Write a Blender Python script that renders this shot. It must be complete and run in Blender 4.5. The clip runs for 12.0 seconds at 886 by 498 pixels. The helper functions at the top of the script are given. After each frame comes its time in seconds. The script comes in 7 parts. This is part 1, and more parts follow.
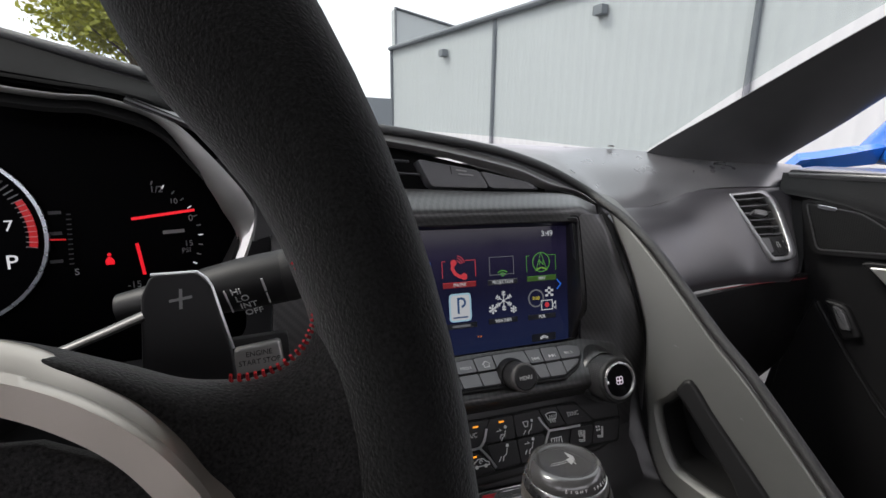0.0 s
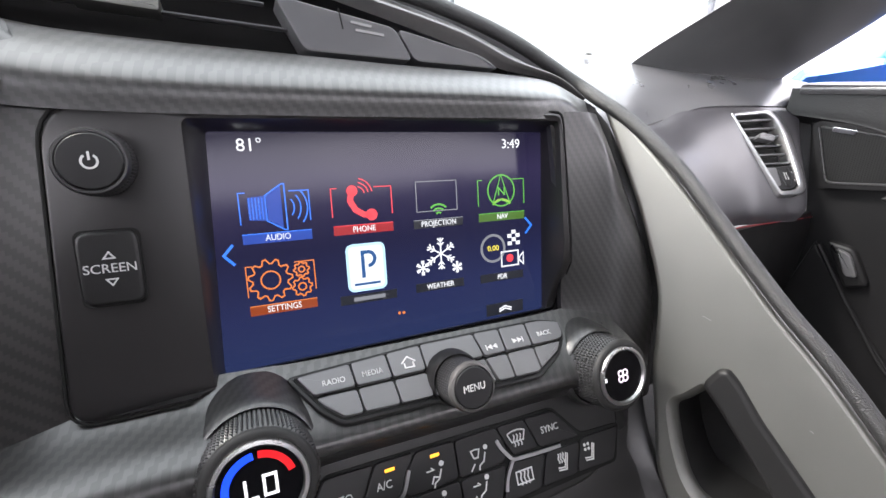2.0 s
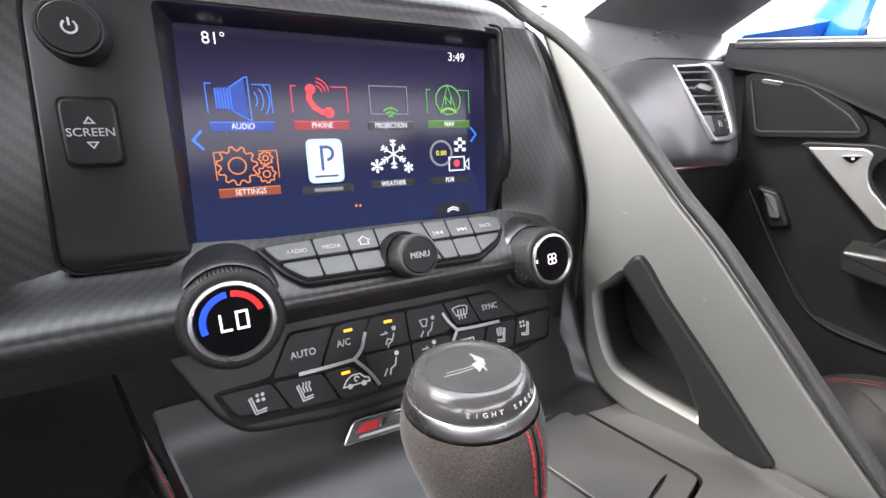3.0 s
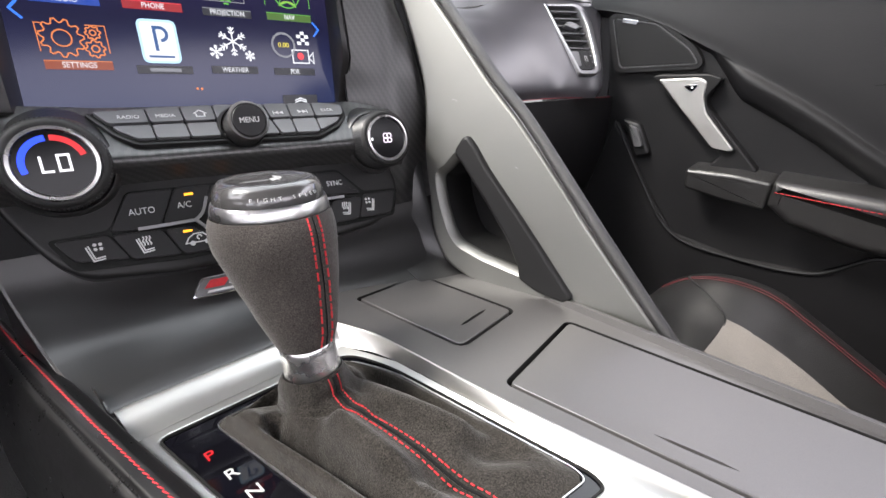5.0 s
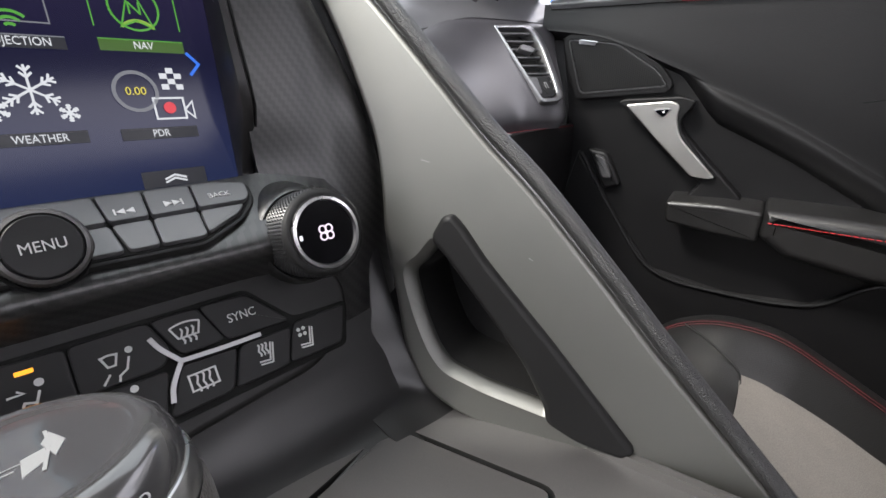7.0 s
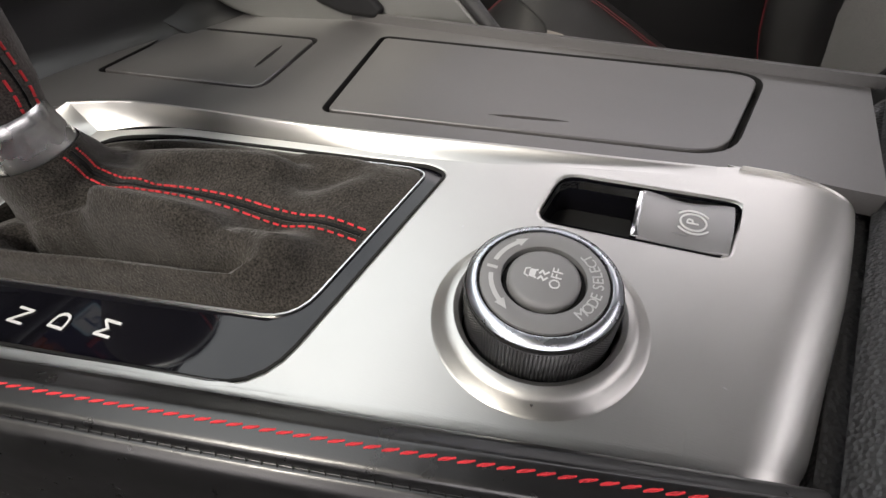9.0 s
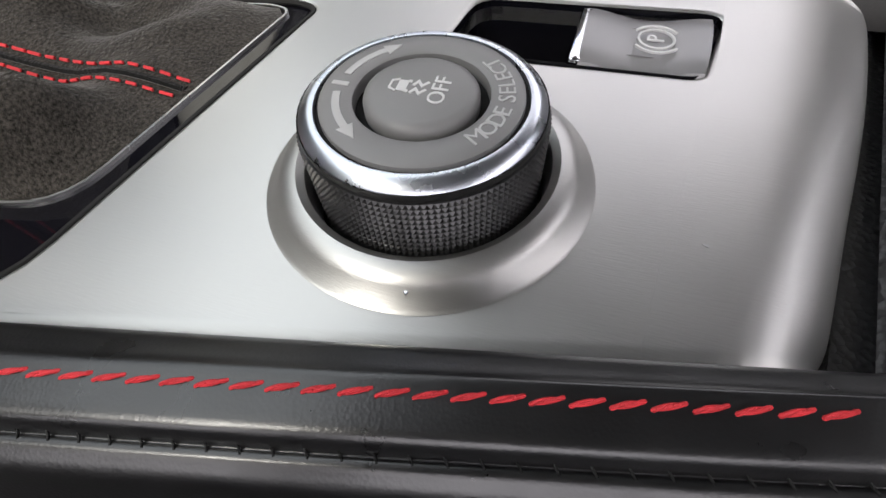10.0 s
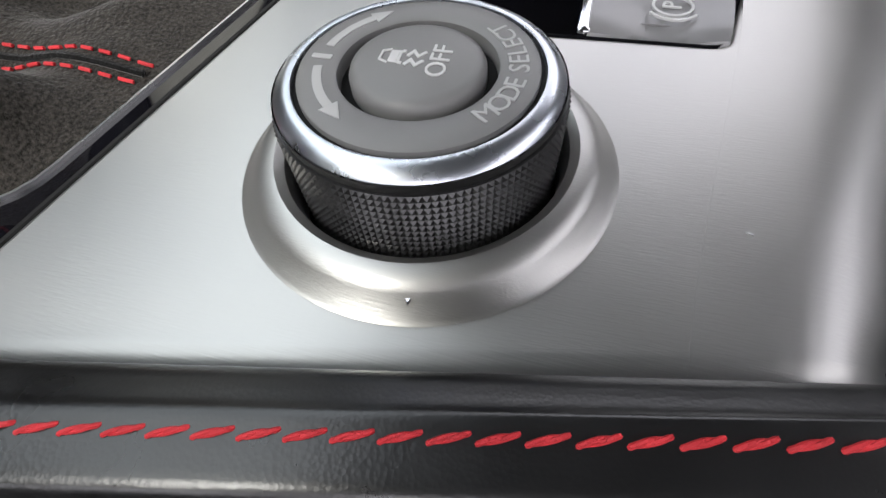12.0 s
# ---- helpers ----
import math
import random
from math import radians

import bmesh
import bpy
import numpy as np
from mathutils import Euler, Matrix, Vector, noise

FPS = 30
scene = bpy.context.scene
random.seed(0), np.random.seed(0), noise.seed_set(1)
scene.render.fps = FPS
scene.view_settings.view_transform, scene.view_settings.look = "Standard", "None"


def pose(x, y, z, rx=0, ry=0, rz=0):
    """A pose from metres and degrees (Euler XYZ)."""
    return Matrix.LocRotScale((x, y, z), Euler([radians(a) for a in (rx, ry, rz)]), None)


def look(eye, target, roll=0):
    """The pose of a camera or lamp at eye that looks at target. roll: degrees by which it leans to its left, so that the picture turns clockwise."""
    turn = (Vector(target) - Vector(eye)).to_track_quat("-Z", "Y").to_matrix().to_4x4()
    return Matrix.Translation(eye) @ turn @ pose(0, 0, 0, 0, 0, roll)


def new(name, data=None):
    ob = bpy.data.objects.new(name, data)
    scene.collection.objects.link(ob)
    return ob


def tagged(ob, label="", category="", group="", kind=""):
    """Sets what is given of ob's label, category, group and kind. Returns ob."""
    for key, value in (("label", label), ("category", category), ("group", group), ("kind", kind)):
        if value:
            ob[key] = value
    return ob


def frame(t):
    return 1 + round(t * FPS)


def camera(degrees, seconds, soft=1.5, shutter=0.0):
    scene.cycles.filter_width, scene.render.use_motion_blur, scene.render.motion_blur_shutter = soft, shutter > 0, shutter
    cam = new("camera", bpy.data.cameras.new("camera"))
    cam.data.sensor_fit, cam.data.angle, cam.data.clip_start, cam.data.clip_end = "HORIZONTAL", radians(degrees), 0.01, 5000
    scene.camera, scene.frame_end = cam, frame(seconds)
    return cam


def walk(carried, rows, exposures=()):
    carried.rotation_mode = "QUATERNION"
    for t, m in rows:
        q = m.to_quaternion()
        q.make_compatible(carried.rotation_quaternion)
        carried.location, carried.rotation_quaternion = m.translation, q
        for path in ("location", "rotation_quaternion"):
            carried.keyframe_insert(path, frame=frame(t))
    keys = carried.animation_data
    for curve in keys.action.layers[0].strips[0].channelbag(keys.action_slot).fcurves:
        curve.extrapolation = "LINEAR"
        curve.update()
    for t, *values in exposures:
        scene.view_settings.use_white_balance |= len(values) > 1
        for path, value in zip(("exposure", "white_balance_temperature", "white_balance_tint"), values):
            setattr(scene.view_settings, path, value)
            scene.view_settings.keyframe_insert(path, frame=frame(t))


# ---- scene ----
# World units are metres; the cabin is laid out in decimetres about the drive-mode dial, half a metre over the ground.
K, LIFT = 0.1, 0.5
cam = camera(89.1, 12.0)
PATH = [
    (0, (-0.16357, 0.03398, 0.76675), (-0.07323, 0.20691, 0.72277), 0.55),
    (0.2, (-0.11887, 0.07004, 0.75749), (-0.02572, 0.24032, 0.70925), 0.80),
    (0.4, (-0.09253, 0.10606, 0.74090), (0.00521, 0.27390, 0.69319), 0.39),
    (0.5, (-0.08304, 0.11340, 0.73676), (0.01259, 0.28157, 0.68602), 0.31),
    (1, (-0.06245, 0.13707, 0.73172), (0.03471, 0.30212, 0.67409), 0.37),
    (1.5, (-0.06194, 0.14729, 0.72082), (0.03683, 0.30977, 0.65881), 0.67),
    (2, (-0.06359, 0.15116, 0.71709), (0.03891, 0.30993, 0.65163), 1.13),
    (2.5, (-0.06950, 0.12992, 0.69344), (0.03752, 0.28381, 0.62370), 1.68),
    (3, (-0.07875, 0.10679, 0.68380), (0.03287, 0.25507, 0.60928), 2.13),
    (3.5, (-0.08107, 0.07608, 0.67322), (0.03432, 0.21883, 0.59380), 2.40),
    (3.7, (-0.07875, 0.06188, 0.67035), (0.03804, 0.20173, 0.58788), 2.76),
    (5.5, (-0.05244, 0.01839, 0.63057), (0.08544, 0.13983, 0.55156), 2.93),
    (6, (-0.01294, 0.08676, 0.62892), (0.13458, 0.20415, 0.56215), 2.50),
    (6.2, (0.00181, 0.11192, 0.63449), (0.15277, 0.22729, 0.57203), 2.13),
    (6.5, (0.01277, 0.13788, 0.63821), (0.16649, 0.25078, 0.57801), 2.03),
    (6.7, (0.01939, 0.13421, 0.64196), (0.17179, 0.24744, 0.57909), 1.57),
    (8.4, (-0.06519, 0.03006, 0.63773), (0.06200, 0.09637, 0.49836), -0.11),
    (8.5, (-0.06139, 0.02438, 0.62790), (0.06505, 0.08737, 0.48632), 0.25),
    (8.6, (-0.05977, 0.02068, 0.62116), (0.06533, 0.07917, 0.47649), 0.42),
    (8.8, (-0.05529, 0.01427, 0.60239), (0.06727, 0.06614, 0.45310), 0.73),
    (9, (-0.05021, 0.01295, 0.59223), (0.06959, 0.05931, 0.43893), 0.74),
    (9.2, (-0.04423, 0.00893, 0.57966), (0.07302, 0.05069, 0.42310), 1.07),
    (9.5, (-0.03668, 0.00183, 0.56288), (0.07555, 0.03597, 0.40089), 1.75),
    (10, (-0.03431, -0.00419, 0.54872), (0.07167, 0.02367, 0.38141), 1.98),
    (10.5, (-0.03141, -0.00312, 0.54350), (0.07220, 0.02328, 0.37449), 1.67),
    (11, (-0.03137, -0.00158, 0.54137), (0.07035, 0.02215, 0.37081), 2.32),
    (11.5, (-0.03048, -0.00146, 0.54063), (0.07189, 0.02273, 0.37053), 1.67),
    (12, (-0.02927, -0.00106, 0.54125), (0.07513, 0.02269, 0.37232), 1.74),
]
walk(cam, [(t, look(eye, target, roll)) for t, eye, target, roll in PATH], exposures=[
    (0.0, 0.75, 6500, 10), (0.5, 0.95, 6500, 10), (1.0, 1.7, 6500, 10), (1.5, 2.18, 6480, 11), (2.0, 2.36, 6480, 11), (2.5, 2.36, 6480, 11), (3.7, 2.48, 6480, 12), (5.5, 2.15, 6480, 12), (6.0, 2.06, 6430, 11), (6.5, 1.78, 6350, 10), (8.4, 1.52, 6850, 11), (9.3, 1.31, 6800, 11), (10.2, 1.22, 6500, 10), (12.0, 1.22, 6400, 9)])

# ---- sky and sun: a bright, thinly clouded afternoon ----
world = bpy.data.worlds.new("sky")
world.use_nodes = True
scene.world = world
wn, wl = world.node_tree.nodes, world.node_tree.links
sky = wn.new("ShaderNodeTexSky")
sky.sky_type, sky.sun_disc = "NISHITA", False
SUN_UP, SUN_ROUND = radians(48), radians(-62)
sky.sun_elevation, sky.sun_rotation, sky.dust_density = SUN_UP, SUN_ROUND, 3.0
cloud = wn.new("ShaderNodeTexNoise")
cloud.inputs["Scale"].default_value, cloud.inputs["Detail"].default_value = 2.6, 6.0
ramp = wn.new("ShaderNodeValToRGB")
ramp.color_ramp.elements[0].position, ramp.color_ramp.elements[1].position = 0.35, 0.6
ramp.color_ramp.elements[0].color, ramp.color_ramp.elements[1].color = (0.62, 0.62, 0.62, 1), (0.97, 0.97, 0.97, 1)
veil = wn.new("ShaderNodeMixRGB")
veil.inputs[2].default_value = (9.35, 8.95, 9.4, 1)
wl.new(cloud.outputs["Fac"], ramp.inputs[0])
wl.new(ramp.outputs[0], veil.inputs[0])
wl.new(sky.outputs[0], veil.inputs[1])
wl.new(veil.outputs[0], wn["Background"].inputs[0])
wn["Background"].inputs[1].default_value = 0.15
sun = new("sun", bpy.data.lights.new("sun", "SUN"))
sun.data.energy, sun.data.angle, sun.data.color = 1.4, radians(14), (1.0, 0.95, 0.88)
sun.matrix_world = look((0, 0, 20), Vector((0, 0, 20)) - Vector((math.sin(SUN_ROUND) * math.cos(SUN_UP), math.cos(SUN_ROUND) * math.cos(SUN_UP), math.sin(SUN_UP))))

# ---- materials ----
def surface(name, colour, rough=0.5, metal=0.0, grain=0.0, grain_size=0.001, stain=0.15, stain_size=0.03, coat=0.0, coat_rough=0.08, sheen=0.0,
            rough_vary=0.08, cells=False, emit=None, power=0.0, spec=0.5, alpha=1.0, aniso=0.0, fleck=0.0):
    """A procedural surface: base colour with stains, roughness that varies, and fine relief of a real size in metres."""
    m = bpy.data.materials.new(name)
    m.use_nodes = True
    nodes, links = m.node_tree.nodes, m.node_tree.links
    b = nodes["Principled BSDF"]
    place = nodes.new("ShaderNodeTexCoord")
    wide = nodes.new("ShaderNodeTexNoise")
    wide.inputs["Scale"].default_value, wide.inputs["Detail"].default_value = 1 / stain_size, 5
    links.new(place.outputs["Object"], wide.inputs["Vector"])
    mix = nodes.new("ShaderNodeMixRGB")
    mix.inputs[1].default_value = (*[c * (1 - stain) for c in colour], 1)
    mix.inputs[2].default_value = (*[min(1, c * (1 + stain)) for c in colour], 1)
    links.new(wide.outputs["Fac"], mix.inputs[0])
    tone_out = mix.outputs[0]
    if fleck:
        nap, spread, speck = nodes.new("ShaderNodeTexNoise"), nodes.new("ShaderNodeMapRange"), nodes.new("ShaderNodeMixRGB")
        nap.inputs["Scale"].default_value, nap.inputs["Detail"].default_value = 1.1 / max(grain_size, 0.0004), 3
        spread.inputs["From Min"].default_value, spread.inputs["From Max"].default_value = 0.3, 0.7
        spread.inputs["To Min"].default_value, spread.inputs["To Max"].default_value = 1 - fleck, 1 + fleck
        speck.blend_type = "MULTIPLY"
        speck.inputs[0].default_value = 1.0
        links.new(place.outputs["Object"], nap.inputs["Vector"])
        links.new(nap.outputs["Fac"], spread.inputs["Value"])
        links.new(tone_out, speck.inputs[1])
        links.new(spread.outputs[0], speck.inputs[2])
        tone_out = speck.outputs[0]
    links.new(tone_out, b.inputs["Base Color"])
    rr = nodes.new("ShaderNodeMapRange")
    rr.inputs["To Min"].default_value, rr.inputs["To Max"].default_value = max(0.02, rough - rough_vary), min(1, rough + rough_vary)
    links.new(wide.outputs["Fac"], rr.inputs["Value"])
    links.new(rr.outputs[0], b.inputs["Roughness"])
    b.inputs["Metallic"].default_value = metal
    b.inputs["Specular IOR Level"].default_value = spec
    b.inputs["Coat Weight"].default_value = coat
    b.inputs["Coat Roughness"].default_value = coat_rough
    b.inputs["Sheen Weight"].default_value = sheen
    b.inputs["Sheen Roughness"].default_value = 0.45
    if aniso:
        b.inputs["Anisotropic"].default_value = aniso
    if alpha < 1:
        b.inputs["Alpha"].default_value = alpha
    if grain:
        if cells:
            fine = nodes.new("ShaderNodeTexVoronoi")
            out = fine.outputs["Distance"]
        else:
            fine = nodes.new("ShaderNodeTexNoise")
            fine.inputs["Detail"].default_value = 4
            out = fine.outputs["Fac"]
        fine.inputs["Scale"].default_value = 1 / grain_size
        links.new(place.outputs["Object"], fine.inputs["Vector"])
        bump = nodes.new("ShaderNodeBump")
        bump.inputs["Strength"].default_value, bump.inputs["Distance"].default_value = grain, grain_size * 0.6
        links.new(out, bump.inputs["Height"])
        links.new(bump.outputs[0], b.inputs["Normal"])
    if emit:
        b.inputs["Emission Color"].default_value = (*emit, 1)
        b.inputs["Emission Strength"].default_value = power
    return m


def carbon_weave(name):
    """Matt twill weave, cells about 2 mm wide that step along the diagonal."""
    m = surface(name, (0.02, 0.02, 0.021), 0.45, grain=0.03, grain_size=0.0008, coat=1.0, coat_rough=0.3, spec=0.6)
    nodes, links = m.node_tree.nodes, m.node_tree.links
    b = nodes["Principled BSDF"]
    place = nodes.new("ShaderNodeTexCoord")
    split = nodes.new("ShaderNodeSeparateXYZ")
    links.new(place.outputs["Object"], split.inputs[0])

    def calc(op, a, c):
        n = nodes.new("ShaderNodeMath")
        n.operation = op
        for k, v in enumerate((a, c)):
            if isinstance(v, (int, float)):
                n.inputs[k].default_value = v
            elif v is not None:
                links.new(v, n.inputs[k])
        return n.outputs[0]

    across = calc("FLOOR", calc("MULTIPLY", calc("SUBTRACT", split.outputs["X"], calc("MULTIPLY", split.outputs["Y"], 0.3)), 640.0), None)
    up = calc("FLOOR", calc("MULTIPLY", calc("SUBTRACT", split.outputs["Z"], split.outputs["Y"]), 640.0), None)
    step = calc("GREATER_THAN", calc("FRACT", calc("DIVIDE", calc("ADD", across, up), 4.0), None), 0.49)
    tone = nodes.new("ShaderNodeMixRGB")
    tone.inputs[1].default_value, tone.inputs[2].default_value = (0.008, 0.008, 0.0085, 1), (0.027, 0.0265, 0.0265, 1)
    links.new(step, tone.inputs[0])
    links.new(tone.outputs[0], b.inputs["Base Color"])
    rough = calc("ADD", calc("MULTIPLY", step, -0.03), 0.45)
    links.new(rough, b.inputs["Roughness"])
    return m


def brushed(name, colour, rough, along=(1, 0, 0)):
    """Satin metal with a faint brushed grain and small scratches."""
    m = surface(name, colour, rough, 1.0, stain=0.05, stain_size=0.02, rough_vary=0.05)
    nodes, links = m.node_tree.nodes, m.node_tree.links
    place, bend = nodes.new("ShaderNodeTexCoord"), nodes.new("ShaderNodeMapping")
    bend.inputs["Scale"].default_value = [120 if a else 4200 for a in along]
    streak = nodes.new("ShaderNodeTexNoise")
    streak.inputs["Scale"].default_value, streak.inputs["Detail"].default_value = 1.0, 3
    bump = nodes.new("ShaderNodeBump")
    bump.inputs["Strength"].default_value, bump.inputs["Distance"].default_value = 0.1, 0.0003
    links.new(place.outputs["Object"], bend.inputs["Vector"])
    links.new(bend.outputs[0], streak.inputs["Vector"])
    links.new(streak.outputs["Fac"], bump.inputs["Height"])
    links.new(bump.outputs[0], nodes["Principled BSDF"].inputs["Normal"])
    return m


LIT = 0.38


def glow(name, colour, power):
    return surface(name, (0.01, 0.01, 0.01), 0.3, emit=colour, power=power * LIT, stain=0.0)


SOFT = surface("soft_black_plastic", (0.009, 0.009, 0.0095), 0.5, grain=0.12, grain_size=0.0007, spec=0.35)
SATIN = surface("satin_charcoal_paint", (0.07, 0.067, 0.066), 0.4, fleck=0.1, grain=0.05, grain_size=0.0006, stain=0.12, spec=1.0)
PANEL = surface("matt_black_panel", (0.012, 0.012, 0.0125), 0.42, grain=0.08, grain_size=0.0006, spec=0.45)
BEZEL = surface("satin_black_bezel", (0.019, 0.018, 0.0185), 0.36, grain=0.05, grain_size=0.0006, spec=0.6)
KEYBLACK = surface("matt_black_keys", (0.011, 0.011, 0.012), 0.45, grain=0.06, grain_size=0.0005, spec=0.4)
GREYKEY = surface("dark_grey_keys", (0.1, 0.1, 0.105), 0.32, grain=0.04, grain_size=0.0005, spec=0.8)
GLOSS = surface("gloss_black", (0.004, 0.004, 0.006), 0.04, rough_vary=0.02, spec=0.5)
DIALGLASS = surface("dark_dial_glass", (0.004, 0.004, 0.005), 0.15, rough_vary=0.03, spec=0.2)
COLUMNSKIN = surface("smooth_black_column", (0.02, 0.02, 0.021), 0.34, grain=0.04, grain_size=0.0006)
LEDGESKIN = surface("matt_charcoal_ledge", (0.03, 0.03, 0.031), 0.34, grain=0.08, grain_size=0.0007, fleck=0.1, spec=0.8)
PILLARSKIN = surface("grey_pillar_plastic", (0.07, 0.07, 0.073), 0.42, grain=0.15, grain_size=0.0008)
KNOBGLOSS = surface("smoked_gloss_cap", (0.065, 0.064, 0.064), 0.2, rough_vary=0.05, coat=0.8, coat_rough=0.07, spec=0.8)
# near-black: shade of gaps, wells, recesses and hood lining put into the colour
DEEP = surface("deep_near_black", (0.004, 0.004, 0.004), 0.85)
KNURL = surface("black_knurled_plastic", (0.022, 0.022, 0.023), 0.32, grain=0.05, grain_size=0.0006, spec=0.7)
RUBBER = surface("black_rubber", (0.012, 0.012, 0.012), 0.6, grain=0.15, grain_size=0.0008)
CARBON = carbon_weave("matt_carbon_weave")
METAL = brushed("satin_nickel_trim", (0.6, 0.595, 0.575), 0.4, (0, 1, 0))
# trim metal darkened in its colour for the dimmer reflections along the rail
DIMRAILMETAL = brushed("dimmed_rail_metal", (0.265, 0.266, 0.252), 0.5, (0, 0, 1))
SATINCHROME = surface("satin_chrome", (0.7, 0.7, 0.7), 0.28, 1.0, stain=0.05, rough_vary=0.05)
DARKCHROME = surface("dark_satin_chrome", (0.42, 0.42, 0.43), 0.38, 1.0, stain=0.06, rough_vary=0.05)
SOFTCHROME = surface("soft_chrome", (0.72, 0.76, 0.82), 0.28, 1.0, stain=0.08, stain_size=0.006, rough_vary=0.06)
CHROME = surface("chrome", (0.82, 0.83, 0.85), 0.09, 1.0, stain=0.03, rough_vary=0.04)
SUEDE = surface("black_suede", (0.008, 0.008, 0.008), 1.0, grain=0.7, grain_size=0.0006, fleck=0.6, spec=0.1, sheen=0.3, stain=0.35, stain_size=0.012)
BOOTSUEDE = surface("dark_boot_suede", (0.033, 0.0295, 0.0255), 1.0, grain=1.0, grain_size=0.0007, spec=0.1, sheen=0.22, fleck=0.7, stain=0.5, stain_size=0.006)
GREYSUEDE = surface("charcoal_suede", (0.064, 0.057, 0.052), 1.0, grain=0.9, grain_size=0.0006, spec=0.12, fleck=0.5, sheen=0.2, stain=0.3, stain_size=0.012)
# satin darkened in its colour for the shade under the stack's overhang
SHADERAMP = surface("shade_darkened_ramp", (0.014, 0.0138, 0.0143), 0.34, grain=0.05, grain_size=0.0006, stain=0.1, spec=0.8)
LEATHER = surface("black_leather", (0.006, 0.006, 0.0064), 0.3, spec=0.95, cells=True, grain=0.06, grain_size=0.0004, stain=0.3, stain_size=0.006)
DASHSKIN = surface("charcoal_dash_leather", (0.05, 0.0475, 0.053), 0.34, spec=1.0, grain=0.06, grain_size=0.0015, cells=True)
# dash leather lightened in colour for glare on its top and the window ledge
LITTOPSKIN = surface("glare_lightened_top", (0.1, 0.098, 0.104), 0.3, spec=1.0, coat=0.6, coat_rough=0.22, grain=0.03, grain_size=0.0015, cells=True)
ROLLSKIN = surface("grained_black_roll", (0.022, 0.022, 0.023), 0.42, grain=1.0, grain_size=0.0006, cells=True, fleck=0.5, spec=0.9)
DOORSKIN = surface("black_door_skin", (0.0085, 0.0083, 0.009), 0.46, grain=0.1, grain_size=0.0015, cells=True, spec=0.45)
SEATSUEDE = surface("grey_seat_suede", (0.17, 0.155, 0.14), 0.95, grain=0.4, grain_size=0.001, fleck=0.25, sheen=0.2)
SEATLEATHER = surface("black_seat_leather", (0.016, 0.0157, 0.0157), 0.36, spec=0.7, grain=0.25, grain_size=0.0012, cells=True)
HOODCLOTH = surface("black_hood_lining", (0.005, 0.005, 0.005), 0.95, spec=0.1, grain=0.4, grain_size=0.0008)
PULLMETAL = brushed("satin_pull_metal", (0.75, 0.74, 0.71), 0.45, (0, 0, 1))
ARMSKIN = surface("creased_black_armrest_leather", (0.03, 0.03, 0.031), 0.42, spec=0.7, grain=0.5, grain_size=0.0014, stain=0.3, cells=True)
# rim suede lightened in colour because the spokes face up to the light
LITSUEDE = surface("lit_spoke_suede", (0.02, 0.0195, 0.0195), 1.0, grain=0.6, grain_size=0.0005, fleck=0.6, spec=0.12, sheen=0.25, stain=0.6, stain_size=0.01)
WHEELTRIM = surface("satin_silver_wheel_trim", (0.62, 0.56, 0.49), 0.34, 0.7, stain=0.15)
THREAD = surface("red_thread", (0.62, 0.026, 0.036), 0.6, grain=1.0, grain_size=0.0003, stain=0.3, stain_size=0.002)
DULLTHREAD = surface("dull_red_thread", (0.2, 0.012, 0.02), 0.7, grain=0.6, grain_size=0.0005, stain=0.25, stain_size=0.003)
LEGEND = surface("white_legend", (0.62, 0.62, 0.62), 0.6, stain=0.03)
FAINTLEGEND = surface("faint_grey_legend", (0.06, 0.06, 0.065), 0.6, stain=0.03)
DIMLEGEND = surface("grey_legend", (0.3, 0.3, 0.3), 0.6, stain=0.03)
AMBER = glow("amber_lamp", (1.0, 0.36, 0.02), 1.6)
FANLIT = glow("lit_pale_violet", (0.9, 0.75, 0.9), 1.2)
LITWHITE = glow("lit_white", (0.9, 0.9, 0.95), 1.1)
LITBLUE = glow("lit_blue", (0.006, 0.05, 1.0), 1.3)
LITRED = glow("lit_red", (1.0, 0.012, 0.02), 0.6)
NEEDLERED = glow("needle_red", (1.0, 0.01, 0.025), 1.3)
S_WHITE = glow("screen_white", (0.8, 0.82, 0.86), 0.75)
B_BLUE = glow("band_blue", (0.01, 0.07, 0.5), 0.5)
B_RED = glow("band_red", (0.45, 0.012, 0.02), 0.5)
B_ORANGE = glow("band_orange", (0.36, 0.06, 0.012), 0.5)
B_GREEN = glow("band_green", (0.08, 0.2, 0.02), 0.5)
S_GREY = glow("screen_grey", (0.3, 0.31, 0.35), 0.5)
S_BLUE = glow("screen_blue", (0.03, 0.2, 0.95), 0.75)
S_RED = glow("screen_red", (0.85, 0.05, 0.07), 0.75)
S_ORANGE = glow("screen_orange", (0.75, 0.2, 0.04), 0.7)
S_GREEN = glow("screen_green", (0.12, 0.5, 0.06), 0.6)
S_LIME = glow("screen_lime", (0.35, 0.62, 0.08), 0.6)
S_BAND = glow("screen_dark_band", (0.012, 0.014, 0.022), 0.6)
S_PALE = glow("screen_pale_blue", (0.45, 0.72, 0.9), 0.8)
S_NAVY = glow("screen_navy", (0.02, 0.1, 0.3), 0.6)
S_YELLOW = glow("screen_yellow", (0.9, 0.75, 0.08), 0.7)
BLUEPAINT = surface("blue_car_paint", (0.02, 0.16, 0.62), 0.25, coat=1.0, stain=0.05)
WALLPAINT = surface("pale_ribbed_steel", (0.5, 0.515, 0.525), 0.5, stain=0.05, stain_size=0.6)
DARKTRIM = surface("dark_grey_steel", (0.16, 0.17, 0.19), 0.5)
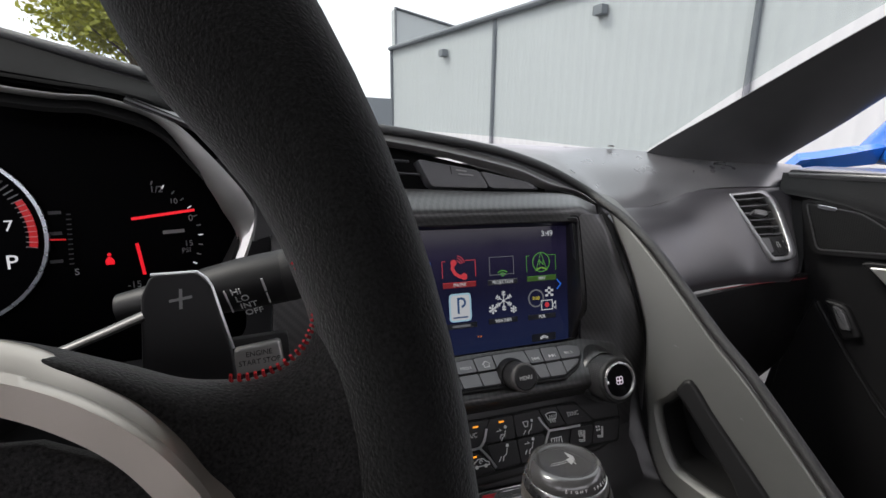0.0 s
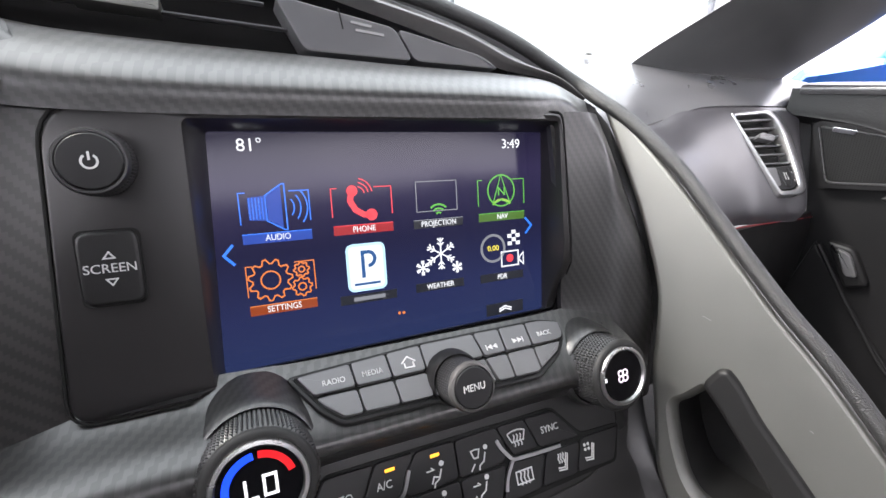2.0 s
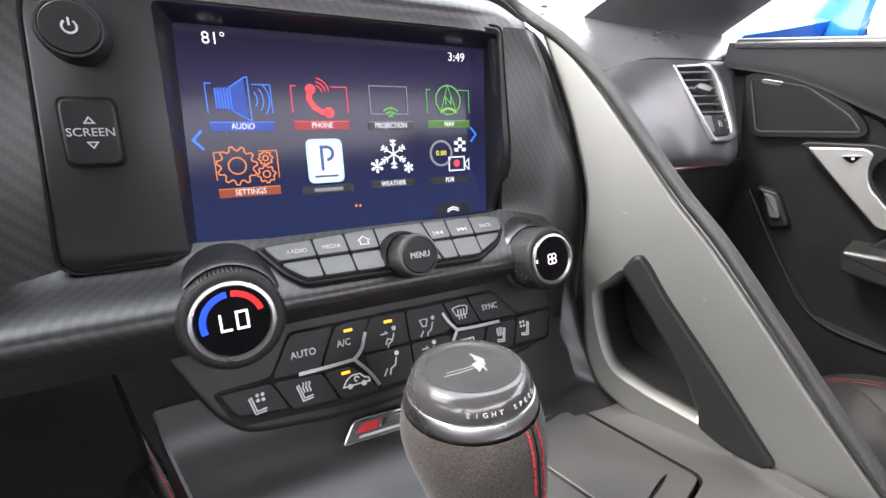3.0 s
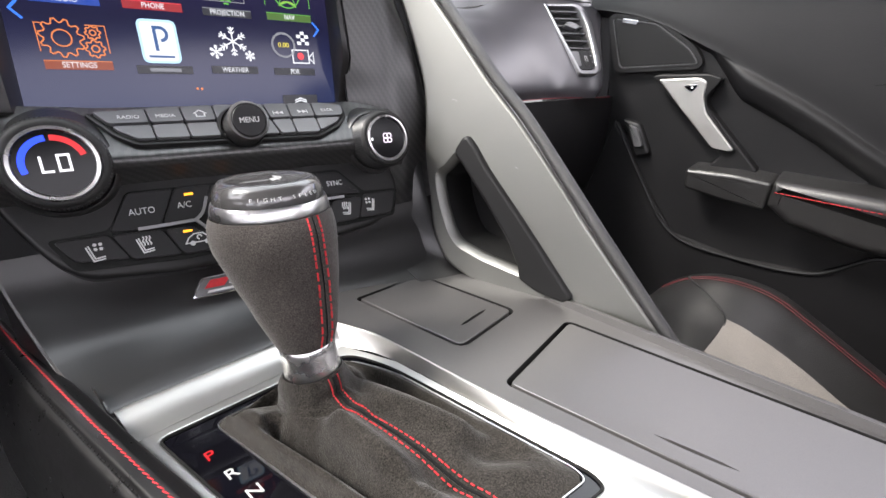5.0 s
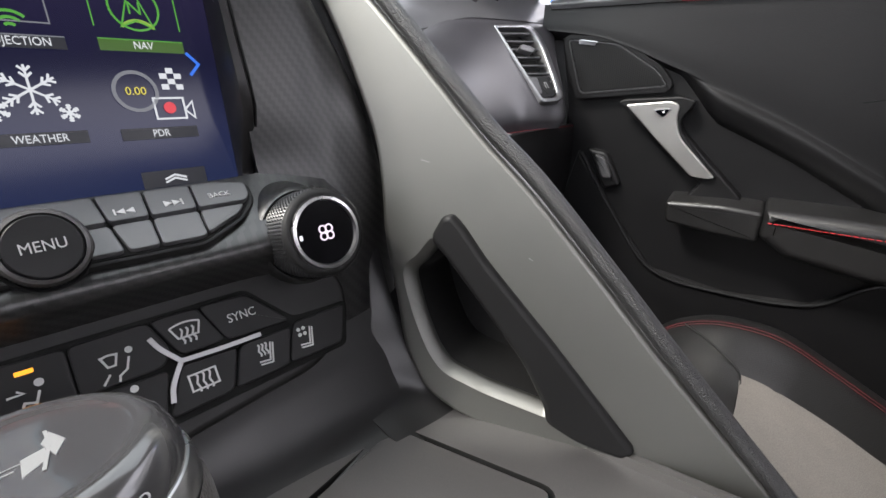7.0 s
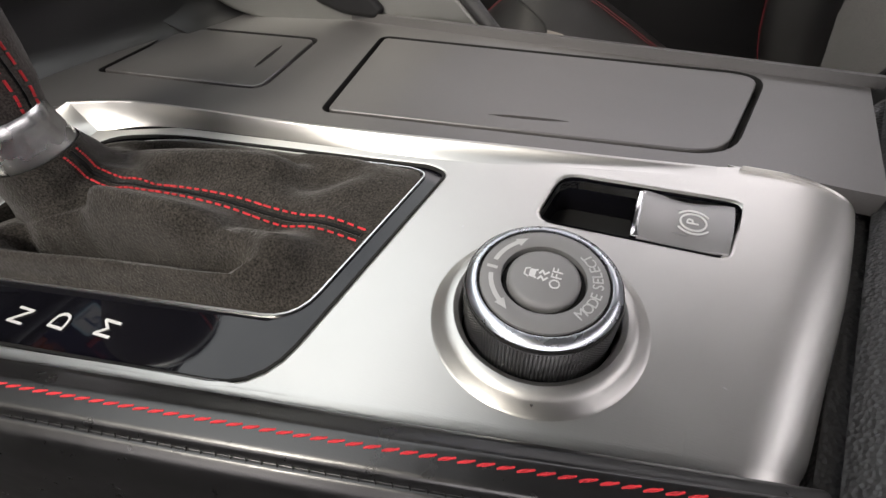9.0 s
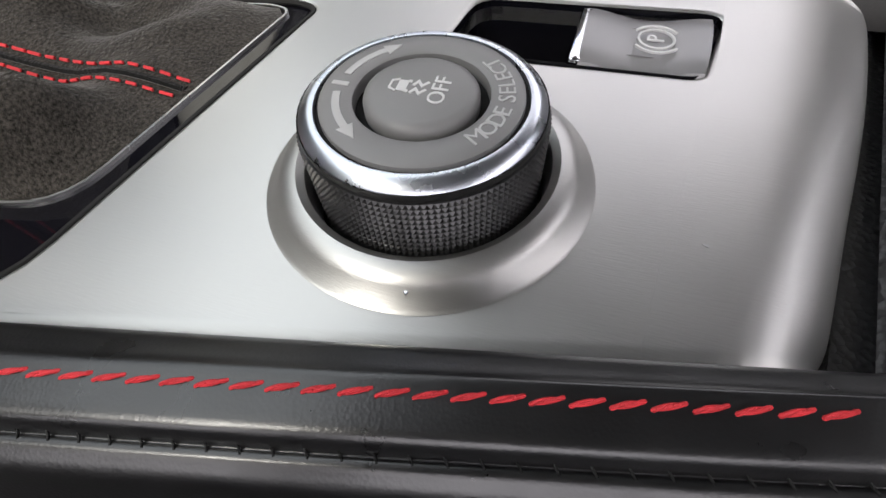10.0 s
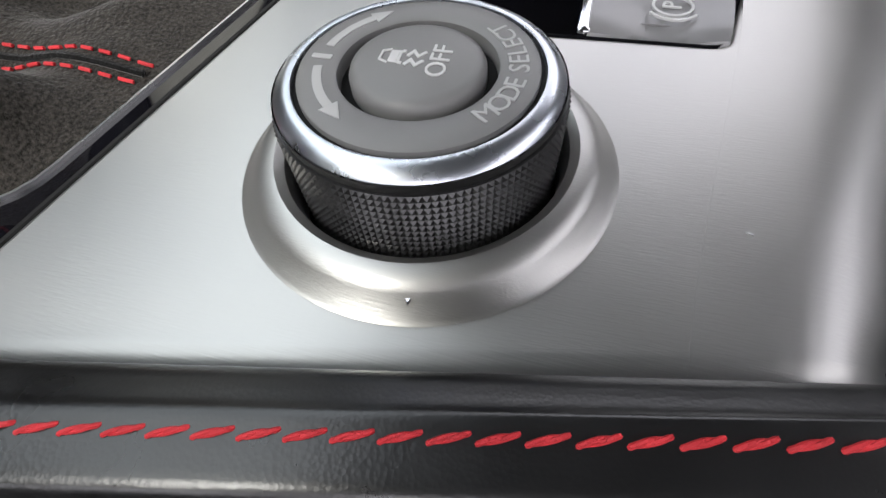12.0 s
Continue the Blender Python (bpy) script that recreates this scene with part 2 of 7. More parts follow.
ASPHALT = surface("asphalt", (0.055, 0.055, 0.055), 0.9, grain=0.6, grain_size=0.01, stain=0.3, stain_size=0.8)
BARK = surface("bark", (0.11, 0.08, 0.055), 0.9, grain=0.8, grain_size=0.03)
LEAF = surface("yellow_green_leaf", (0.34, 0.34, 0.03), 0.6, stain=0.5, stain_size=0.4)
# grey of the unseen ceiling, lightened to bounce light into the cabin
HEADLINER = surface("bounce_grey_headliner", (0.42, 0.42, 0.42), 0.9, grain=0.4, grain_size=0.0015)
SHELL = surface("dark_cabin_lining", (0.025, 0.025, 0.027), 0.8, grain=0.2, grain_size=0.002)
CARPET = surface("black_carpet", (0.01, 0.01, 0.01), 1.0, grain=0.8, grain_size=0.002)
MIRRORGLASS = surface("mirror_glass", (0.9, 0.92, 0.93), 0.02, 1.0, stain=0.0, rough_vary=0.0)
GAUGEFACE = surface("gauge_face", (0.0012, 0.0012, 0.0016), 0.4, spec=0.03)
BRAKEGREY = surface("satin_grey_switch", (0.2, 0.195, 0.2), 0.3, grain=0.03, grain_size=0.0005, spec=0.8)
MIDLEGEND = surface("pale_grey_legend", (0.45, 0.45, 0.45), 0.6, stain=0.03)
DIALGREY = surface("warm_grey_dial_plastic", (0.2, 0.198, 0.198), 0.38, grain=0.05, grain_size=0.0005)

# the display: deep blue towards the foot, a reflected violet haze painted in above, under glossy glass
DISPLAY = surface("lit_display", (0.004, 0.004, 0.006), 0.13, stain=0.0, rough_vary=0.02, spec=0.3)
dn, dl = DISPLAY.node_tree.nodes, DISPLAY.node_tree.links
d_place, d_split, d_ramp = dn.new("ShaderNodeNewGeometry"), dn.new("ShaderNodeSeparateXYZ"), dn.new("ShaderNodeValToRGB")
d_range = dn.new("ShaderNodeMapRange")
d_range.inputs["From Min"].default_value, d_range.inputs["From Max"].default_value = LIFT + 0.092, LIFT + 0.198
els = d_ramp.color_ramp.elements
els[0].color, els[1].color = (0.013, 0.02, 0.062, 1), (0.009, 0.008, 0.02, 1)
# the stop at 0.8 puts the violet reflection into the emission colour
for at_, c in ((0.22, (0.012, 0.016, 0.055, 1)), (0.5, (0.009, 0.009, 0.03, 1)), (0.8, (0.02, 0.016, 0.045, 1))):
    els.new(at_).color = c
dl.new(d_place.outputs["Position"], d_split.inputs[0])
dl.new(d_split.outputs["Z"], d_range.inputs["Value"])
dl.new(d_range.outputs[0], d_ramp.inputs[0])
dl.new(d_ramp.outputs[0], dn["Principled BSDF"].inputs["Emission Color"])
dn["Principled BSDF"].inputs["Emission Strength"].default_value = 0.36

# windscreen: clear with a faint reflection
GLASS = bpy.data.materials.new("clear_glass")
GLASS.use_nodes = True
gn, gl = GLASS.node_tree.nodes, GLASS.node_tree.links
g_clear, g_shine, g_mix, g_f = gn.new("ShaderNodeBsdfTransparent"), gn.new("ShaderNodeBsdfGlossy"), gn.new("ShaderNodeMixShader"), gn.new("ShaderNodeValue")
g_clear.inputs[0].default_value = (0.83, 0.87, 0.86, 1)
g_shine.inputs["Roughness"].default_value = 0.02
g_f.outputs[0].default_value = 0.04
gl.new(g_f.outputs[0], g_mix.inputs[0])
gl.new(g_clear.outputs[0], g_mix.inputs[1])
gl.new(g_shine.outputs[0], g_mix.inputs[2])
gl.new(g_mix.outputs[0], gn["Material Output"].inputs[0])

# ---- building helpers; lengths in decimetres inside a frame ----
def frame_at(o, u, v):
    u, v = Vector(u).normalized(), Vector(v)
    v = (v - u * v.dot(u)).normalized()
    m = Matrix((u, v, u.cross(v))).transposed().to_4x4()
    return Matrix.Translation((o[0] * K, o[1] * K, o[2] * K + LIFT)) @ m @ Matrix.Scale(K, 4)


CAR = frame_at((0, 0, 0), (1, 0, 0), (0, 1, 0))


def link_mesh(name, bm, mat, frame_m, sharp=38):
    if frame_m is not None:
        bm.transform(frame_m)
    me = bpy.data.meshes.new(name)
    bm.to_mesh(me)
    bm.free()
    me.materials.append(mat)
    me.polygons.foreach_set("use_smooth", [True] * len(me.polygons))
    me.set_sharp_from_angle(angle=radians(sharp))
    return new(name, me)


def thing(name, at_, label, category, kind="", group=""):
    """An empty at a thing's base, at a place of the cabin in decimetres."""
    ob = new(name)
    ob.empty_display_size = 0.02
    ob.location = (at_[0] * K, at_[1] * K, at_[2] * K + LIFT)
    return tagged(ob, label, category, group, kind)


def part(name, bm, mat, parent, label="", frame_m=CAR, sharp=38):
    ob = link_mesh(name, bm, mat, frame_m, sharp)
    if parent is not None:
        base = Vector((0, 0, 0))
        p = parent
        while p is not None:
            base += p.location
            p = p.parent
        ob.data.transform(Matrix.Translation(-base))
        ob.parent = parent
    return tagged(ob, label) if label else ob


def loft(loops, cap=(False, False), closed=True, bm=None):
    bm = bm or bmesh.new()
    rows = [[bm.verts.new(p) for p in loop] for loop in loops]
    n = len(rows[0])
    for a, b in zip(rows, rows[1:]):
        for i in range(n if closed else n - 1):
            j = (i + 1) % n
            bm.faces.new((a[i], a[j], b[j], b[i]))
    if cap[0]:
        bm.faces.new(list(reversed(rows[0])))
    if cap[1]:
        bm.faces.new(rows[-1])
    return bm


def area2(p):
    return sum(a[0] * b[1] - b[0] * a[1] for a, b in zip(p, p[1:] + p[:1])) / 2


def offset(poly, d):
    """The polygon moved outwards by d."""
    if area2(poly) < 0:
        poly = poly[::-1]
    out = []
    for a, b, c in zip(poly[-1:] + poly[:-1], poly, poly[1:] + poly[:1]):
        e1, e2 = Vector((b[0] - a[0], b[1] - a[1])).normalized(), Vector((c[0] - b[0], c[1] - b[1])).normalized()
        n1, n2 = Vector((e1.y, -e1.x)), Vector((e2.y, -e2.x))
        m = n1 + n2
        m = m / max(0.35, m.dot(n1)) if m.length > 1e-6 else n1
        out.append((b[0] + m.x * d, b[1] + m.y * d))
    return out


def rounded(poly, r, k=4):
    """The polygon with its corners rounded; r is one radius or one for each corner."""
    rs = r if isinstance(r, (list, tuple)) else [r] * len(poly)
    out = []
    for a, b, c, q in zip(poly[-1:] + poly[:-1], poly, poly[1:] + poly[:1], rs):
        a, b, c = Vector(a), Vector(b), Vector(c)
        q = min(q, (a - b).length * 0.45, (c - b).length * 0.45)
        p0, p1 = b + (a - b).normalized() * q, b + (c - b).normalized() * q
        for i in range(k + 1):
            s = i / k
            out.append(tuple(p0 * (1 - s) ** 2 + b * 2 * s * (1 - s) + p1 * s * s))
    return out


def slab(poly, w0, w1, bevel=0.01, k=2, bm=None):
    """A plate over a polygon, from w0 to w1, with rounded upper edges."""
    if area2(poly) < 0:
        poly = poly[::-1]
    loops = [[(x, y, w0) for x, y in poly]]
    for i in range(k + 1):
        a = math.pi / 2 * i / k
        loops.append([(x, y, w1 - bevel * (1 - math.sin(a))) for x, y in offset(poly, -bevel * (1 - math.cos(a)))])
    loops.append([(x, y, w1) for x, y in offset(poly, -bevel - 0.003)])
    return loft(loops, (True, True), bm=bm)


def plate(outer, holes, w0, w1, bm=None):
    """A flat plate with holes through it."""
    bm = bm or bmesh.new()
    edges, rings = [], []
    for ring in [outer] + holes:
        vs = [bm.verts.new((x, y, w1)) for x, y in ring]
        rings.append(vs)
        edges += [bm.edges.new((a, b)) for a, b in zip(vs, vs[1:] + vs[:1])]
    bmesh.ops.triangle_fill(bm, use_beauty=True, use_dissolve=False, edges=edges, normal=(0, 0, 1))
    for vs in rings:
        low = [bm.verts.new((v.co.x, v.co.y, w0)) for v in vs]
        n = len(vs)
        for i in range(n):
            j = (i + 1) % n
            bm.faces.new((vs[i], vs[j], low[j], low[i]))
    bmesh.ops.recalc_face_normals(bm, faces=bm.faces)
    return bm


def panel(poly, w0, w1, bevel=0.02, k=3):
    """A flat-topped plate over any polygon, with rounded upper edges."""
    if area2(poly) < 0:
        poly = poly[::-1]
    bm = plate(offset(poly, -bevel), [], w1 - bevel * 0.5, w1)
    loops = [[(x, y, w1 - bevel * (1 - math.cos(q))) for x, y in offset(poly, -bevel + bevel * math.sin(q))] for q in (math.pi / 2 * i / k for i in range(k + 1))]
    loft(loops + [[(x, y, w0) for x, y in poly]], (False, True), bm=bm)
    return bm


def lathe(profile, seg=48, bm=None, centre=(0, 0), caps=(True, True)):
    loops = [[(centre[0] + r * math.cos(2 * math.pi * i / seg), centre[1] + r * math.sin(2 * math.pi * i / seg), w) for i in range(seg)] for r, w in profile]
    return loft(loops, caps, bm=bm)


def spline(points, n):
    """A smooth line through the points, in n even steps of the parameter."""
    p = np.array(points, float)
    p = np.vstack([2 * p[0] - p[1], p, 2 * p[-1] - p[-2]])
    out = []
    for t in np.linspace(0, len(points) - 1, n):
        i = min(int(t), len(points) - 2)
        s = t - i
        a, b, c, d = p[i:i + 4]
        out.append(0.5 * (2 * b + (c - a) * s + (2 * a - 5 * b + 4 * c - d) * s * s + (3 * b - a - 3 * c + d) * s ** 3))
    return np.array(out)


def tube(points, r, seg=12, bm=None, flat=1.0, up=(0, 0, 1)):
    """A round or oval bar along a line; r is one radius or a pair for the two ends."""
    pts = [Vector(p) for p in points]
    r0, r1 = r if isinstance(r, (list, tuple)) else (r, r)
    loops, side = [], None
    for i, p in enumerate(pts):
        t = (pts[min(i + 1, len(pts) - 1)] - pts[max(i - 1, 0)]).normalized()
        side = (Vector(up).cross(t) if side is None else side - t * side.dot(t))
        side = side.normalized() if side.length > 1e-6 else t.orthogonal().normalized()
        top = t.cross(side)
        q = r0 + (r1 - r0) * i / max(1, len(pts) - 1)
        loops.append([p + side * math.cos(a) * q + top * math.sin(a) * q * flat for a in (2 * math.pi * j / seg for j in range(seg))])
    return loft(loops, (True, True), bm=bm)


def sheet(grid, nu=24, nv=12, thick=0.04, smooth=True, seen_from=(-0.5, 0.5, 2.2)):
    """A curved skin through a grid of points (rows of equal length), with its thickness on the side away from the cabin's middle."""
    rows = [spline(row, nu) if smooth else np.array(row, float) for row in grid]
    cols = [spline([row[i] for row in rows], nv) for i in range(len(rows[0]))]
    g = np.array(cols)
    du, dv = np.gradient(g, axis=0), np.gradient(g, axis=1)
    nrm = np.cross(du, dv)
    nrm /= np.linalg.norm(nrm, axis=2)[..., None] + 1e-12
    if ((np.array(seen_from) - g) * nrm).sum() < 0:
        nrm = -nrm
    back = g - nrm * thick
    bm = bmesh.new()
    a, b = len(g), len(g[0])
    top = [[bm.verts.new(p) for p in line] for line in g]
    low = [[bm.verts.new(p) for p in line] for line in back]
    for i in range(a - 1):
        for j in range(b - 1):
            bm.faces.new((top[i][j], top[i + 1][j], top[i + 1][j + 1], top[i][j + 1]))
            bm.faces.new((low[i][j + 1], low[i + 1][j + 1], low[i + 1][j], low[i][j]))
    rim = [(i, 0) for i in range(a)] + [(a - 1, j) for j in range(1, b)] + [(i, b - 1) for i in range(a - 2, -1, -1)] + [(0, j) for j in range(b - 2, 0, -1)]
    for (i, j), (k, m) in zip(rim, rim[1:] + rim[:1]):
        bm.faces.new((top[k][m], top[i][j], low[i][j], low[k][m]))
    bmesh.ops.recalc_face_normals(bm, faces=bm.faces)
    return bm


def stroke(bm, pts, width, w0=0.0, h=0.004, closed=False):
    """A flat ribbon of a width along a line in the plane."""
    p = [Vector(q) for q in pts]
    n = len(p)
    left, right = [], []
    for i in range(n):
        a, c = (p[i - 1], p[(i + 1) % n]) if closed else (p[max(i - 1, 0)], p[min(i + 1, n - 1)])
        e1, e2 = (p[i] - a), (c - p[i])
        e1 = e1.normalized() if e1.length > 1e-9 else e2.normalized()
        e2 = e2.normalized() if e2.length > 1e-9 else e1
        n1, n2 = Vector((-e1.y, e1.x)), Vector((-e2.y, e2.x))
        m = n1 + n2
        m = m / max(0.4, m.dot(n1)) if m.length > 1e-6 else n1
        left.append(p[i] + m * width / 2)
        right.append(p[i] - m * width / 2)
    rows = [[bm.verts.new((q.x, q.y, w)) for q in side] for side, w in ((left, w0), (left, w0 + h), (right, w0 + h), (right, w0))]
    for i in range(n if closed else n - 1):
        j = (i + 1) % n
        for k in range(4):
            a, b = rows[k], rows[(k + 1) % 4]
            bm.faces.new((a[i], a[j], b[j], b[i]))
    if not closed:
        bm.faces.new([rows[k][0] for k in range(4)])
        bm.faces.new([rows[k][-1] for k in (3, 2, 1, 0)])
    return bm


def arc(c, r, a0, a1, n=16):
    return [(c[0] + r * math.cos(radians(a0 + (a1 - a0) * i / n)), c[1] + r * math.sin(radians(a0 + (a1 - a0) * i / n))) for i in range(n + 1)]


def ring(c, r, n=32):
    return arc(c, r, 0, 360 - 360 / n, n - 1)


def box2(u0, v0, u1, v1):
    return [(u0, v0), (u1, v0), (u1, v1), (u0, v1)]


def words(name, text, height, at_, mat, parent, frame_m, turn=0, w=0.004, wide=1.0, label="", centre=True, h=0.003):
    """Lettering cut as thin raised type; height of a capital and place in the frame's plane."""
    cu = bpy.data.curves.new("type", "FONT")
    cu.body, cu.size, cu.extrude = text, height / 0.72, h / 2
    cu.align_x, cu.align_y = ("CENTER" if centre else "LEFT"), "CENTER"
    cu.resolution_u = 3
    ob = bpy.data.objects.new("type", cu)
    me = bpy.data.meshes.new_from_object(ob)
    bpy.data.objects.remove(ob)
    bpy.data.curves.remove(cu)
    bm = bmesh.new()
    bm.from_mesh(me)
    bpy.data.meshes.remove(me)
    bm.transform(Matrix.Translation((at_[0], at_[1], w)) @ Matrix.Rotation(radians(turn), 4, "Z") @ Matrix.Diagonal((wide, 1, 1, 1)))
    return part(name, bm, mat, parent, label, frame_m)


def knurled(r, w0, w1, teeth, rows, depth, bm=None):
    """A drum whose side is cut into a grid of small pyramids."""
    n = teeth * 2
    bm = bm or bmesh.new()
    prof = []
    for i in range(rows * 2 + 1):
        w = w0 + (w1 - w0) * i / (rows * 2)
        prof.append([bm.verts.new((math.cos(math.pi * j / teeth) * (r - (0 if (i % 2 and j % 2) else depth)), math.sin(math.pi * j / teeth) * (r - (0 if (i % 2 and j % 2) else depth)), w)) for j in range(n)])
    for i in range(rows * 2):
        for j in range(n):
            a, b, c, d = prof[i][j], prof[i][(j + 1) % n], prof[i + 1][(j + 1) % n], prof[i + 1][j]
            for tri in (((a, b, c), (a, c, d)) if (i + j) % 2 == 0 else ((a, b, d), (b, c, d))):
                bm.faces.new(tri)
    bm.faces.new(prof[0][::-1])
    bm.faces.new(prof[-1])
    return bm

# ---- outside: ground, warehouse, far shed, tree; metres ----
def flat_box(x0, y0, z0, x1, y1, z1, bevel=0.0):
    return slab([(x0, y0), (x1, y0), (x1, y1), (x0, y1)], z0, z1, bevel or min(x1 - x0, y1 - y0, z1 - z0) * 0.1)


g = bmesh.new()
bmesh.ops.create_grid(g, x_segments=20, y_segments=20, size=400)
ground = link_mesh("ground", g, ASPHALT, None)
tagged(ground, "grey worn asphalt yard round the parked car", "ground", kind="structure")

house = new("warehouse")
tagged(house, "long pale ribbed steel warehouse beside the yard", "building")
near_, far_ = Vector((12.6, -7.0, 0)), Vector((7.72, 20.2, 0))
run = (far_ - near_).normalized()
out_ = Vector((-run.y, run.x, 0)) if Vector((-run.y, run.x, 0)).x < 0 else Vector((run.y, -run.x, 0))
span = (far_ - near_).length
wall_pts = []
n_rib = int(span / 0.3)
for i in range(n_rib):
    for s, d in ((0.0, 0.0), (0.2, 0.0), (0.22, 0.006), (0.28, 0.006)):
        wall_pts.append(near_ + run * (i * 0.3 + s) + out_ * d)
wall_pts.append(far_)
back_ = [p - out_ * 0.25 for p in (far_, near_)]
foot = [(p.x, p.y) for p in wall_pts + back_]
b = loft([[(x, y, 0.0) for x, y in foot], [(x, y, 5.0) for x, y in foot]], (True, True))
bmesh.ops.recalc_face_normals(b, faces=b.faces)
part("wall", b, WALLPAINT, house, frame_m=None, sharp=20)
for k, d in enumerate((0.0, 6.6, 14.4)):
    p = far_ - run * d + out_ * 0.05
    part("corner_trim" if k == 0 else "downpipe", tube([p, p + Vector((0, 0, 5.0))], 0.07, 8), DARKTRIM, house, frame_m=None)
part("gutter", tube([near_ + out_ * 0.12 + Vector((0, 0, 5.02)), far_ + out_ * 0.12 + Vector((0, 0, 5.02))], 0.1, 8), DARKTRIM, house, "dark grey eaves gutter", frame_m=None)
for d, z in ((3.9, 4.28), (10.7, 4.35)):
    p = far_ - run * d + out_ * 0.14
    b = flat_box(p.x - 0.12, p.y - 0.16, z - 0.12, p.x + 0.12, p.y + 0.16, z + 0.12, 0.03)
    part("wall_lamp", b, DARKTRIM, house, "small grey wall lamp", frame_m=None)
b = loft([[(8.4, 21.5, 0), (15, 21.5, 0), (15, 22, 0), (8.4, 22, 0)], [(8.4, 21.5, 7.1), (15, 21.5, 6.2), (15, 22, 6.2), (8.4, 22, 7.1)]], (True, True))
part("rear_bay", b, WALLPAINT, house, "taller pale bay behind the eaves", frame_m=None)
part("bay_trim", tube([(8.4, 21.45, 0), (8.4, 21.45, 7.1), (15, 21.45, 6.2)], 0.08, 8), DARKTRIM, house, frame_m=None)
shed = link_mesh("far_shed", flat_box(12, 60, 0, 30, 75, 7.2, 0.2), DARKTRIM, None)
tagged(shed, "low blue-grey shed across the yard", "building")

tree = new("tree")
tree.location = (-2.4, 27, 0)
tagged(tree, "leafy tree with yellow-green foliage beyond the car", "tree")
part("trunk", tube([(-2.4, 27, 0), (-2.3, 27, 2), (-2.5, 27.1, 4.5)], (0.28, 0.16), 10), BARK, tree, frame_m=None)
rng = random.Random(4)
tips = []
for k in range(9):
    a = k * 2.4
    end = Vector((-2.4 + math.cos(a) * (1.6 + 0.8 * rng.random()), 27 + math.sin(a) * 1.8, 5.6 + 2.6 * rng.random()))
    tips.append(end)
    part("limb", tube(spline([(-2.5, 27.1, 3.6 + 0.1 * k), (-2.4 + math.cos(a) * 0.7, 27 + math.sin(a) * 0.7, 5.0), end], 8), (0.1, 0.03), 6), BARK, tree, frame_m=None)
b = bmesh.new()
for k in range(14000):
    c = rng.choice(tips)
    p = Vector((rng.gauss(c.x, 0.75), rng.gauss(c.y, 0.8), rng.gauss(c.z + 0.3, 0.7)))
    q = Euler((rng.uniform(0, 6), rng.uniform(0, 6), rng.uniform(0, 6))).to_matrix()
    s = rng.uniform(0.09, 0.19)
    vs = [b.verts.new(p + q @ Vector(v) * s) for v in ((0, -1, 0), (0.5, 0, 0.12), (0, 1, 0), (-0.5, 0, 0.12))]
    b.faces.new(vs)
part("crown", b, LEAF, tree, frame_m=None)

# ---- the cabin's plain shell: unseen ceiling and walls, sized to bound the light ----
tagged(link_mesh("ceiling", sheet([[(-6.1, 1.7, 4.8), (-3.5, 1.9, 5.25), (0.5, 2.0, 5.4), (4.2, 1.9, 5.25), (6.5, 1.6, 4.8)],
                                   [(-6.0, -2, 5.0), (-3.5, -2, 5.5), (0.5, -2, 5.65), (4.2, -2, 5.5), (6.4, -2, 5.0)],
                                   [(-5.8, -6, 4.6), (-3.5, -6, 5.0), (0.5, -6, 5.15), (4.2, -6, 5.0), (6.2, -6, 4.6)]], 20, 12, 0.15), HEADLINER, CAR),
       "unseen ceiling under the car's roof, lightened grey to bounce light", "roof", kind="structure")
tagged(link_mesh("floor", flat_box(-9, -8, -3.6, 9, 9, -3.4), CARPET, CAR), "black carpet on the car's floor", "floor", kind="structure")
tagged(link_mesh("wall_rear", flat_box(-9, -8.4, -3.4, 9, -8, 4.1), SHELL, CAR), "unseen dark wall behind the seats, raised to limit light", "wall", kind="structure")
tagged(link_mesh("wall_driver_side", flat_box(-8.6, -8, -3.4, -8.2, 7, 2.1), SHELL, CAR), "unseen dark wall of the driver's side, limiting light", "wall", kind="structure")
tagged(link_mesh("wall_front", flat_box(-9, 7.2, -3.4, 9, 7.5, 2.4), SHELL, CAR), "dark bulkhead ahead of the footwells", "wall", kind="structure")
screen_pane = link_mesh("windscreen", sheet([[(-6.0, 6.0, 2.75), (-2, 7.0, 2.95), (2, 7.0, 2.9), (5.4, 6.05, 2.6)],
                                             [(-5.8, 4.0, 4.0), (-2, 4.6, 4.3), (2, 4.6, 4.25), (5.6, 4.1, 3.85)],
                                             [(-5.6, 1.9, 5.1), (-2, 2.1, 5.35), (2, 2.1, 5.35), (5.9, 1.9, 5.05)]], 20, 12, 0.04), GLASS, CAR)
screen_pane.visible_shadow = False
tagged(screen_pane, "clear raked windscreen glass", "windscreen", kind="structure")

pillar = link_mesh("windscreen_pillar", sheet([
    [(5.25, 5.9, 2.35), (5.78, 5.5, 2.34), (6.55, 5.02, 2.3), (7.18, 4.75, 2.25), (7.5, 5.0, 2.3)],
    [(5.27, 5.87, 2.61), (5.76, 5.4, 2.6), (6.56, 4.95, 2.52), (7.2, 4.76, 2.45), (7.5, 5.0, 2.5)],
    [(5.5, 4.7, 3.32), (5.98, 4.32, 3.26), (6.68, 3.99, 3.12), (7.2, 3.95, 3.05), (7.5, 4.2, 3.1)],
    [(5.75, 3.2, 4.2), (6.2, 2.92, 4.14), (6.85, 2.74, 4.0), (7.25, 2.8, 3.95), (7.55, 3.0, 4.0)],
    [(6.0, 1.7, 5.0), (6.5, 1.45, 4.9), (7.05, 1.38, 4.78), (7.4, 1.4, 4.7), (7.6, 1.6, 4.7)]], 24, 24, 0.015), PILLARSKIN, CAR)
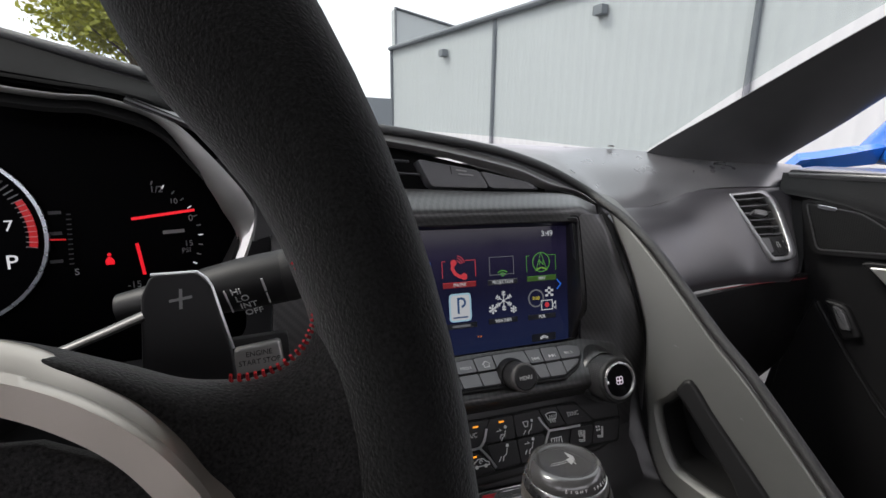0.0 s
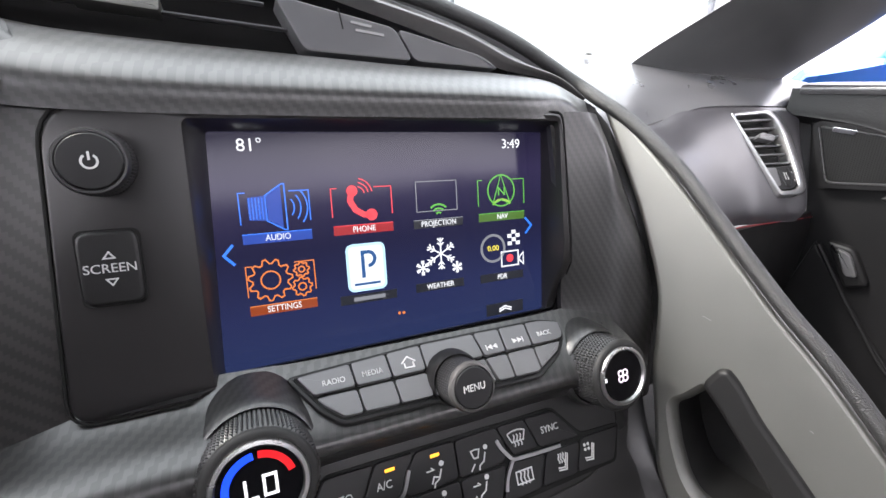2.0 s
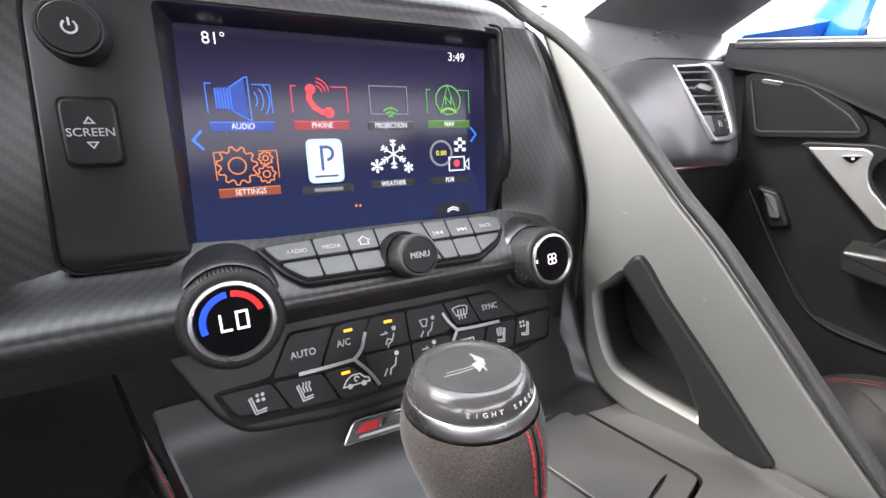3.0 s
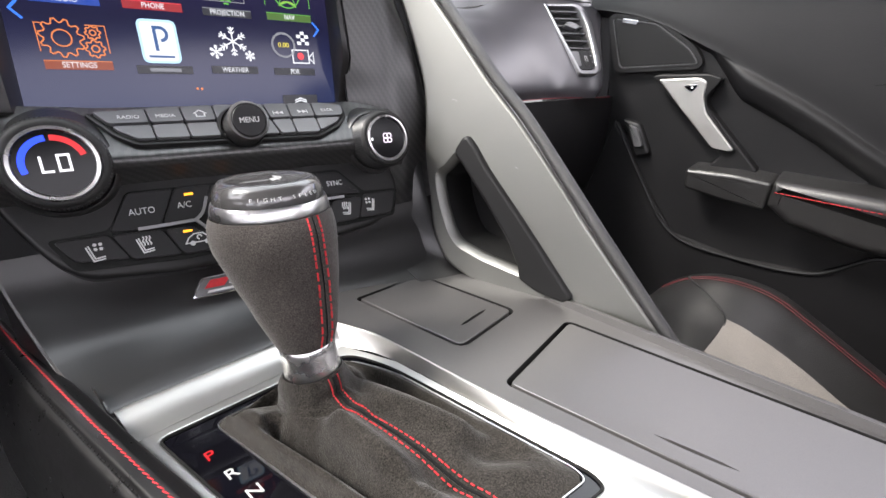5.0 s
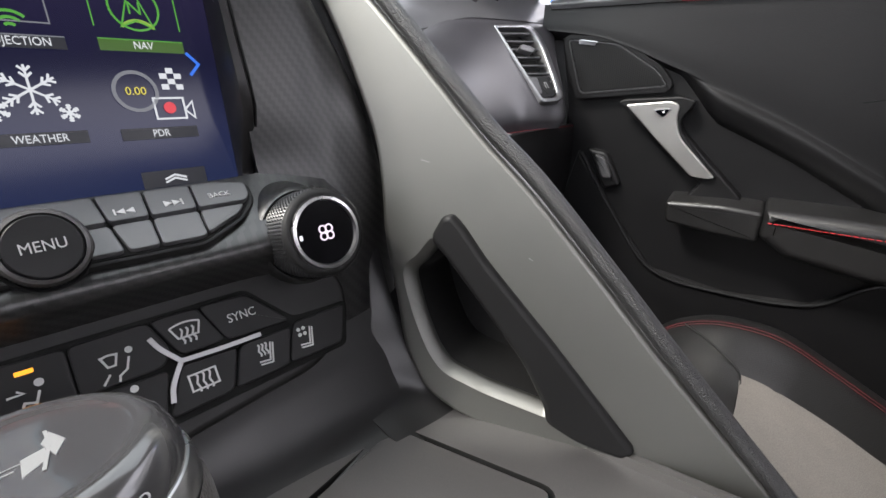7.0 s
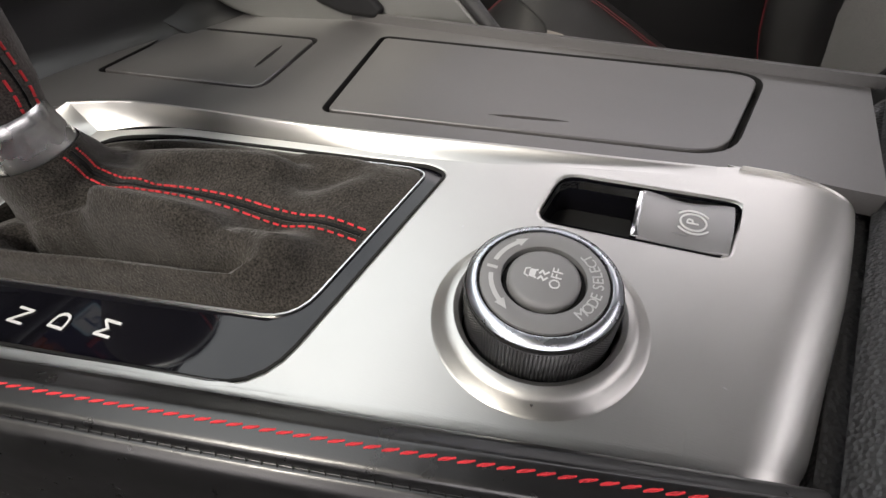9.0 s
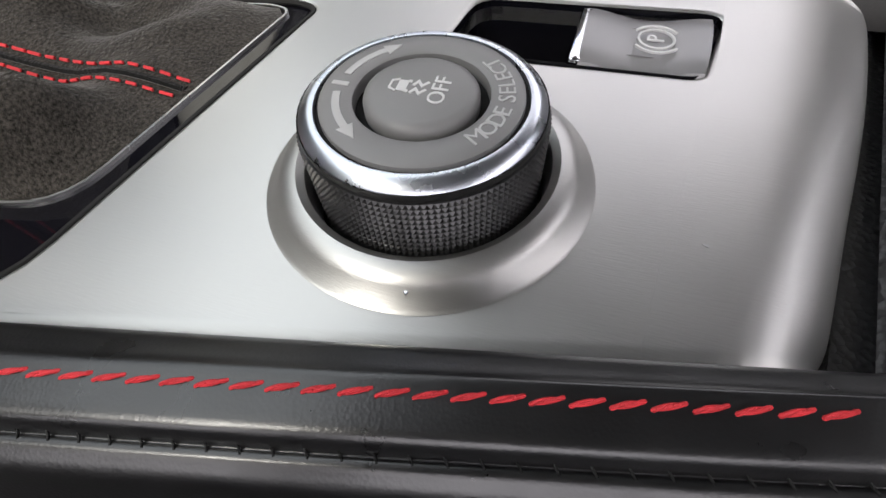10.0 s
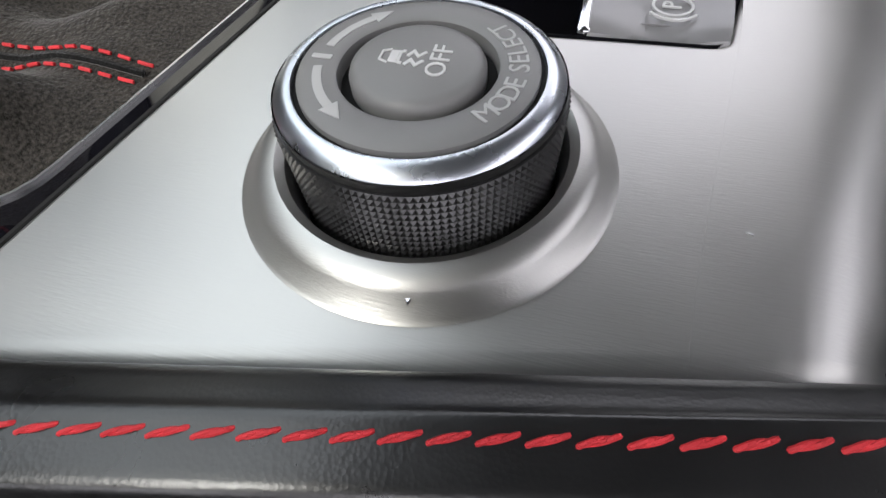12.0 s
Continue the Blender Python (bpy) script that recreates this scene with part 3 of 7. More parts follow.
tagged(pillar, "dark padded windscreen pillar trim", "pillar", kind="structure")

# door mirror outside the passenger's window
mirror = thing("door_mirror", (9.4, 4.2, 2.6), "glossy blue door mirror outside the passenger window", "mirror")


GM = frame_at((8.75, 3.35, 0), (0.94, -0.34, 0), (0, 0, 1))


def mirror_ring(u0, u1, z0, z1, ahead):
    """A section of the mirror's housing, further ahead of the glass from ring to ring."""
    return [(x, z, -ahead) for x, z in rounded([(u0, z0), (u1, z0 + 0.08), (u1 - 0.05, z1 - 0.1), (u0 + 0.1, z1)], 0.22, 5)]


part("housing", loft([mirror_ring(*q) for q in ((-0.1, 1.2, 2.42, 3.7, 0.0), (-0.14, 1.26, 2.4, 3.76, 0.06), (-0.12, 1.26, 2.4, 3.7, 0.3), (-0.06, 1.15, 2.42, 3.42, 0.65), (0.0, 1.0, 2.44, 3.08, 1.0), (0.05, 0.8, 2.46, 2.72, 1.3))], (True, True)), BLUEPAINT, mirror, frame_m=GM)
part("glass", slab(rounded([(-0.09, 2.5), (0.9, 2.56), (0.84, 3.5), (0.0, 3.6)], 0.14, 5), -0.02, 0.03, 0.01), MIRRORGLASS, mirror, "silvered mirror glass", GM)
part("arm", sheet([[(7.9, 4.9, 2.3), (8.3, 4.5, 2.35), (8.9, 4.0, 2.45)], [(7.9, 4.7, 2.5), (8.3, 4.3, 2.6), (8.9, 3.9, 2.75)]], 10, 6, 0.2), BLUEPAINT, mirror)

# ---- dashboard ----
S = frame_at((0.472, 3.531, 1.554), (0.9909, -0.1336, -0.0153), (0.0422, 0.2012, 0.9786))
R = frame_at((0.45, 3.09, 0.88), (0.9909, -0.1336, -0.0153), (0.1214, 0.8394, 0.5298))
C = frame_at((0.275, 2.896, 0.404), (0.9914, -0.1298, -0.0165), (0.0781, 0.4858, 0.8706))
to_car = CAR.inverted() @ S


def sc(u, v, w):
    """A place of the centre stack's frame, in the cabin's decimetres."""
    return tuple(to_car @ Vector((u, v, w)))


dash = thing("dashboard", (4, 5, 1.0), "dark leather-covered dashboard with a passenger-side vent", "dashboard")
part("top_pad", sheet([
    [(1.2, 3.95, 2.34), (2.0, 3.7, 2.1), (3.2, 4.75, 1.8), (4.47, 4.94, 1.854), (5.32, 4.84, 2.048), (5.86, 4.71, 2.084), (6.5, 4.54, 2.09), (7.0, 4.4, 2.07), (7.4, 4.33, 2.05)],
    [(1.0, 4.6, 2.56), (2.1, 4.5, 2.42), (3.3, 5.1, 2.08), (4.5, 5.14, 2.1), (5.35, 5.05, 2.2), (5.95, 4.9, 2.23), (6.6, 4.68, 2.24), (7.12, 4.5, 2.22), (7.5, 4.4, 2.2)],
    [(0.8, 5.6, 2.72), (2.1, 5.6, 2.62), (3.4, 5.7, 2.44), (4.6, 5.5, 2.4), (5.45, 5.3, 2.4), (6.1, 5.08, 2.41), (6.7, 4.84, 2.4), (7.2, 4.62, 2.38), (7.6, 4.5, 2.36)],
    [(0.6, 7.2, 2.8), (2.1, 7.1, 2.76), (3.5, 6.75, 2.72), (4.7, 6.25, 2.68), (5.5, 5.8, 2.62), (6.2, 5.42, 2.57), (6.8, 5.06, 2.52), (7.3, 4.75, 2.46), (7.7, 4.6, 2.42)]], 40, 22, 0.1), LITTOPSKIN, dash)
PV = frame_at((6.114, 4.191, 1.552), (0.96, -0.28, 0.0), (0.14, 0.62, 0.8))
vo = rounded([(-0.47, 0.55), (0.2, 0.61), (0.35, 0.5), (0.39, 0.25), (0.3, -0.32), (0.25, -0.56), (0.1, -0.65), (-0.22, -0.65)], [0.04, 0.12, 0.12, 0.1, 0.1, 0.1, 0.1, 0.05], 5)[::-1]
vi = rounded([(-0.42, 0.5), (0.14, 0.545), (0.23, 0.45), (0.275, 0.24), (0.19, -0.32), (0.14, -0.52), (0.05, -0.575), (-0.195, -0.58)], [0.03, 0.1, 0.1, 0.1, 0.08, 0.08, 0.08, 0.04], 5)[::-1]


def inside(q, poly):
    """Whether a place of the plane lies in a polygon."""
    hit = False
    for (ax, ay), (bx, by) in zip(poly, poly[1:] + poly[:1]):
        if (ay > q[1]) != (by > q[1]) and q[0] < ax + (q[1] - ay) * (bx - ax) / (by - ay):
            hit = not hit
    return hit


face_rows = []
for z, y0, back_ in ((2.07, 4.7, 0.05), (2.0, 4.6, 0.06), (1.85, 4.475, 0.1), (1.6, 4.3, 0.2), (1.25, 4.04, 0.3), (1.0, 3.87, 0.34), (0.85, 3.81, 0.34), (0.72, 3.83, 0.34)):
    row, end = [], 6.27 + 0.54 * (z - 0.72)
    for x in (2.3, 3.5, 4.47, 5.2, end - 0.85, end - 0.45, end - 0.12, end + 0.06):
        drop = max(0.0, z - 1.55) * (0.45 if x < 5 else 0.08 if x < 5.5 else 0.0)
        row.append((x, y0 - 0.27 * (max(x, 5.0) - 5.86) + (back_ if x > end else 0.0), z - drop))
    face_rows.append(row)
b = sheet(face_rows, 130, 64, 0.1)
to_vent, hole_ = PV.inverted() @ CAR, offset(vi, 0.02)
gone = []
for f in b.faces:
    q = to_vent @ f.calc_center_median()
    if abs(q.z) < 0.4 and inside((q.x, q.y), hole_):
        gone.append(f)
bmesh.ops.delete(b, geom=gone, context="FACES")
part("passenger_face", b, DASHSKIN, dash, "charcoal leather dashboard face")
# added dark filler that keeps outside light out of the gap by the door
part("end_filler", flat_box(7.06, 4.02, 0.45, 7.2, 5.3, 2.02), SHELL, dash, "added dark filler in the gap beside the dashboard end")
part("glovebox", sheet([[(x, 4.02 - 0.02 * x, 0.7) for x in (2.2, 4, 5.5, 7.0)], [(x, 4.0 - 0.02 * x, 0.1) for x in (2.2, 4, 5.5, 7.0)],
                        [(x, 4.2 - 0.02 * x, -0.9) for x in (2.2, 4, 5.5, 7.0)], [(x, 5.0, -2.4) for x in (2.2, 4, 5.5, 7.0)]], 12, 12, 0.1), DOORSKIN, dash, "black glovebox lid")
part("seam", tube(spline([(4.6, 3.99, 0.725), (5.33, 3.88, 0.738), (6.0, 3.81, 0.72), (6.66, 3.75, 0.705)], 20), 0.005, 6), DULLTHREAD, dash, "red stitched seam")
part("light_sensor", slab(rounded(box2(-0.05, -0.04, 0.05, 0.04), 0.03), 0, 0.03, 0.008), SATIN, dash, frame_m=frame_at((4.75, 6.2, 2.71), (0.95, -0.3, 0), (0.1, 0.9, 0.05)))

# passenger vent
vent = thing("side_air_vent", (6.12, 4.2, 1.4), "black air vent with a bright metal frame in the dashboard face", "air vent")
b = loft([[(x, y, w) for x, y in ring_] for ring_, w in ((vo, -0.14), (vo, 0.02), (offset(vo, -0.006), 0.03), (offset(vo, -0.014), 0.034), (offset(vi, 0.012), 0.034), (offset(vi, 0.005), 0.03), (vi, 0.02), (vi, -0.14))])
part("frame", b, DARKCHROME, vent, "satin bright metal frame", PV)
part("recess", slab(vi, -0.2, -0.13, 0.002, 1), DEEP, vent, frame_m=PV)
for k in range(6):
    f = k / 5
    a, c = Vector((-0.41, 0.44)).lerp(Vector((-0.31, -0.19)), f), Vector((0.2, 0.47)).lerp(Vector((0.2, -0.185)), f)
    part("slat", slab(rounded([(a.x, a.y - 0.014), (c.x, c.y - 0.014), (c.x, c.y + 0.012), (a.x, a.y + 0.012)], 0.008, 2), -0.05, 0.004, 0.004), PILLARSKIN, vent, frame_m=PV)
part("slider", slab(rounded([(-0.24, 0.16), (-0.02, 0.1), (0.06, 0.14), (0.05, 0.2), (-0.14, 0.24)], 0.03), -0.02, 0.06, 0.015), GREYKEY, vent, "grey slider tab", PV)
switches = part("seat_switch", slab(rounded([(-0.295, -0.235), (0.185, -0.23), (0.13, -0.5), (0.05, -0.555), (-0.2, -0.56)], 0.03), -0.12, 0.012, 0.01), KEYBLACK, vent, "black block of three small switches", PV)
for u0, u1 in ((-0.27, -0.1), (-0.085, 0.075), (0.09, 0.165)):
    part("switch_face", slab(rounded([(u0, -0.26), (u1, -0.257), (u1 - 0.03, -0.5), (u0 + 0.03, -0.52)], 0.02), 0.0, 0.02, 0.006), GREYKEY if u0 == -0.27 else KEYBLACK, switches, frame_m=PV)
b = bmesh.new()
stroke(b, [(-0.02, -0.43), (-0.015, -0.34), (0.02, -0.34), (0.025, -0.43)], 0.012, 0.021, 0.003)
for v_ in (-0.33, -0.44):
    stroke(b, [(0.11, v_), (0.13, v_)], 0.02, 0.021, 0.003)
part("switch_marks", b, DIMLEGEND, switches, frame_m=PV)

# grained roll that follows the dashboard's edge and runs down the rail
roll_pts = [sc(-3.4, 1.86, -0.2), sc(-2.6, 1.66, -0.2), sc(-1.92, 1.47, -0.2), sc(-1.34, 1.37, -0.19), sc(-0.64, 1.29, -0.18), sc(0.03, 1.19, -0.17), sc(0.383, 1.115, -0.17), sc(0.774, 0.985, -0.16), sc(1.19, 0.775, -0.14),
            (1.77, 3.45, 2.17), (1.812, 3.25, 2.06), (1.858, 2.94, 1.835), (1.89, 2.65, 1.56), (1.93, 2.29, 1.21), (1.963, 2.02, 0.975), (1.999, 1.67, 0.62), (2.03, 1.35, 0.29), (2.09, 0.8, -0.26), (2.12, 0.5, -0.55)]
roll_pts = roll_pts[:9] + [(x, y + 0.022, z - 0.022) for x, y, z in roll_pts[9:]]
roll_line = spline(roll_pts, 140)
part("edge_roll", tube(roll_line[:76], 0.042, 14, up=(1, 0, 0.3)), ROLLSKIN, dash, "grained black padded roll")
part("driver_top_pad", sheet([[(x, y + 0.08, z - 0.06) for x, y, z in roll_pts[:9]], [(x, y + 0.5, z - 0.05 - 0.1 * max(0.0, z - 2.5)) for x, y, z in roll_pts[:9]], [(x, 5.6, 2.55 + 0.3 * max(0.0, z - 2.6)) for x, y, z in roll_pts[:9]], [(x, 7.1, 2.6) for x, y, z in roll_pts[:9]]], 40, 16, 0.06), LITTOPSKIN, dash)

# ---- centre stack fascia ----
stack = thing("centre_stack", sc(0, -1.2, 0.1), "matt carbon-weave centre stack facing the driver", "centre stack")
low_edge = [(-2.05, 1.26), (-1.83, 1.2), (-1.745, 1.066), (-1.62, 0.884), (-1.48, 0.828), (-1.13, 0.803), (-0.6, 0.783), (0.0, 0.762), (0.57, 0.748), (0.9, 0.72), (1.17, 0.62)]
crest = [(-2.22, 1.2), (-2.08, 1.05), (-1.95, 0.88), (-1.8, 0.74), (-1.57, 0.63), (-1.15, 0.59), (-0.6, 0.578), (0.02, 0.576), (0.59, 0.574), (0.9, 0.57), (1.17, 0.42)]
brow = [(-2.2, 0.9), (-2.05, 0.78), (-1.92, 0.66), (-1.78, 0.56), (-1.55, 0.5), (-1.14, 0.475), (-0.58, 0.47), (0.03, 0.47), (0.6, 0.47), (0.9, 0.465), (1.15, 0.3)]


def fade(u):
    """How much of the ledge is left towards the column."""
    return 1 - 0.75 * min(1.0, max(0.0, (u - 0.7) / 0.47))


def between(k, w):
    return [sc(p[0] + (q[0] - p[0]) * k, p[1] + (q[1] - p[1]) * k, w * fade(p[0])) for p, q in zip(low_edge, crest)]


part("upper_ledge", sheet([between(0.0, 0.0), between(0.12, 0.06), between(0.55, 0.17), between(1.0, 0.245), [sc(u, v, 0.235 * fade(u)) for u, v in brow]], 70, 24, 0.05), CARBON, stack)
part("left_cheek", sheet([[sc(-2.02, 1.25, 0.05), sc(-1.8, 0.8, 0.17), sc(-1.75, 0.3, 0.24), sc(-1.78, -0.3, 0.25), sc(-1.85, -0.72, 0.25)],
                          [sc(-1.8, 1.1, 0.06), sc(-1.62, 0.75, 0.18), sc(-1.6, 0.3, 0.215), sc(-1.62, -0.3, 0.22), sc(-1.68, -0.72, 0.215)],
                          [sc(-1.46, 0.75, 0.06), sc(-1.34, 0.6, 0.17), sc(-1.3, 0.3, 0.16), sc(-1.33, -0.3, 0.16), sc(-1.35, -0.72, 0.14)]], 24, 10, 0.05), CARBON, stack)
part("right_cheek", sheet([[sc(0.78, 0.52, 0.16), sc(0.98, 0.52, 0.19), sc(1.08, 0.52, 0.16), sc(1.2, 0.52, 0.06), sc(1.30, 0.52, -0.22)],
                           [sc(0.8, 0.28, 0.16), sc(1.04, 0.28, 0.2), sc(1.15, 0.28, 0.22), sc(1.26, 0.28, 0.12), sc(1.36, 0.28, -0.16)],
                           [sc(0.83, -0.07, 0.16), sc(1.1, -0.07, 0.2), sc(1.21, -0.07, 0.25), sc(1.34, -0.07, 0.22), sc(1.44, -0.07, -0.06)],
                           [sc(0.85, -0.35, 0.15), sc(1.12, -0.35, 0.2), sc(1.24, -0.35, 0.27), sc(1.4, -0.35, 0.27), sc(1.50, -0.35, -0.01)],
                           [sc(0.86, -0.66, 0.14), sc(1.12, -0.66, 0.2), sc(1.25, -0.66, 0.26), sc(1.46, -0.66, 0.27), sc(1.56, -0.66, -0.01)],
                           [sc(0.86, -0.95, 0.3), sc(1.13, -0.95, 0.25), sc(1.27, -0.95, 0.25), sc(1.52, -0.95, 0.2), sc(1.62, -0.95, -0.08)],
                           [sc(0.86, -1.4, 0.36), sc(1.13, -1.4, 0.3), sc(1.3, -1.4, 0.24), sc(1.56, -1.4, 0.1), sc(1.66, -1.4, -0.18)]], 24, 30, 0.05), CARBON, stack)
part("side_column", tube(spline([sc(1.2, 0.5, -0.06), sc(1.26, 0.4, -0.02), sc(1.31, 0.25, 0.01), sc(1.37, 0.0, 0.1), sc(1.42, -0.3, 0.15), sc(1.48, -0.62, 0.16), sc(1.54, -0.95, 0.08), sc(1.6, -1.35, -0.02)], 60), 0.11, 18), COLUMNSKIN, stack, "smooth black column beside the weave")
us_ = (-2.3, -1.8, -1.4, -1.0, -0.8, -0.6, 0.0, 0.6, 0.8, 0.95, 1.15)
full = [(-0.6, 0.13), (-0.7, 0.235), (-0.772, 0.375), (-0.835, 0.455), (-0.9, 0.47), (-0.95, 0.45), (-1.0, 0.41), (-1.1, 0.33)]
flat_ = [(-0.62, 0.13), (-0.7, 0.222), (-0.8, 0.326), (-0.865, 0.392), (-0.9, 0.415), (-0.94, 0.41), (-0.99, 0.36), (-1.07, 0.3)]
share = (1, 1, 1, 0.9, 0.5, 0, 0, 0, 0.3, 0.7, 1)
part("lower_ledge", sheet([[sc(u, q[0] + (p[0] - q[0]) * k, q[1] + (p[1] - q[1]) * k) for u, k in zip(us_, share)] for p, q in zip(full, flat_)], 60, 30, 0.05), CARBON, stack)
part("vent_hood", sheet([
    [sc(u, v, -0.06) for u, v in ((-2.05, 1.26), (-1.84, 1.247), (-1.3, 1.21), (-0.86, 1.15), (-0.33, 1.06), (0.33, 0.895), (0.62, 0.79), (0.95, 0.74), (1.17, 0.63))],
    [sc(u, v, -0.02) for u, v in ((-2.1, 1.32), (-1.9, 1.3), (-1.315, 1.244), (-0.863, 1.187), (-0.325, 1.105), (0.326, 0.965), (0.68, 0.835), (1.0, 0.755), (1.2, 0.64))],
    [sc(u, v, -0.1) for u, v in ((-2.2, 1.38), (-1.95, 1.35), (-1.3, 1.285), (-0.86, 1.225), (-0.33, 1.15), (0.335, 1.01), (0.71, 0.875), (1.04, 0.765), (1.22, 0.66))],
    [sc(u, v, -0.19) for u, v in ((-2.3, 1.44), (-2.0, 1.42), (-1.3, 1.35), (-0.86, 1.29), (-0.33, 1.215), (0.34, 1.07), (0.737, 0.927), (1.07, 0.79), (1.24, 0.68))]], 50, 14, 0.03), SATIN, stack, "smooth dark band over the vent")

part("binnacle_cheek", sheet([
    [sc(-2.2, 1.4, -0.12), sc(-1.88, 1.27, -0.04), sc(-1.77, 1.08, 0.0), sc(-1.65, 0.9, 0.03), sc(-1.5, 0.8, 0.1), sc(-1.47, 0.6, 0.23)],
    [sc(-2.3, 1.36, 0.1), sc(-2.02, 1.22, 0.16), sc(-1.87, 1.03, 0.21), sc(-1.74, 0.84, 0.25), sc(-1.62, 0.7, 0.28), sc(-1.56, 0.5, 0.3)],
    [(-2.0, 3.62, 2.93), (-1.68, 3.6, 2.79), (-1.5, 3.6, 2.66), (-1.39, 3.6, 2.47), (-1.33, 3.6, 2.26), (-1.36, 3.6, 2.04)],
    [(-2.0, 3.64, 2.9), (-1.7, 3.62, 2.76), (-1.53, 3.62, 2.63), (-1.43, 3.62, 2.45), (-1.37, 3.62, 2.25), (-1.4, 3.62, 2.03)]], 36, 20, 0.03), LEDGESKIN, stack, "smooth charcoal cheek beside the instruments")

# centre vent with slats, and the warning-lamp block
cvent = thing("centre_air_vent", sc(-1.0, 0.95, -0.1), "wide black slatted air vent over the display", "air vent")
part("recess", sheet([[sc(-2.0, 1.3, -0.3), sc(-1.0, 1.25, -0.4), sc(0, 1.05, -0.35), sc(0.75, 0.82, -0.2)], [sc(-2.0, 0.75, -0.3), sc(-1.0, 0.75, -0.4), sc(0, 0.7, -0.35), sc(0.75, 0.7, -0.2)]], 16, 6, 0.05), DEEP, cvent)
part("slat", tube([sc(-1.95, 1.105, -0.17), sc(-1.3, 1.075, -0.17), sc(-0.62, 1.04, -0.16)], 0.03, 8, flat=0.35), GREYKEY, cvent)
part("slat", tube([sc(-1.75, 0.985, -0.13), sc(-1.1, 0.955, -0.13), sc(-0.52, 0.92, -0.12)], 0.03, 8, flat=0.35), GREYKEY, cvent)
part("slider", slab(rounded(box2(-0.155, -0.03, 0.155, 0.03), 0.02), -0.06, 0.05, 0.02), DIMRAILMETAL, cvent, "grey vent slider tab", S @ Matrix.Translation((-1.19, 0.97, -0.1)) @ Matrix.Rotation(-0.06, 4, "Z"))
lamp_block = thing("warning_lamp_block", sc(0, 0.9, -0.1), "dark grey airbag lamp block beside the vent", "lamp block")
part("cover", slab(rounded([(-0.592, 1.034), (-0.473, 0.8), (0.06, 0.785), (-0.03, 0.94)], 0.04), -0.15, 0.0, 0.008), GREYKEY, lamp_block, frame_m=S)
part("end_cover", slab(rounded([(-0.02, 0.937), (0.07, 0.785), (0.57, 0.772), (0.46, 0.84)], 0.04), -0.15, 0.0, 0.008), GREYKEY, lamp_block, frame_m=S)
b = bmesh.new()
for k, (w_, v_) in enumerate(((0.1, 0.0), (0.14, -0.035))):
    stroke(b, [(-0.25 + 0.02 * k, 0.945 + v_), (-0.25 + w_ + 0.02 * k, 0.932 + v_)], 0.012, 0.0, 0.004)
part("legend", b, DIMLEGEND, lamp_block, frame_m=S)
b = bmesh.new()
stroke(b, [(-0.305, 1.0), (-0.29, 0.91)], 0.006, 0.0, 0.003)
part("seam", b, DEEP, lamp_block, frame_m=S)

# ---- infotainment unit ----
unit = thing("infotainment_unit", sc(-0.3, -0.6, 0.05), "black infotainment display unit with power knob, switched on", "display")


def quad_loop(c4, r, w, k=6, s=8):
    """A rounded four-cornered loop with even points, for lofting."""
    pts = rounded(c4, r, k)
    out = []
    for i in range(len(pts)):
        a, c = Vector(pts[i]), Vector(pts[(i + 1) % len(pts)])
        m = s if i % (k + 1) == k else 1
        out += [tuple(a.lerp(c, j / m)) for j in range(m)]
    return [(x, y, w) for x, y in out]


BZ = [(-1.48, -0.665), (0.895, -0.635), (0.82, 0.505), (-1.42, 0.512)]
rim_r = [0.1, 0.06, 0.05, 0.16]


def shelf_loop(c4, r, w, low):
    """A bezel loop at depth w whose foot beside the screen sinks to the depth low."""
    def depth(u, v):
        return w + (low - w) * min(1.0, max(0.0, (u + 1.02) / 0.1)) * min(1.0, max(0.0, (-0.3 - v) / 0.28))
    return [(u, v, depth(u, v)) for u, v, _ in quad_loop(c4, r, 0)]


part("bezel", loft([shelf_loop(BZ, rim_r, 0.1, 0.0), shelf_loop(BZ, rim_r, 0.212, 0.03), shelf_loop(offset(BZ, -0.006), rim_r, 0.222, 0.04), shelf_loop(offset(BZ, -0.014), rim_r, 0.226, 0.045),
                    shelf_loop([(-1.0, -0.645), (0.835, -0.63), (0.80, 0.465), (-0.995, 0.46)], 0.03, 0.215, 0.04), shelf_loop([(-0.985, -0.65), (0.825, -0.632), (0.805, 0.455), (-0.98, 0.45)], 0.03, 0.195, 0.035),
                    quad_loop([(-0.965, -0.652), (0.815, -0.632), (0.836, 0.432), (-0.925, 0.438)], 0.02, 0.0)]), BEZEL, unit, frame_m=S)
# solid black bead stands for the shaded gap round the bezel
gap_line = shelf_loop(offset(BZ, 0.006), rim_r, 0.214, 0.03)
part("edge_gap_shade", tube(gap_line + gap_line[:2], 0.007, 6), DEEP, unit, "black bead painting the gap's shade round the bezel", S)
display = part("screen", slab([(-0.985, -0.66), (0.83, -0.642), (0.845, 0.44), (-0.94, 0.446)], -0.04, 0.0, 0.002, 1), DISPLAY, unit, "lit colour display with a menu of icons", S)
knob_f = S @ Matrix.Translation((-1.265, 0.295, 0.2)) @ Matrix.Rotation(radians(0), 4, "X")
power_knob = part("power_knob", knurled(0.118, 0.0, 0.12, 60, 3, 0.006), KNURL, unit, "black knurled power knob with a bright rim", knob_f)
part("rim", lathe([(0.112, 0.11), (0.114, 0.135), (0.106, 0.15), (0.098, 0.15), (0.096, 0.14)], 48, caps=(False, False)), KNURL, power_knob, frame_m=knob_f)
part("cap", lathe([(0.097, 0.12), (0.096, 0.148), (0.09, 0.154), (0.03, 0.156), (0.001, 0.156)], 48), KEYBLACK, power_knob, frame_m=knob_f)
b = bmesh.new()
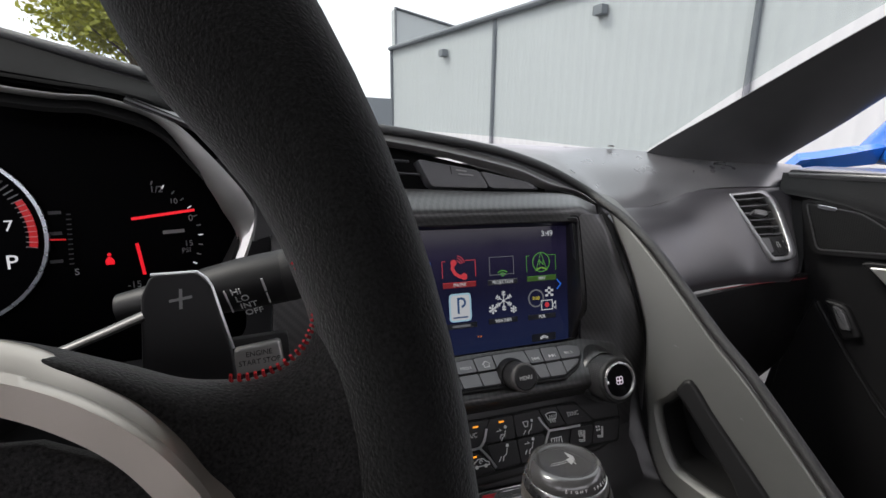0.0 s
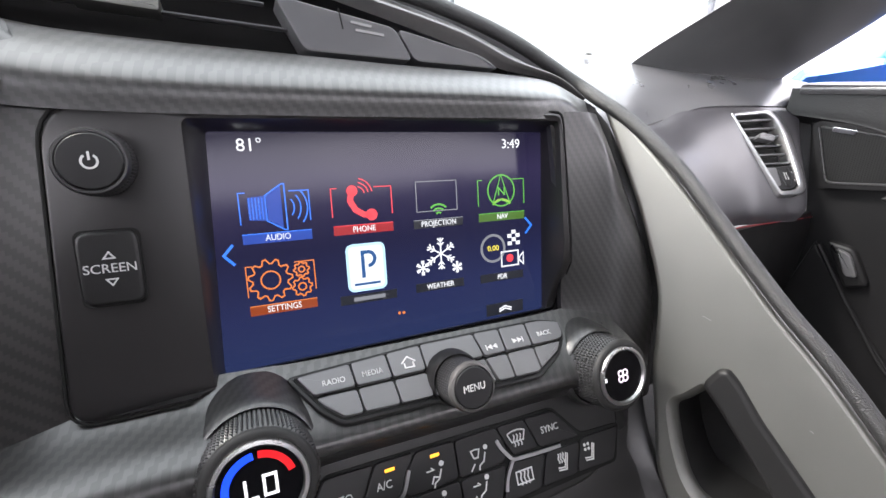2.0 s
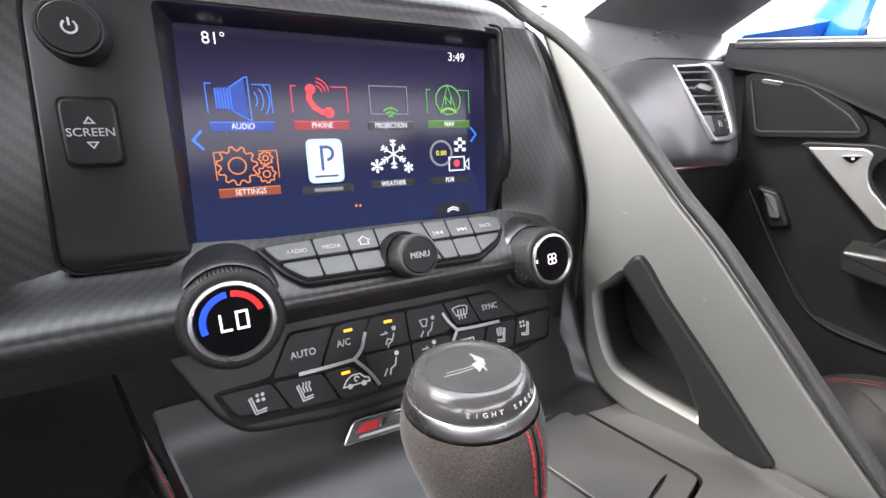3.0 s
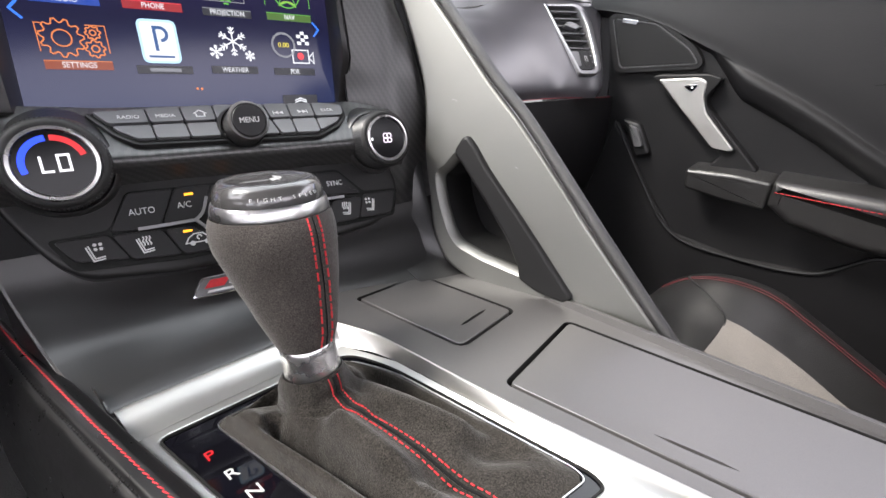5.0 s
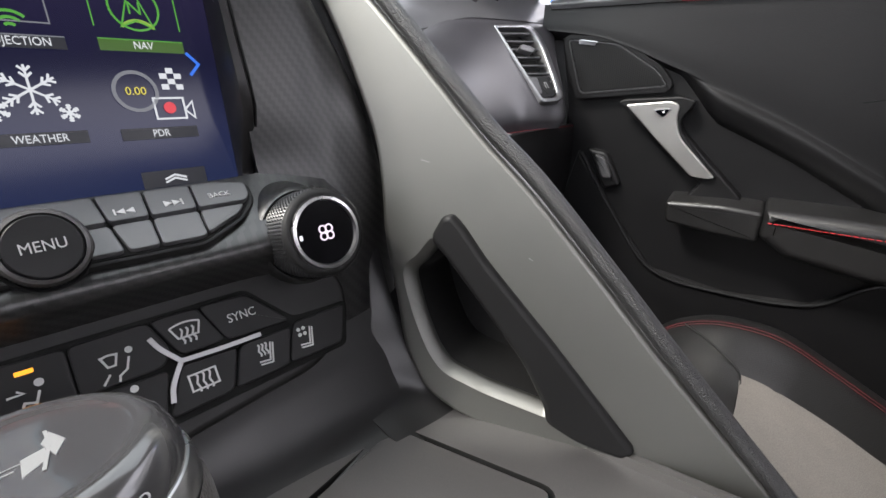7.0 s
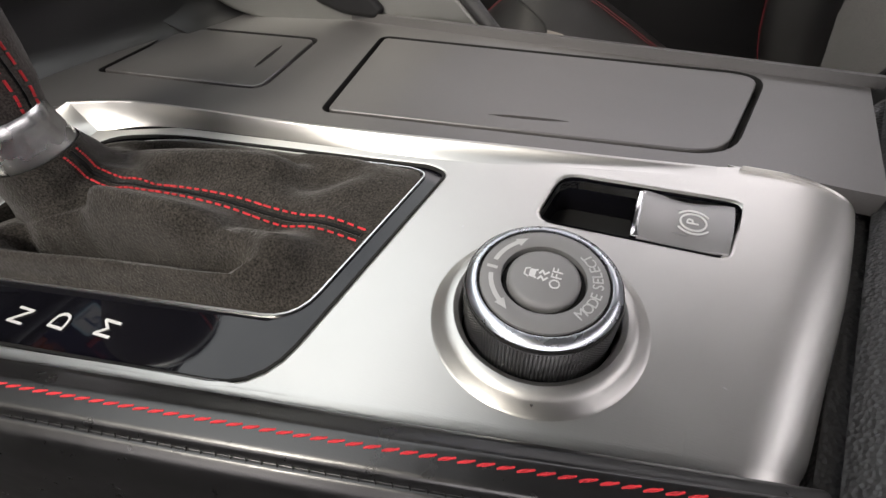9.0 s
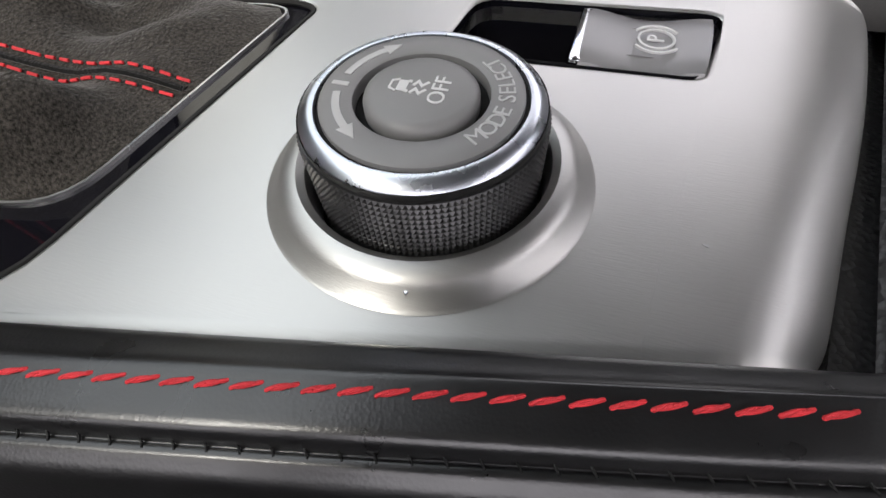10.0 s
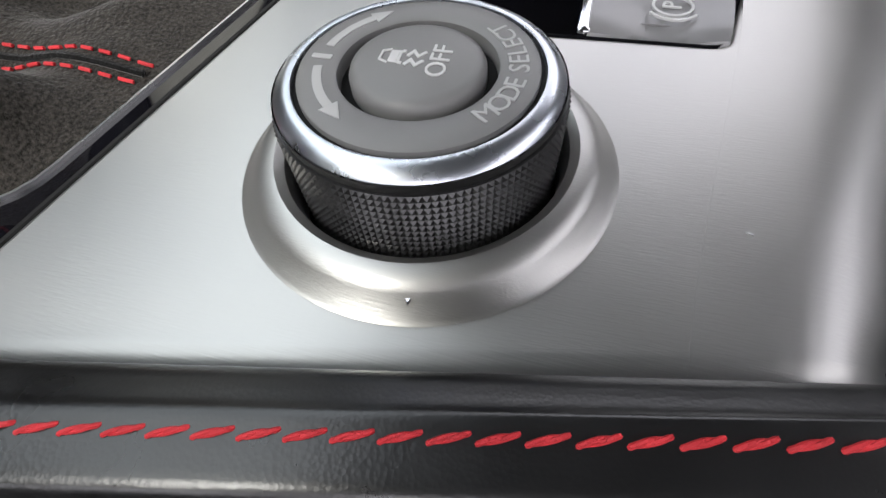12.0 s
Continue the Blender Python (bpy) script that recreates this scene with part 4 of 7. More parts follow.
stroke(b, arc((0, 0), 0.023, 125, 415, 20), 0.007, 0.156, 0.003)
stroke(b, [(0, 0.004), (0, 0.032)], 0.007, 0.156, 0.003)
part("power_mark", b, LEGEND, power_knob, frame_m=knob_f)
# near-black slab drawn as the shaded gap round the button
part("button_gap_shade", slab(rounded(box2(-1.381, -0.226, -1.176, 0.061), 0.035), 0.15, 0.2285, 0.001, 1), DEEP, unit, frame_m=S)
sbtn = part("screen_button", slab(rounded(box2(-1.375, -0.22, -1.182, 0.055), 0.045), 0.15, 0.242, 0.014, 3), PANEL, unit, frame_m=S)
words("legend", "SCREEN", 0.034, (-1.278, -0.083), LEGEND, sbtn, S, w=0.2435)
b = bmesh.new()
stroke(b, [(-1.295, -0.045), (-1.278, -0.022), (-1.261, -0.045)], 0.005, 0.2415, 0.004, True)
stroke(b, [(-1.295, -0.122), (-1.278, -0.145), (-1.261, -0.122)], 0.005, 0.2415, 0.004, True)
part("arrows", b, LEGEND, sbtn, frame_m=S)

W0 = 0.003


def tile(name, u0, v0, u1, v1, mat, text, band_mat=None, edge=True):
    """An icon's open frame and its captioned band."""
    holder = part(name, slab(box2(u0, v0 - 0.045, u1, v0), W0 - 0.001, W0 + 0.001, 0.0005, 1), band_mat or mat, display, frame_m=S)
    b = bmesh.new()
    if edge:
        stroke(b, [(u0 + 0.03, v1), (u0, v1), (u0, v0 + 0.045)], 0.005, W0, 0.002)
        stroke(b, [(u1 - 0.09, v1), (u1, v1), (u1, v0 + 0.045)], 0.005, W0, 0.002)
    stroke(b, [(u0, v0), (u1, v0)], 0.004, W0, 0.003)
    part("outline", b, mat, holder, frame_m=S)
    words("caption", text, 0.03, ((u0 + u1) / 2, v0 - 0.022), S_WHITE, holder, S, w=0.006, wide=0.85)
    return holder


def ink(name, mat, lines=(), fills=(), parent=display, width=0.007, w=W0 + 0.002):
    b = bmesh.new()
    for pts, closed in lines:
        stroke(b, pts, width, w, 0.002, closed)
    for f in fills:
        slab(list(f), w, w + 0.002, 0.0004, 1, bm=b)
    return part(name, b, mat, parent, frame_m=S)


words("temperature", "81°", 0.058, (-0.757, 0.375), S_WHITE, display, S, w=0.006)
words("clock", "3:49", 0.052, (0.622, 0.365), S_WHITE, display, S, w=0.006)
audio = tile("audio_tile", -0.827, -0.022, -0.52, 0.166, S_BLUE, "AUDIO", B_BLUE)
ink("speaker", S_BLUE, [(arc((-0.65, 0.09), r, -38, 38, 8), False) for r in (0.06, 0.09, 0.12)] + [([(-0.715, 0.15), (-0.64, 0.2), (-0.628, 0.2), (-0.628, -0.012), (-0.64, -0.012), (-0.715, 0.035)], True)], (), audio, 0.006)
ink("magnet", B_BLUE, (), [[(-0.79, 0.042), (-0.715, 0.036), (-0.715, 0.15), (-0.79, 0.144)], [(-0.71, 0.038), (-0.645, -0.004), (-0.645, 0.192), (-0.71, 0.148)]], audio)
ink("magnet_lines", S_BLUE, [([(-0.785 + 0.014 * k, 0.044), (-0.785 + 0.014 * k, 0.142)], False) for k in range(5)], (), audio, 0.004, W0 + 0.005)
phone = tile("phone_tile", -0.416, -0.02, -0.11, 0.165, S_RED, "PHONE", B_RED)
ink("handset", S_RED, [([(-0.315, 0.15), (-0.325, 0.1), (-0.3, 0.055), (-0.26, 0.03), (-0.22, 0.025)], False)], [ring((-0.312, 0.15), 0.028, 14), ring((-0.22, 0.027), 0.03, 14)], phone, 0.03)
ink("waves", S_RED, [(arc((-0.29, 0.13), r, 10, 80, 6), False) for r in (0.04, 0.06, 0.08)], (), phone, 0.006)
proj = tile("projection_tile", 0.003, -0.025, 0.295, 0.16, S_GREY, "PROJECTION", S_BAND, edge=False)
ink("outline", S_GREY, [([(0.025, 0.02), (0.262, 0.02), (0.262, 0.178), (0.025, 0.178)], True)], (), proj, 0.005)
ink("waves", S_GREEN, [(arc((0.15, -0.01), r, 45, 135, 8), False) for r in (0.02, 0.042, 0.064)], (), proj, 0.01)
nav = tile("navigation_tile", 0.397, -0.02, 0.703, 0.168, S_GREEN, "NAV", B_GREEN)
ink("compass", S_GREEN, [(ring((0.548, 0.106), 0.088), True), ([(0.548, 0.195), (0.49, 0.03), (0.548, 0.055), (0.605, 0.03)], True)], (), nav, 0.008)
ink("needle_foot", S_LIME, [(arc((0.548, -0.02), 0.075, 40, 140, 8), False)], (), nav, 0.012)
words("north", "N", 0.05, (0.548, 0.1), S_GREEN, nav, S, w=0.008)
sett = tile("settings_tile", -0.83, -0.358, -0.525, -0.17, S_ORANGE, "SETTINGS", B_ORANGE)


def cog(c, r, teeth):
    return [(c[0] + r * (1.0 if (i % 4) < 2 else 0.8) * math.cos(2 * math.pi * i / (teeth * 4)), c[1] + r * (1.0 if (i % 4) < 2 else 0.8) * math.sin(2 * math.pi * i / (teeth * 4))) for i in range(teeth * 4)]


ink("cog_drawing", S_ORANGE, [(cog((-0.727, -0.242), 0.098, 11), True), (ring((-0.727, -0.242), 0.042), True), (cog((-0.585, -0.208), 0.036, 8), True), (ring((-0.585, -0.208), 0.014, 12), True), (cog((-0.588, -0.292), 0.046, 8), True), (ring((-0.588, -0.292), 0.018, 12), True)], (), sett, 0.007)
radio = tile("radio_app_tile", -0.412, -0.375, -0.115, -0.14, S_BAND, "", edge=False)
ink("app_frame", S_PALE, [(rounded(box2(-0.362, -0.352, -0.172, -0.122), 0.03), True)], (), radio, 0.014)
ink("app_ground", S_WHITE, (), [rounded(box2(-0.356, -0.346, -0.178, -0.128), 0.025)], radio, w=W0)
ink("app_emblem", S_NAVY, [([(-0.285, -0.29), (-0.285, -0.16), (-0.25, -0.16)], False), (arc((-0.258, -0.195), 0.036, 90, -90, 10), False)], [box2(-0.335, -0.328, -0.2, -0.316)], radio, 0.018, W0 + 0.003)
ink("caption_bar", S_GREY, (), [box2(-0.345, -0.407, -0.18, -0.387)], radio, w=W0 + 0.003)
weather = tile("weather_tile", -0.005, -0.368, 0.283, -0.2, S_BAND, "WEATHER", edge=False)


def flake(c, r):
    out = []
    for k in range(6):
        a = radians(60 * k + 30)
        d, n2 = Vector((math.cos(a), math.sin(a))), Vector((-math.sin(a), math.cos(a)))
        out.append(([tuple(c), tuple(Vector(c) + d * r)], False))
        for f in (0.5, 0.75):
            q = Vector(c) + d * r * f
            out.append(([tuple(q + (d + n2) * r * 0.2), tuple(q), tuple(q + (d - n2) * r * 0.2)], False))
    return out


ink("snowflake_drawing", S_WHITE, flake((0.15, -0.215), 0.088) + flake((0.04, -0.282), 0.04) + flake((0.245, -0.3), 0.032), (), weather, 0.008)
pdr = tile("recorder_tile", 0.39, -0.372, 0.682, -0.2, S_BAND, "PDR", edge=False)
ink("stopwatch", S_GREY, [(ring((0.48, -0.222), 0.076), True)], (), pdr, 0.014)
words("reading", "0.00", 0.032, (0.48, -0.222), S_YELLOW, pdr, S, w=0.008)
ink("camera_outline", S_WHITE, [([(0.535, -0.335), (0.65, -0.335), (0.65, -0.25), (0.535, -0.25)], True), ([(0.65, -0.3), (0.685, -0.265), (0.685, -0.335)], True)], (), pdr, 0.008)
ink("record_dot", S_RED, (), [ring((0.592, -0.29), 0.024, 16)], pdr)
ink("chequered_flag", S_WHITE, (), [box2(0.58 + 0.028 * i, -0.215 + 0.022 * j, 0.608 + 0.028 * i, -0.193 + 0.022 * j) for i in range(3) for j in range(4) if (i + j) % 2 == 0], pdr)
ink("page_arrow", S_BLUE, [([(-0.87, -0.062), (-0.912, -0.108), (-0.87, -0.155)], False)], (), width=0.012)
ink("page_arrow", S_BLUE, [([(0.706, -0.062), (0.748, -0.108), (0.706, -0.155)], False)], (), width=0.012)
tab = ink("tray_tab", S_BAND, (), [box2(0.42, -0.62, 0.672, -0.55)])
ink("tray_arrow", S_WHITE, [([(0.505, -0.588), (0.545, -0.572), (0.59, -0.588)], False), ([(0.505, -0.602), (0.545, -0.586), (0.59, -0.602)], False)], (), tab, 0.008, W0 + 0.004)
ink("page_dots", S_ORANGE, (), [ring((-0.11, -0.505), 0.008, 8), ring((-0.085, -0.507), 0.008, 8)])

# ---- media key strip under the display ----
strip = thing("media_key_strip", (0.45, 3.05, 0.85), "row of dark grey media keys under the display", "key strip")
EDGE = [(-0.735, 0.112), (-0.137, 0.147), (0.2, 0.147), (0.58, 0.145), (0.7, 0.115), (0.69, 0.04), (0.61, -0.05), (0.44, -0.135), (0.2, -0.13), (-0.56, -0.112), (-0.64, -0.04)]
part("surround", slab(rounded(offset(EDGE, 0.022), 0.03, 3), -0.06, 0.012, 0.01), PANEL, strip, frame_m=R)
part("gap", slab(rounded(offset(EDGE, 0.006), 0.02, 3), 0.0, 0.016, 0.002), DEEP, strip, frame_m=R)


def cut_x(poly, a, c):
    """The part of a convex polygon between two slanted lines, each given by its places at the top and the foot."""
    def clip(p, line, keep_right):
        (t_u, t_v), (f_u, f_v) = line
        side = lambda q: ((q[0] - f_u) * (t_v - f_v) - (q[1] - f_v) * (t_u - f_u)) * (1 if keep_right else -1)
        out = []
        for q, s in zip(p, p[1:] + p[:1]):
            dq, ds = side(q), side(s)
            if dq >= 0:
                out.append(q)
            if dq * ds < 0:
                f = dq / (dq - ds)
                out.append((q[0] + (s[0] - q[0]) * f, q[1] + (s[1] - q[1]) * f))
        return out
    poly = clip(poly, a, True)
    return clip(poly, c, False)


cuts = [((-0.9, 0.2), (-0.9, -0.2)), ((-0.495, 0.2), (-0.465, -0.2)), ((-0.318, 0.2), (-0.3, -0.2)), ((-0.137, 0.2), (-0.145, -0.2)), ((0.155, 0.2), (0.2, -0.2)), ((0.318, 0.2), (0.295, -0.2)), ((0.487, 0.2), (0.455, -0.2)), ((0.9, 0.2), (0.9, -0.2))]
legends = ["RADIO", "MEDIA", "home", "", "back", "next", "BACK"]
spots = [(-0.575, 0.053), (-0.398, 0.055), (-0.218, 0.065), None, (0.245, 0.05), (0.388, 0.055), (0.57, 0.06)]
for k in range(7):
    whole = cut_x(EDGE, cuts[k], cuts[k + 1])
    for half, (lo, hi) in (("upper", (0.008, 0.3)), ("lower", (-0.3, 0.002))):
        side_a, side_b = [(-9, lo), (9, lo)], [(-9, hi), (9, hi)]
        poly = []
        for q, s in zip(whole, whole[1:] + whole[:1]):
            if lo <= q[1] <= hi:
                poly.append(q)
            for lim in (lo, hi):
                if (q[1] - lim) * (s[1] - lim) < 0:
                    f = (lim - q[1]) / (s[1] - q[1])
                    poly.append((q[0] + (s[0] - q[0]) * f, lim))
        if len(poly) < 3:
            continue
        poly = [p for n_, p in enumerate(poly) if all((Vector(p) - Vector(q)).length > 0.012 for q in poly[:n_])]
        c0 = Vector((sum(p[0] for p in poly) / len(poly), sum(p[1] for p in poly) / len(poly)))
        poly.sort(key=lambda p: math.atan2(p[1] - c0.y, p[0] - c0.x))
        key = part("key", slab(rounded(offset(poly, -0.004), 0.016, 3), 0.005, 0.04 if half == "upper" else 0.034, 0.004), GREYKEY, strip, frame_m=R)
        if half == "upper" and spots[k]:
            if legends[k].isupper():
                words("legend", legends[k], 0.027, spots[k], LEGEND, key, R, w=0.042, wide=0.9)
            else:
                b = bmesh.new()
                x, y = spots[k]
                if legends[k] == "home":
                    stroke(b, [(x - 0.035, y), (x, y + 0.03), (x + 0.035, y)], 0.007, 0.04, 0.003)
                    stroke(b, [(x - 0.022, y), (x - 0.022, y - 0.025), (x + 0.022, y - 0.025), (x + 0.022, y)], 0.007, 0.04, 0.003)
                else:
                    d = -1 if legends[k] == "back" else 1
                    for s in (-0.022, 0.008):
                        slab([(x + d * s, y - 0.015), (x + d * (s + 0.028), y), (x + d * s, y + 0.015)], 0.04, 0.043, 0.0005, 1, bm=b)
                    stroke(b, [(x + d * 0.04, y - 0.015), (x + d * 0.04, y + 0.015)], 0.006, 0.04, 0.003)
                part("legend", b, LEGEND, key, frame_m=R)


def axis_frame(at_, az=-7.5, el=18):
    a, e = radians(az), radians(el)
    n = Vector((math.sin(a) * math.cos(e), -math.cos(a) * math.cos(e), math.sin(e)))
    u = n.cross(Vector((0, 0, 1))).normalized() * -1
    return frame_at(at_, u, n.cross(u))


MK = axis_frame((0.399, 2.84, 0.946), -7.5, 22)
menu = thing("menu_knob", (0.42, 3.0, 0.87), "round black knurled menu knob", "knob")
part("drum", knurled(0.114, -0.2, -0.03, 60, 7, 0.004), KNURL, menu, frame_m=MK)
part("shoulder", lathe([(0.112, -0.035), (0.114, -0.02), (0.107, -0.004), (0.097, 0.0), (0.095, -0.01)], 48, caps=(False, False)), SATIN, menu, frame_m=MK)
face = part("face", lathe([(0.095, -0.03), (0.094, -0.004), (0.088, 0.002), (0.001, 0.003)], 48), KEYBLACK, menu, frame_m=MK)
words("legend", "MENU", 0.032, (0, 0), LEGEND, face, MK, w=0.005, wide=0.9)
part("socket", lathe([(0.14, -0.25), (0.134, -0.19), (0.124, -0.165), (0.116, -0.17)], 40, caps=(False, False)), PANEL, menu, frame_m=MK)


def climate_dial(name, at_, r, label):
    f = axis_frame(at_)
    d = thing(name, (at_[0], at_[1] + 0.2, at_[2] - 0.1), label, "dial")
    part("pod", lathe([(r * 1.92, -0.38), (r * 1.78, -0.33), (r * 1.56, -0.25), (r * 1.44, -0.19), (r * 1.36, -0.18), (r * 1.3, -0.2)], 56, caps=(False, False)), CARBON, d, "carbon-weave pod", f)
    part("drum", knurled(r * 1.32, -0.2, -0.012, 76, 7, 0.011), KNURL, d, "black knurled grip", f)
    part("shoulder", lathe([(r * 1.26, -0.03), (r * 1.25, -0.008), (r * 1.2, 0.004), (r * 1.11, 0.01), (r * 1.05, 0.008)], 56, caps=(False, False)), RUBBER, d, frame_m=f)
    part("bright_ring", lathe([(r * 1.06, 0.0), (r * 1.02, 0.018), (r * 0.93, 0.02), (r * 0.89, 0.0)], 56, caps=(False, False)), SATINCHROME, d, "bright metal ring", f)
    part("glass", lathe([(r * 0.91, -0.02), (r * 0.9, 0.004), (0.001, 0.005)], 48), DIALGLASS, d, frame_m=f)
    return d, f


temp, TF = climate_dial("temperature_dial", (-0.495, 2.926, 0.805), 0.168, "lit temperature dial with red and blue arcs")
b = bmesh.new()
stroke(b, arc((0, 0), 0.118, 88, 15, 20), 0.026, 0.006, 0.003)
part("warm_arc", b, LITRED, temp, "glowing red arc", TF)
b = bmesh.new()
stroke(b, arc((0, 0), 0.118, 198, 96, 20), 0.026, 0.006, 0.003)
part("cool_arc", b, LITBLUE, temp, "glowing blue arc", TF)
b = bmesh.new()
for pts, cl in (([(-0.05, 0.036), (-0.05, -0.036), (-0.008, -0.036)], False), ([(0.014, 0.036), (0.014, -0.036), (0.056, -0.036), (0.056, 0.036)], True)):
    stroke(b, pts, 0.01, 0.006, 0.003, cl)
part("reading", b, LITWHITE, temp, "lit letters LO", TF)
fan, FF = climate_dial("fan_dial", (1.276, 2.702, 0.778), 0.15, "black fan-speed dial with a lit fan symbol")
b = bmesh.new()
for k in range(4):
    a = radians(90 * k + 45)
    stroke(b, ring((0.021 * math.cos(a), 0.021 * math.sin(a)), 0.016, 14), 0.006, 0.006, 0.003, True)
part("fan_mark", b, FANLIT, fan, "lit fan symbol", FF)
b = bmesh.new()
stroke(b, [(-0.118, -0.01), (-0.118, 0.01)], 0.012, 0.006, 0.003)
part("pointer", b, LITWHITE, fan, frame_m=FF)

# ---- climate panel ----
clim = thing("climate_panel", (0.28, 2.85, 0.3), "black climate control panel with white symbols", "control panel")
OUT = [(-0.9, -0.01), (-0.64, 0.0), (-0.53, 0.195), (0.70, 0.19), (0.86, 0.012), (1.13, 0.0), (1.06, -0.19), (0.55, -0.2), (-0.3, -0.22), (-0.82, -0.18)]
part("body", slab(rounded([(-1.08, 0.23), (-0.98, 0.02), (-0.89, -0.14), (-0.78, -0.235), (-0.36, -0.285), (0.3, -0.285), (0.9, -0.235), (1.08, -0.15), (1.17, 0.05), (1.1, 0.26), (-1.0, 0.3)], 0.08, 4), -0.3, -0.012, 0.03, 4), PANEL, clim, frame_m=C)
part("gap", slab(rounded(offset(OUT, 0.004), 0.03, 3), -0.02, -0.006, 0.002), DEEP, clim, frame_m=C)
KEY_SHAPES = dict(
    auto=[(-0.65, -0.012), (-0.53, 0.19), (-0.303, 0.188), (-0.407, -0.02)], ac=[(-0.303, 0.188), (-0.104, 0.188), (-0.21, 0.0), (-0.404, -0.017)],
    face=[(-0.104, 0.186), (0.1, 0.182), (0.096, 0.002), (-0.165, 0.0), (-0.195, 0.05)], facedef=[(0.1, 0.182), (0.336, 0.184), (0.385, 0.06), (0.35, 0.002), (0.096, 0.002)],
    feet=[(-0.175, -0.006), (0.096, -0.004), (0.1, -0.19), (-0.11, -0.2)], bilevel=[(0.096, -0.004), (0.36, -0.008), (0.3, -0.19), (0.1, -0.19)],
    defrost=[(0.336, 0.184), (0.506, 0.183), (0.573, 0.02), (0.405, 0.022)], sync=[(0.506, 0.183), (0.699, 0.176), (0.846, 0.004), (0.573, 0.016)],
    rear=[(0.395, -0.008), (0.605, -0.018), (0.542, -0.18), (0.305, -0.185)], seat_heat=[(0.61, -0.016), (0.836, -0.02), (0.778, -0.175), (0.545, -0.178)],
    seat_cool=[(0.846, -0.006), (1.115, -0.008), (1.04, -0.178), (0.778, -0.173)], seat_cool_d=[(-0.884, -0.014), (-0.648, -0.018), (-0.575, -0.17), (-0.81, -0.14)],
    seat_heat_d=[(-0.644, -0.02), (-0.408, -0.034), (-0.332, -0.196), (-0.57, -0.178)], recirc=[(-0.402, -0.036), (-0.25, -0.042), (-0.112, -0.205), (-0.328, -0.2)])


def seat_mark(x, y, d=1):
    """A seat symbol seen from its side: cushion, back and the air under it."""
    return [([(x - 0.038 * d, y - 0.03), (x + 0.006 * d, y - 0.036), (x + 0.026 * d, y + 0.035)], False), ([(x - 0.036 * d, y - 0.042), (x + 0.014 * d, y - 0.048), (x + 0.036 * d, y + 0.03)], False)]


def wavy(x, y, n=3, h=0.045, gap=0.016):
    return [([(x + gap * (k - (n - 1) / 2) + 0.004 * math.sin(j * 1.6), y - h / 2 + h * j / 6) for j in range(7)], False) for k in range(n)]


MARKS = dict(
    face=([([(0.0, 0.04), (-0.03, 0.05), (-0.045, 0.02)], False), ([(0.012, 0.075), (-0.005, 0.035), (-0.03, 0.02), (-0.035, 0.0)], False), ([(-0.065, 0.08), (-0.025, 0.08), (-0.04, 0.092)], False)], [ring((0.016, 0.1), 0.013, 12)]),
    facedef=([(arc((0.2, 0.06), 0.05, 60, 120, 6), False), ([(0.175, 0.11), (0.19, 0.07), (0.212, 0.07), (0.225, 0.11)], False), ([(0.255, 0.085), (0.24, 0.045), (0.215, 0.03), (0.21, 0.01)], False), ([(0.19, 0.045), (0.165, 0.015)], False)], [ring((0.26, 0.108), 0.012, 12)]),
    feet=([([(0.0, -0.055), (-0.012, -0.095), (-0.04, -0.11), (-0.05, -0.14)], False), ([(-0.06, -0.105), (-0.085, -0.14)], False)], [ring((0.006, -0.035), 0.013, 12)]),
    bilevel=([([(0.235, -0.05), (0.222, -0.09), (0.195, -0.105), (0.185, -0.135)], False), ([(0.16, -0.055), (0.2, -0.055), (0.185, -0.043)], False), ([(0.17, -0.1), (0.15, -0.13)], False)], [ring((0.24, -0.03), 0.013, 12)]),
    defrost=([([(0.395, 0.13), (0.415, 0.085), (0.485, 0.085), (0.5, 0.13)], False), (arc((0.448, 0.0), 0.14, 68, 112, 8), False)] + wavy(0.45, 0.09, 3, 0.06, 0.02), []),
    rear=([([(0.405, -0.12), (0.405, -0.06), (0.5, -0.06), (0.5, -0.12)], True)] + wavy(0.452, -0.095, 3, 0.07, 0.022), []),
    seat_heat=(seat_mark(0.7, -0.085) + wavy(0.69, -0.07, 3, 0.05, 0.015), []), seat_heat_d=(seat_mark(-0.5, -0.1, -1) + wavy(-0.49, -0.085, 3, 0.05, 0.015), []),
    seat_cool=(seat_mark(0.885, -0.085), [ring((0.87 + 0.012 * a, -0.06 + 0.012 * c), 0.009, 8) for a in (-1, 1) for c in (-1, 1)]),
    seat_cool_d=(seat_mark(-0.72, -0.1, -1), [ring((-0.705 + 0.012 * a, -0.075 + 0.012 * c), 0.009, 8) for a in (-1, 1) for c in (-1, 1)]),
    recirc=([([(-0.31, -0.14), (-0.29, -0.11), (-0.26, -0.09), (-0.215, -0.09), (-0.19, -0.115), (-0.17, -0.12), (-0.168, -0.14)], True), (arc((-0.235, -0.112), 0.012, 0, 270, 10), False)], [ring((-0.275, -0.143), 0.014, 12), ring((-0.2, -0.143), 0.014, 12)]))
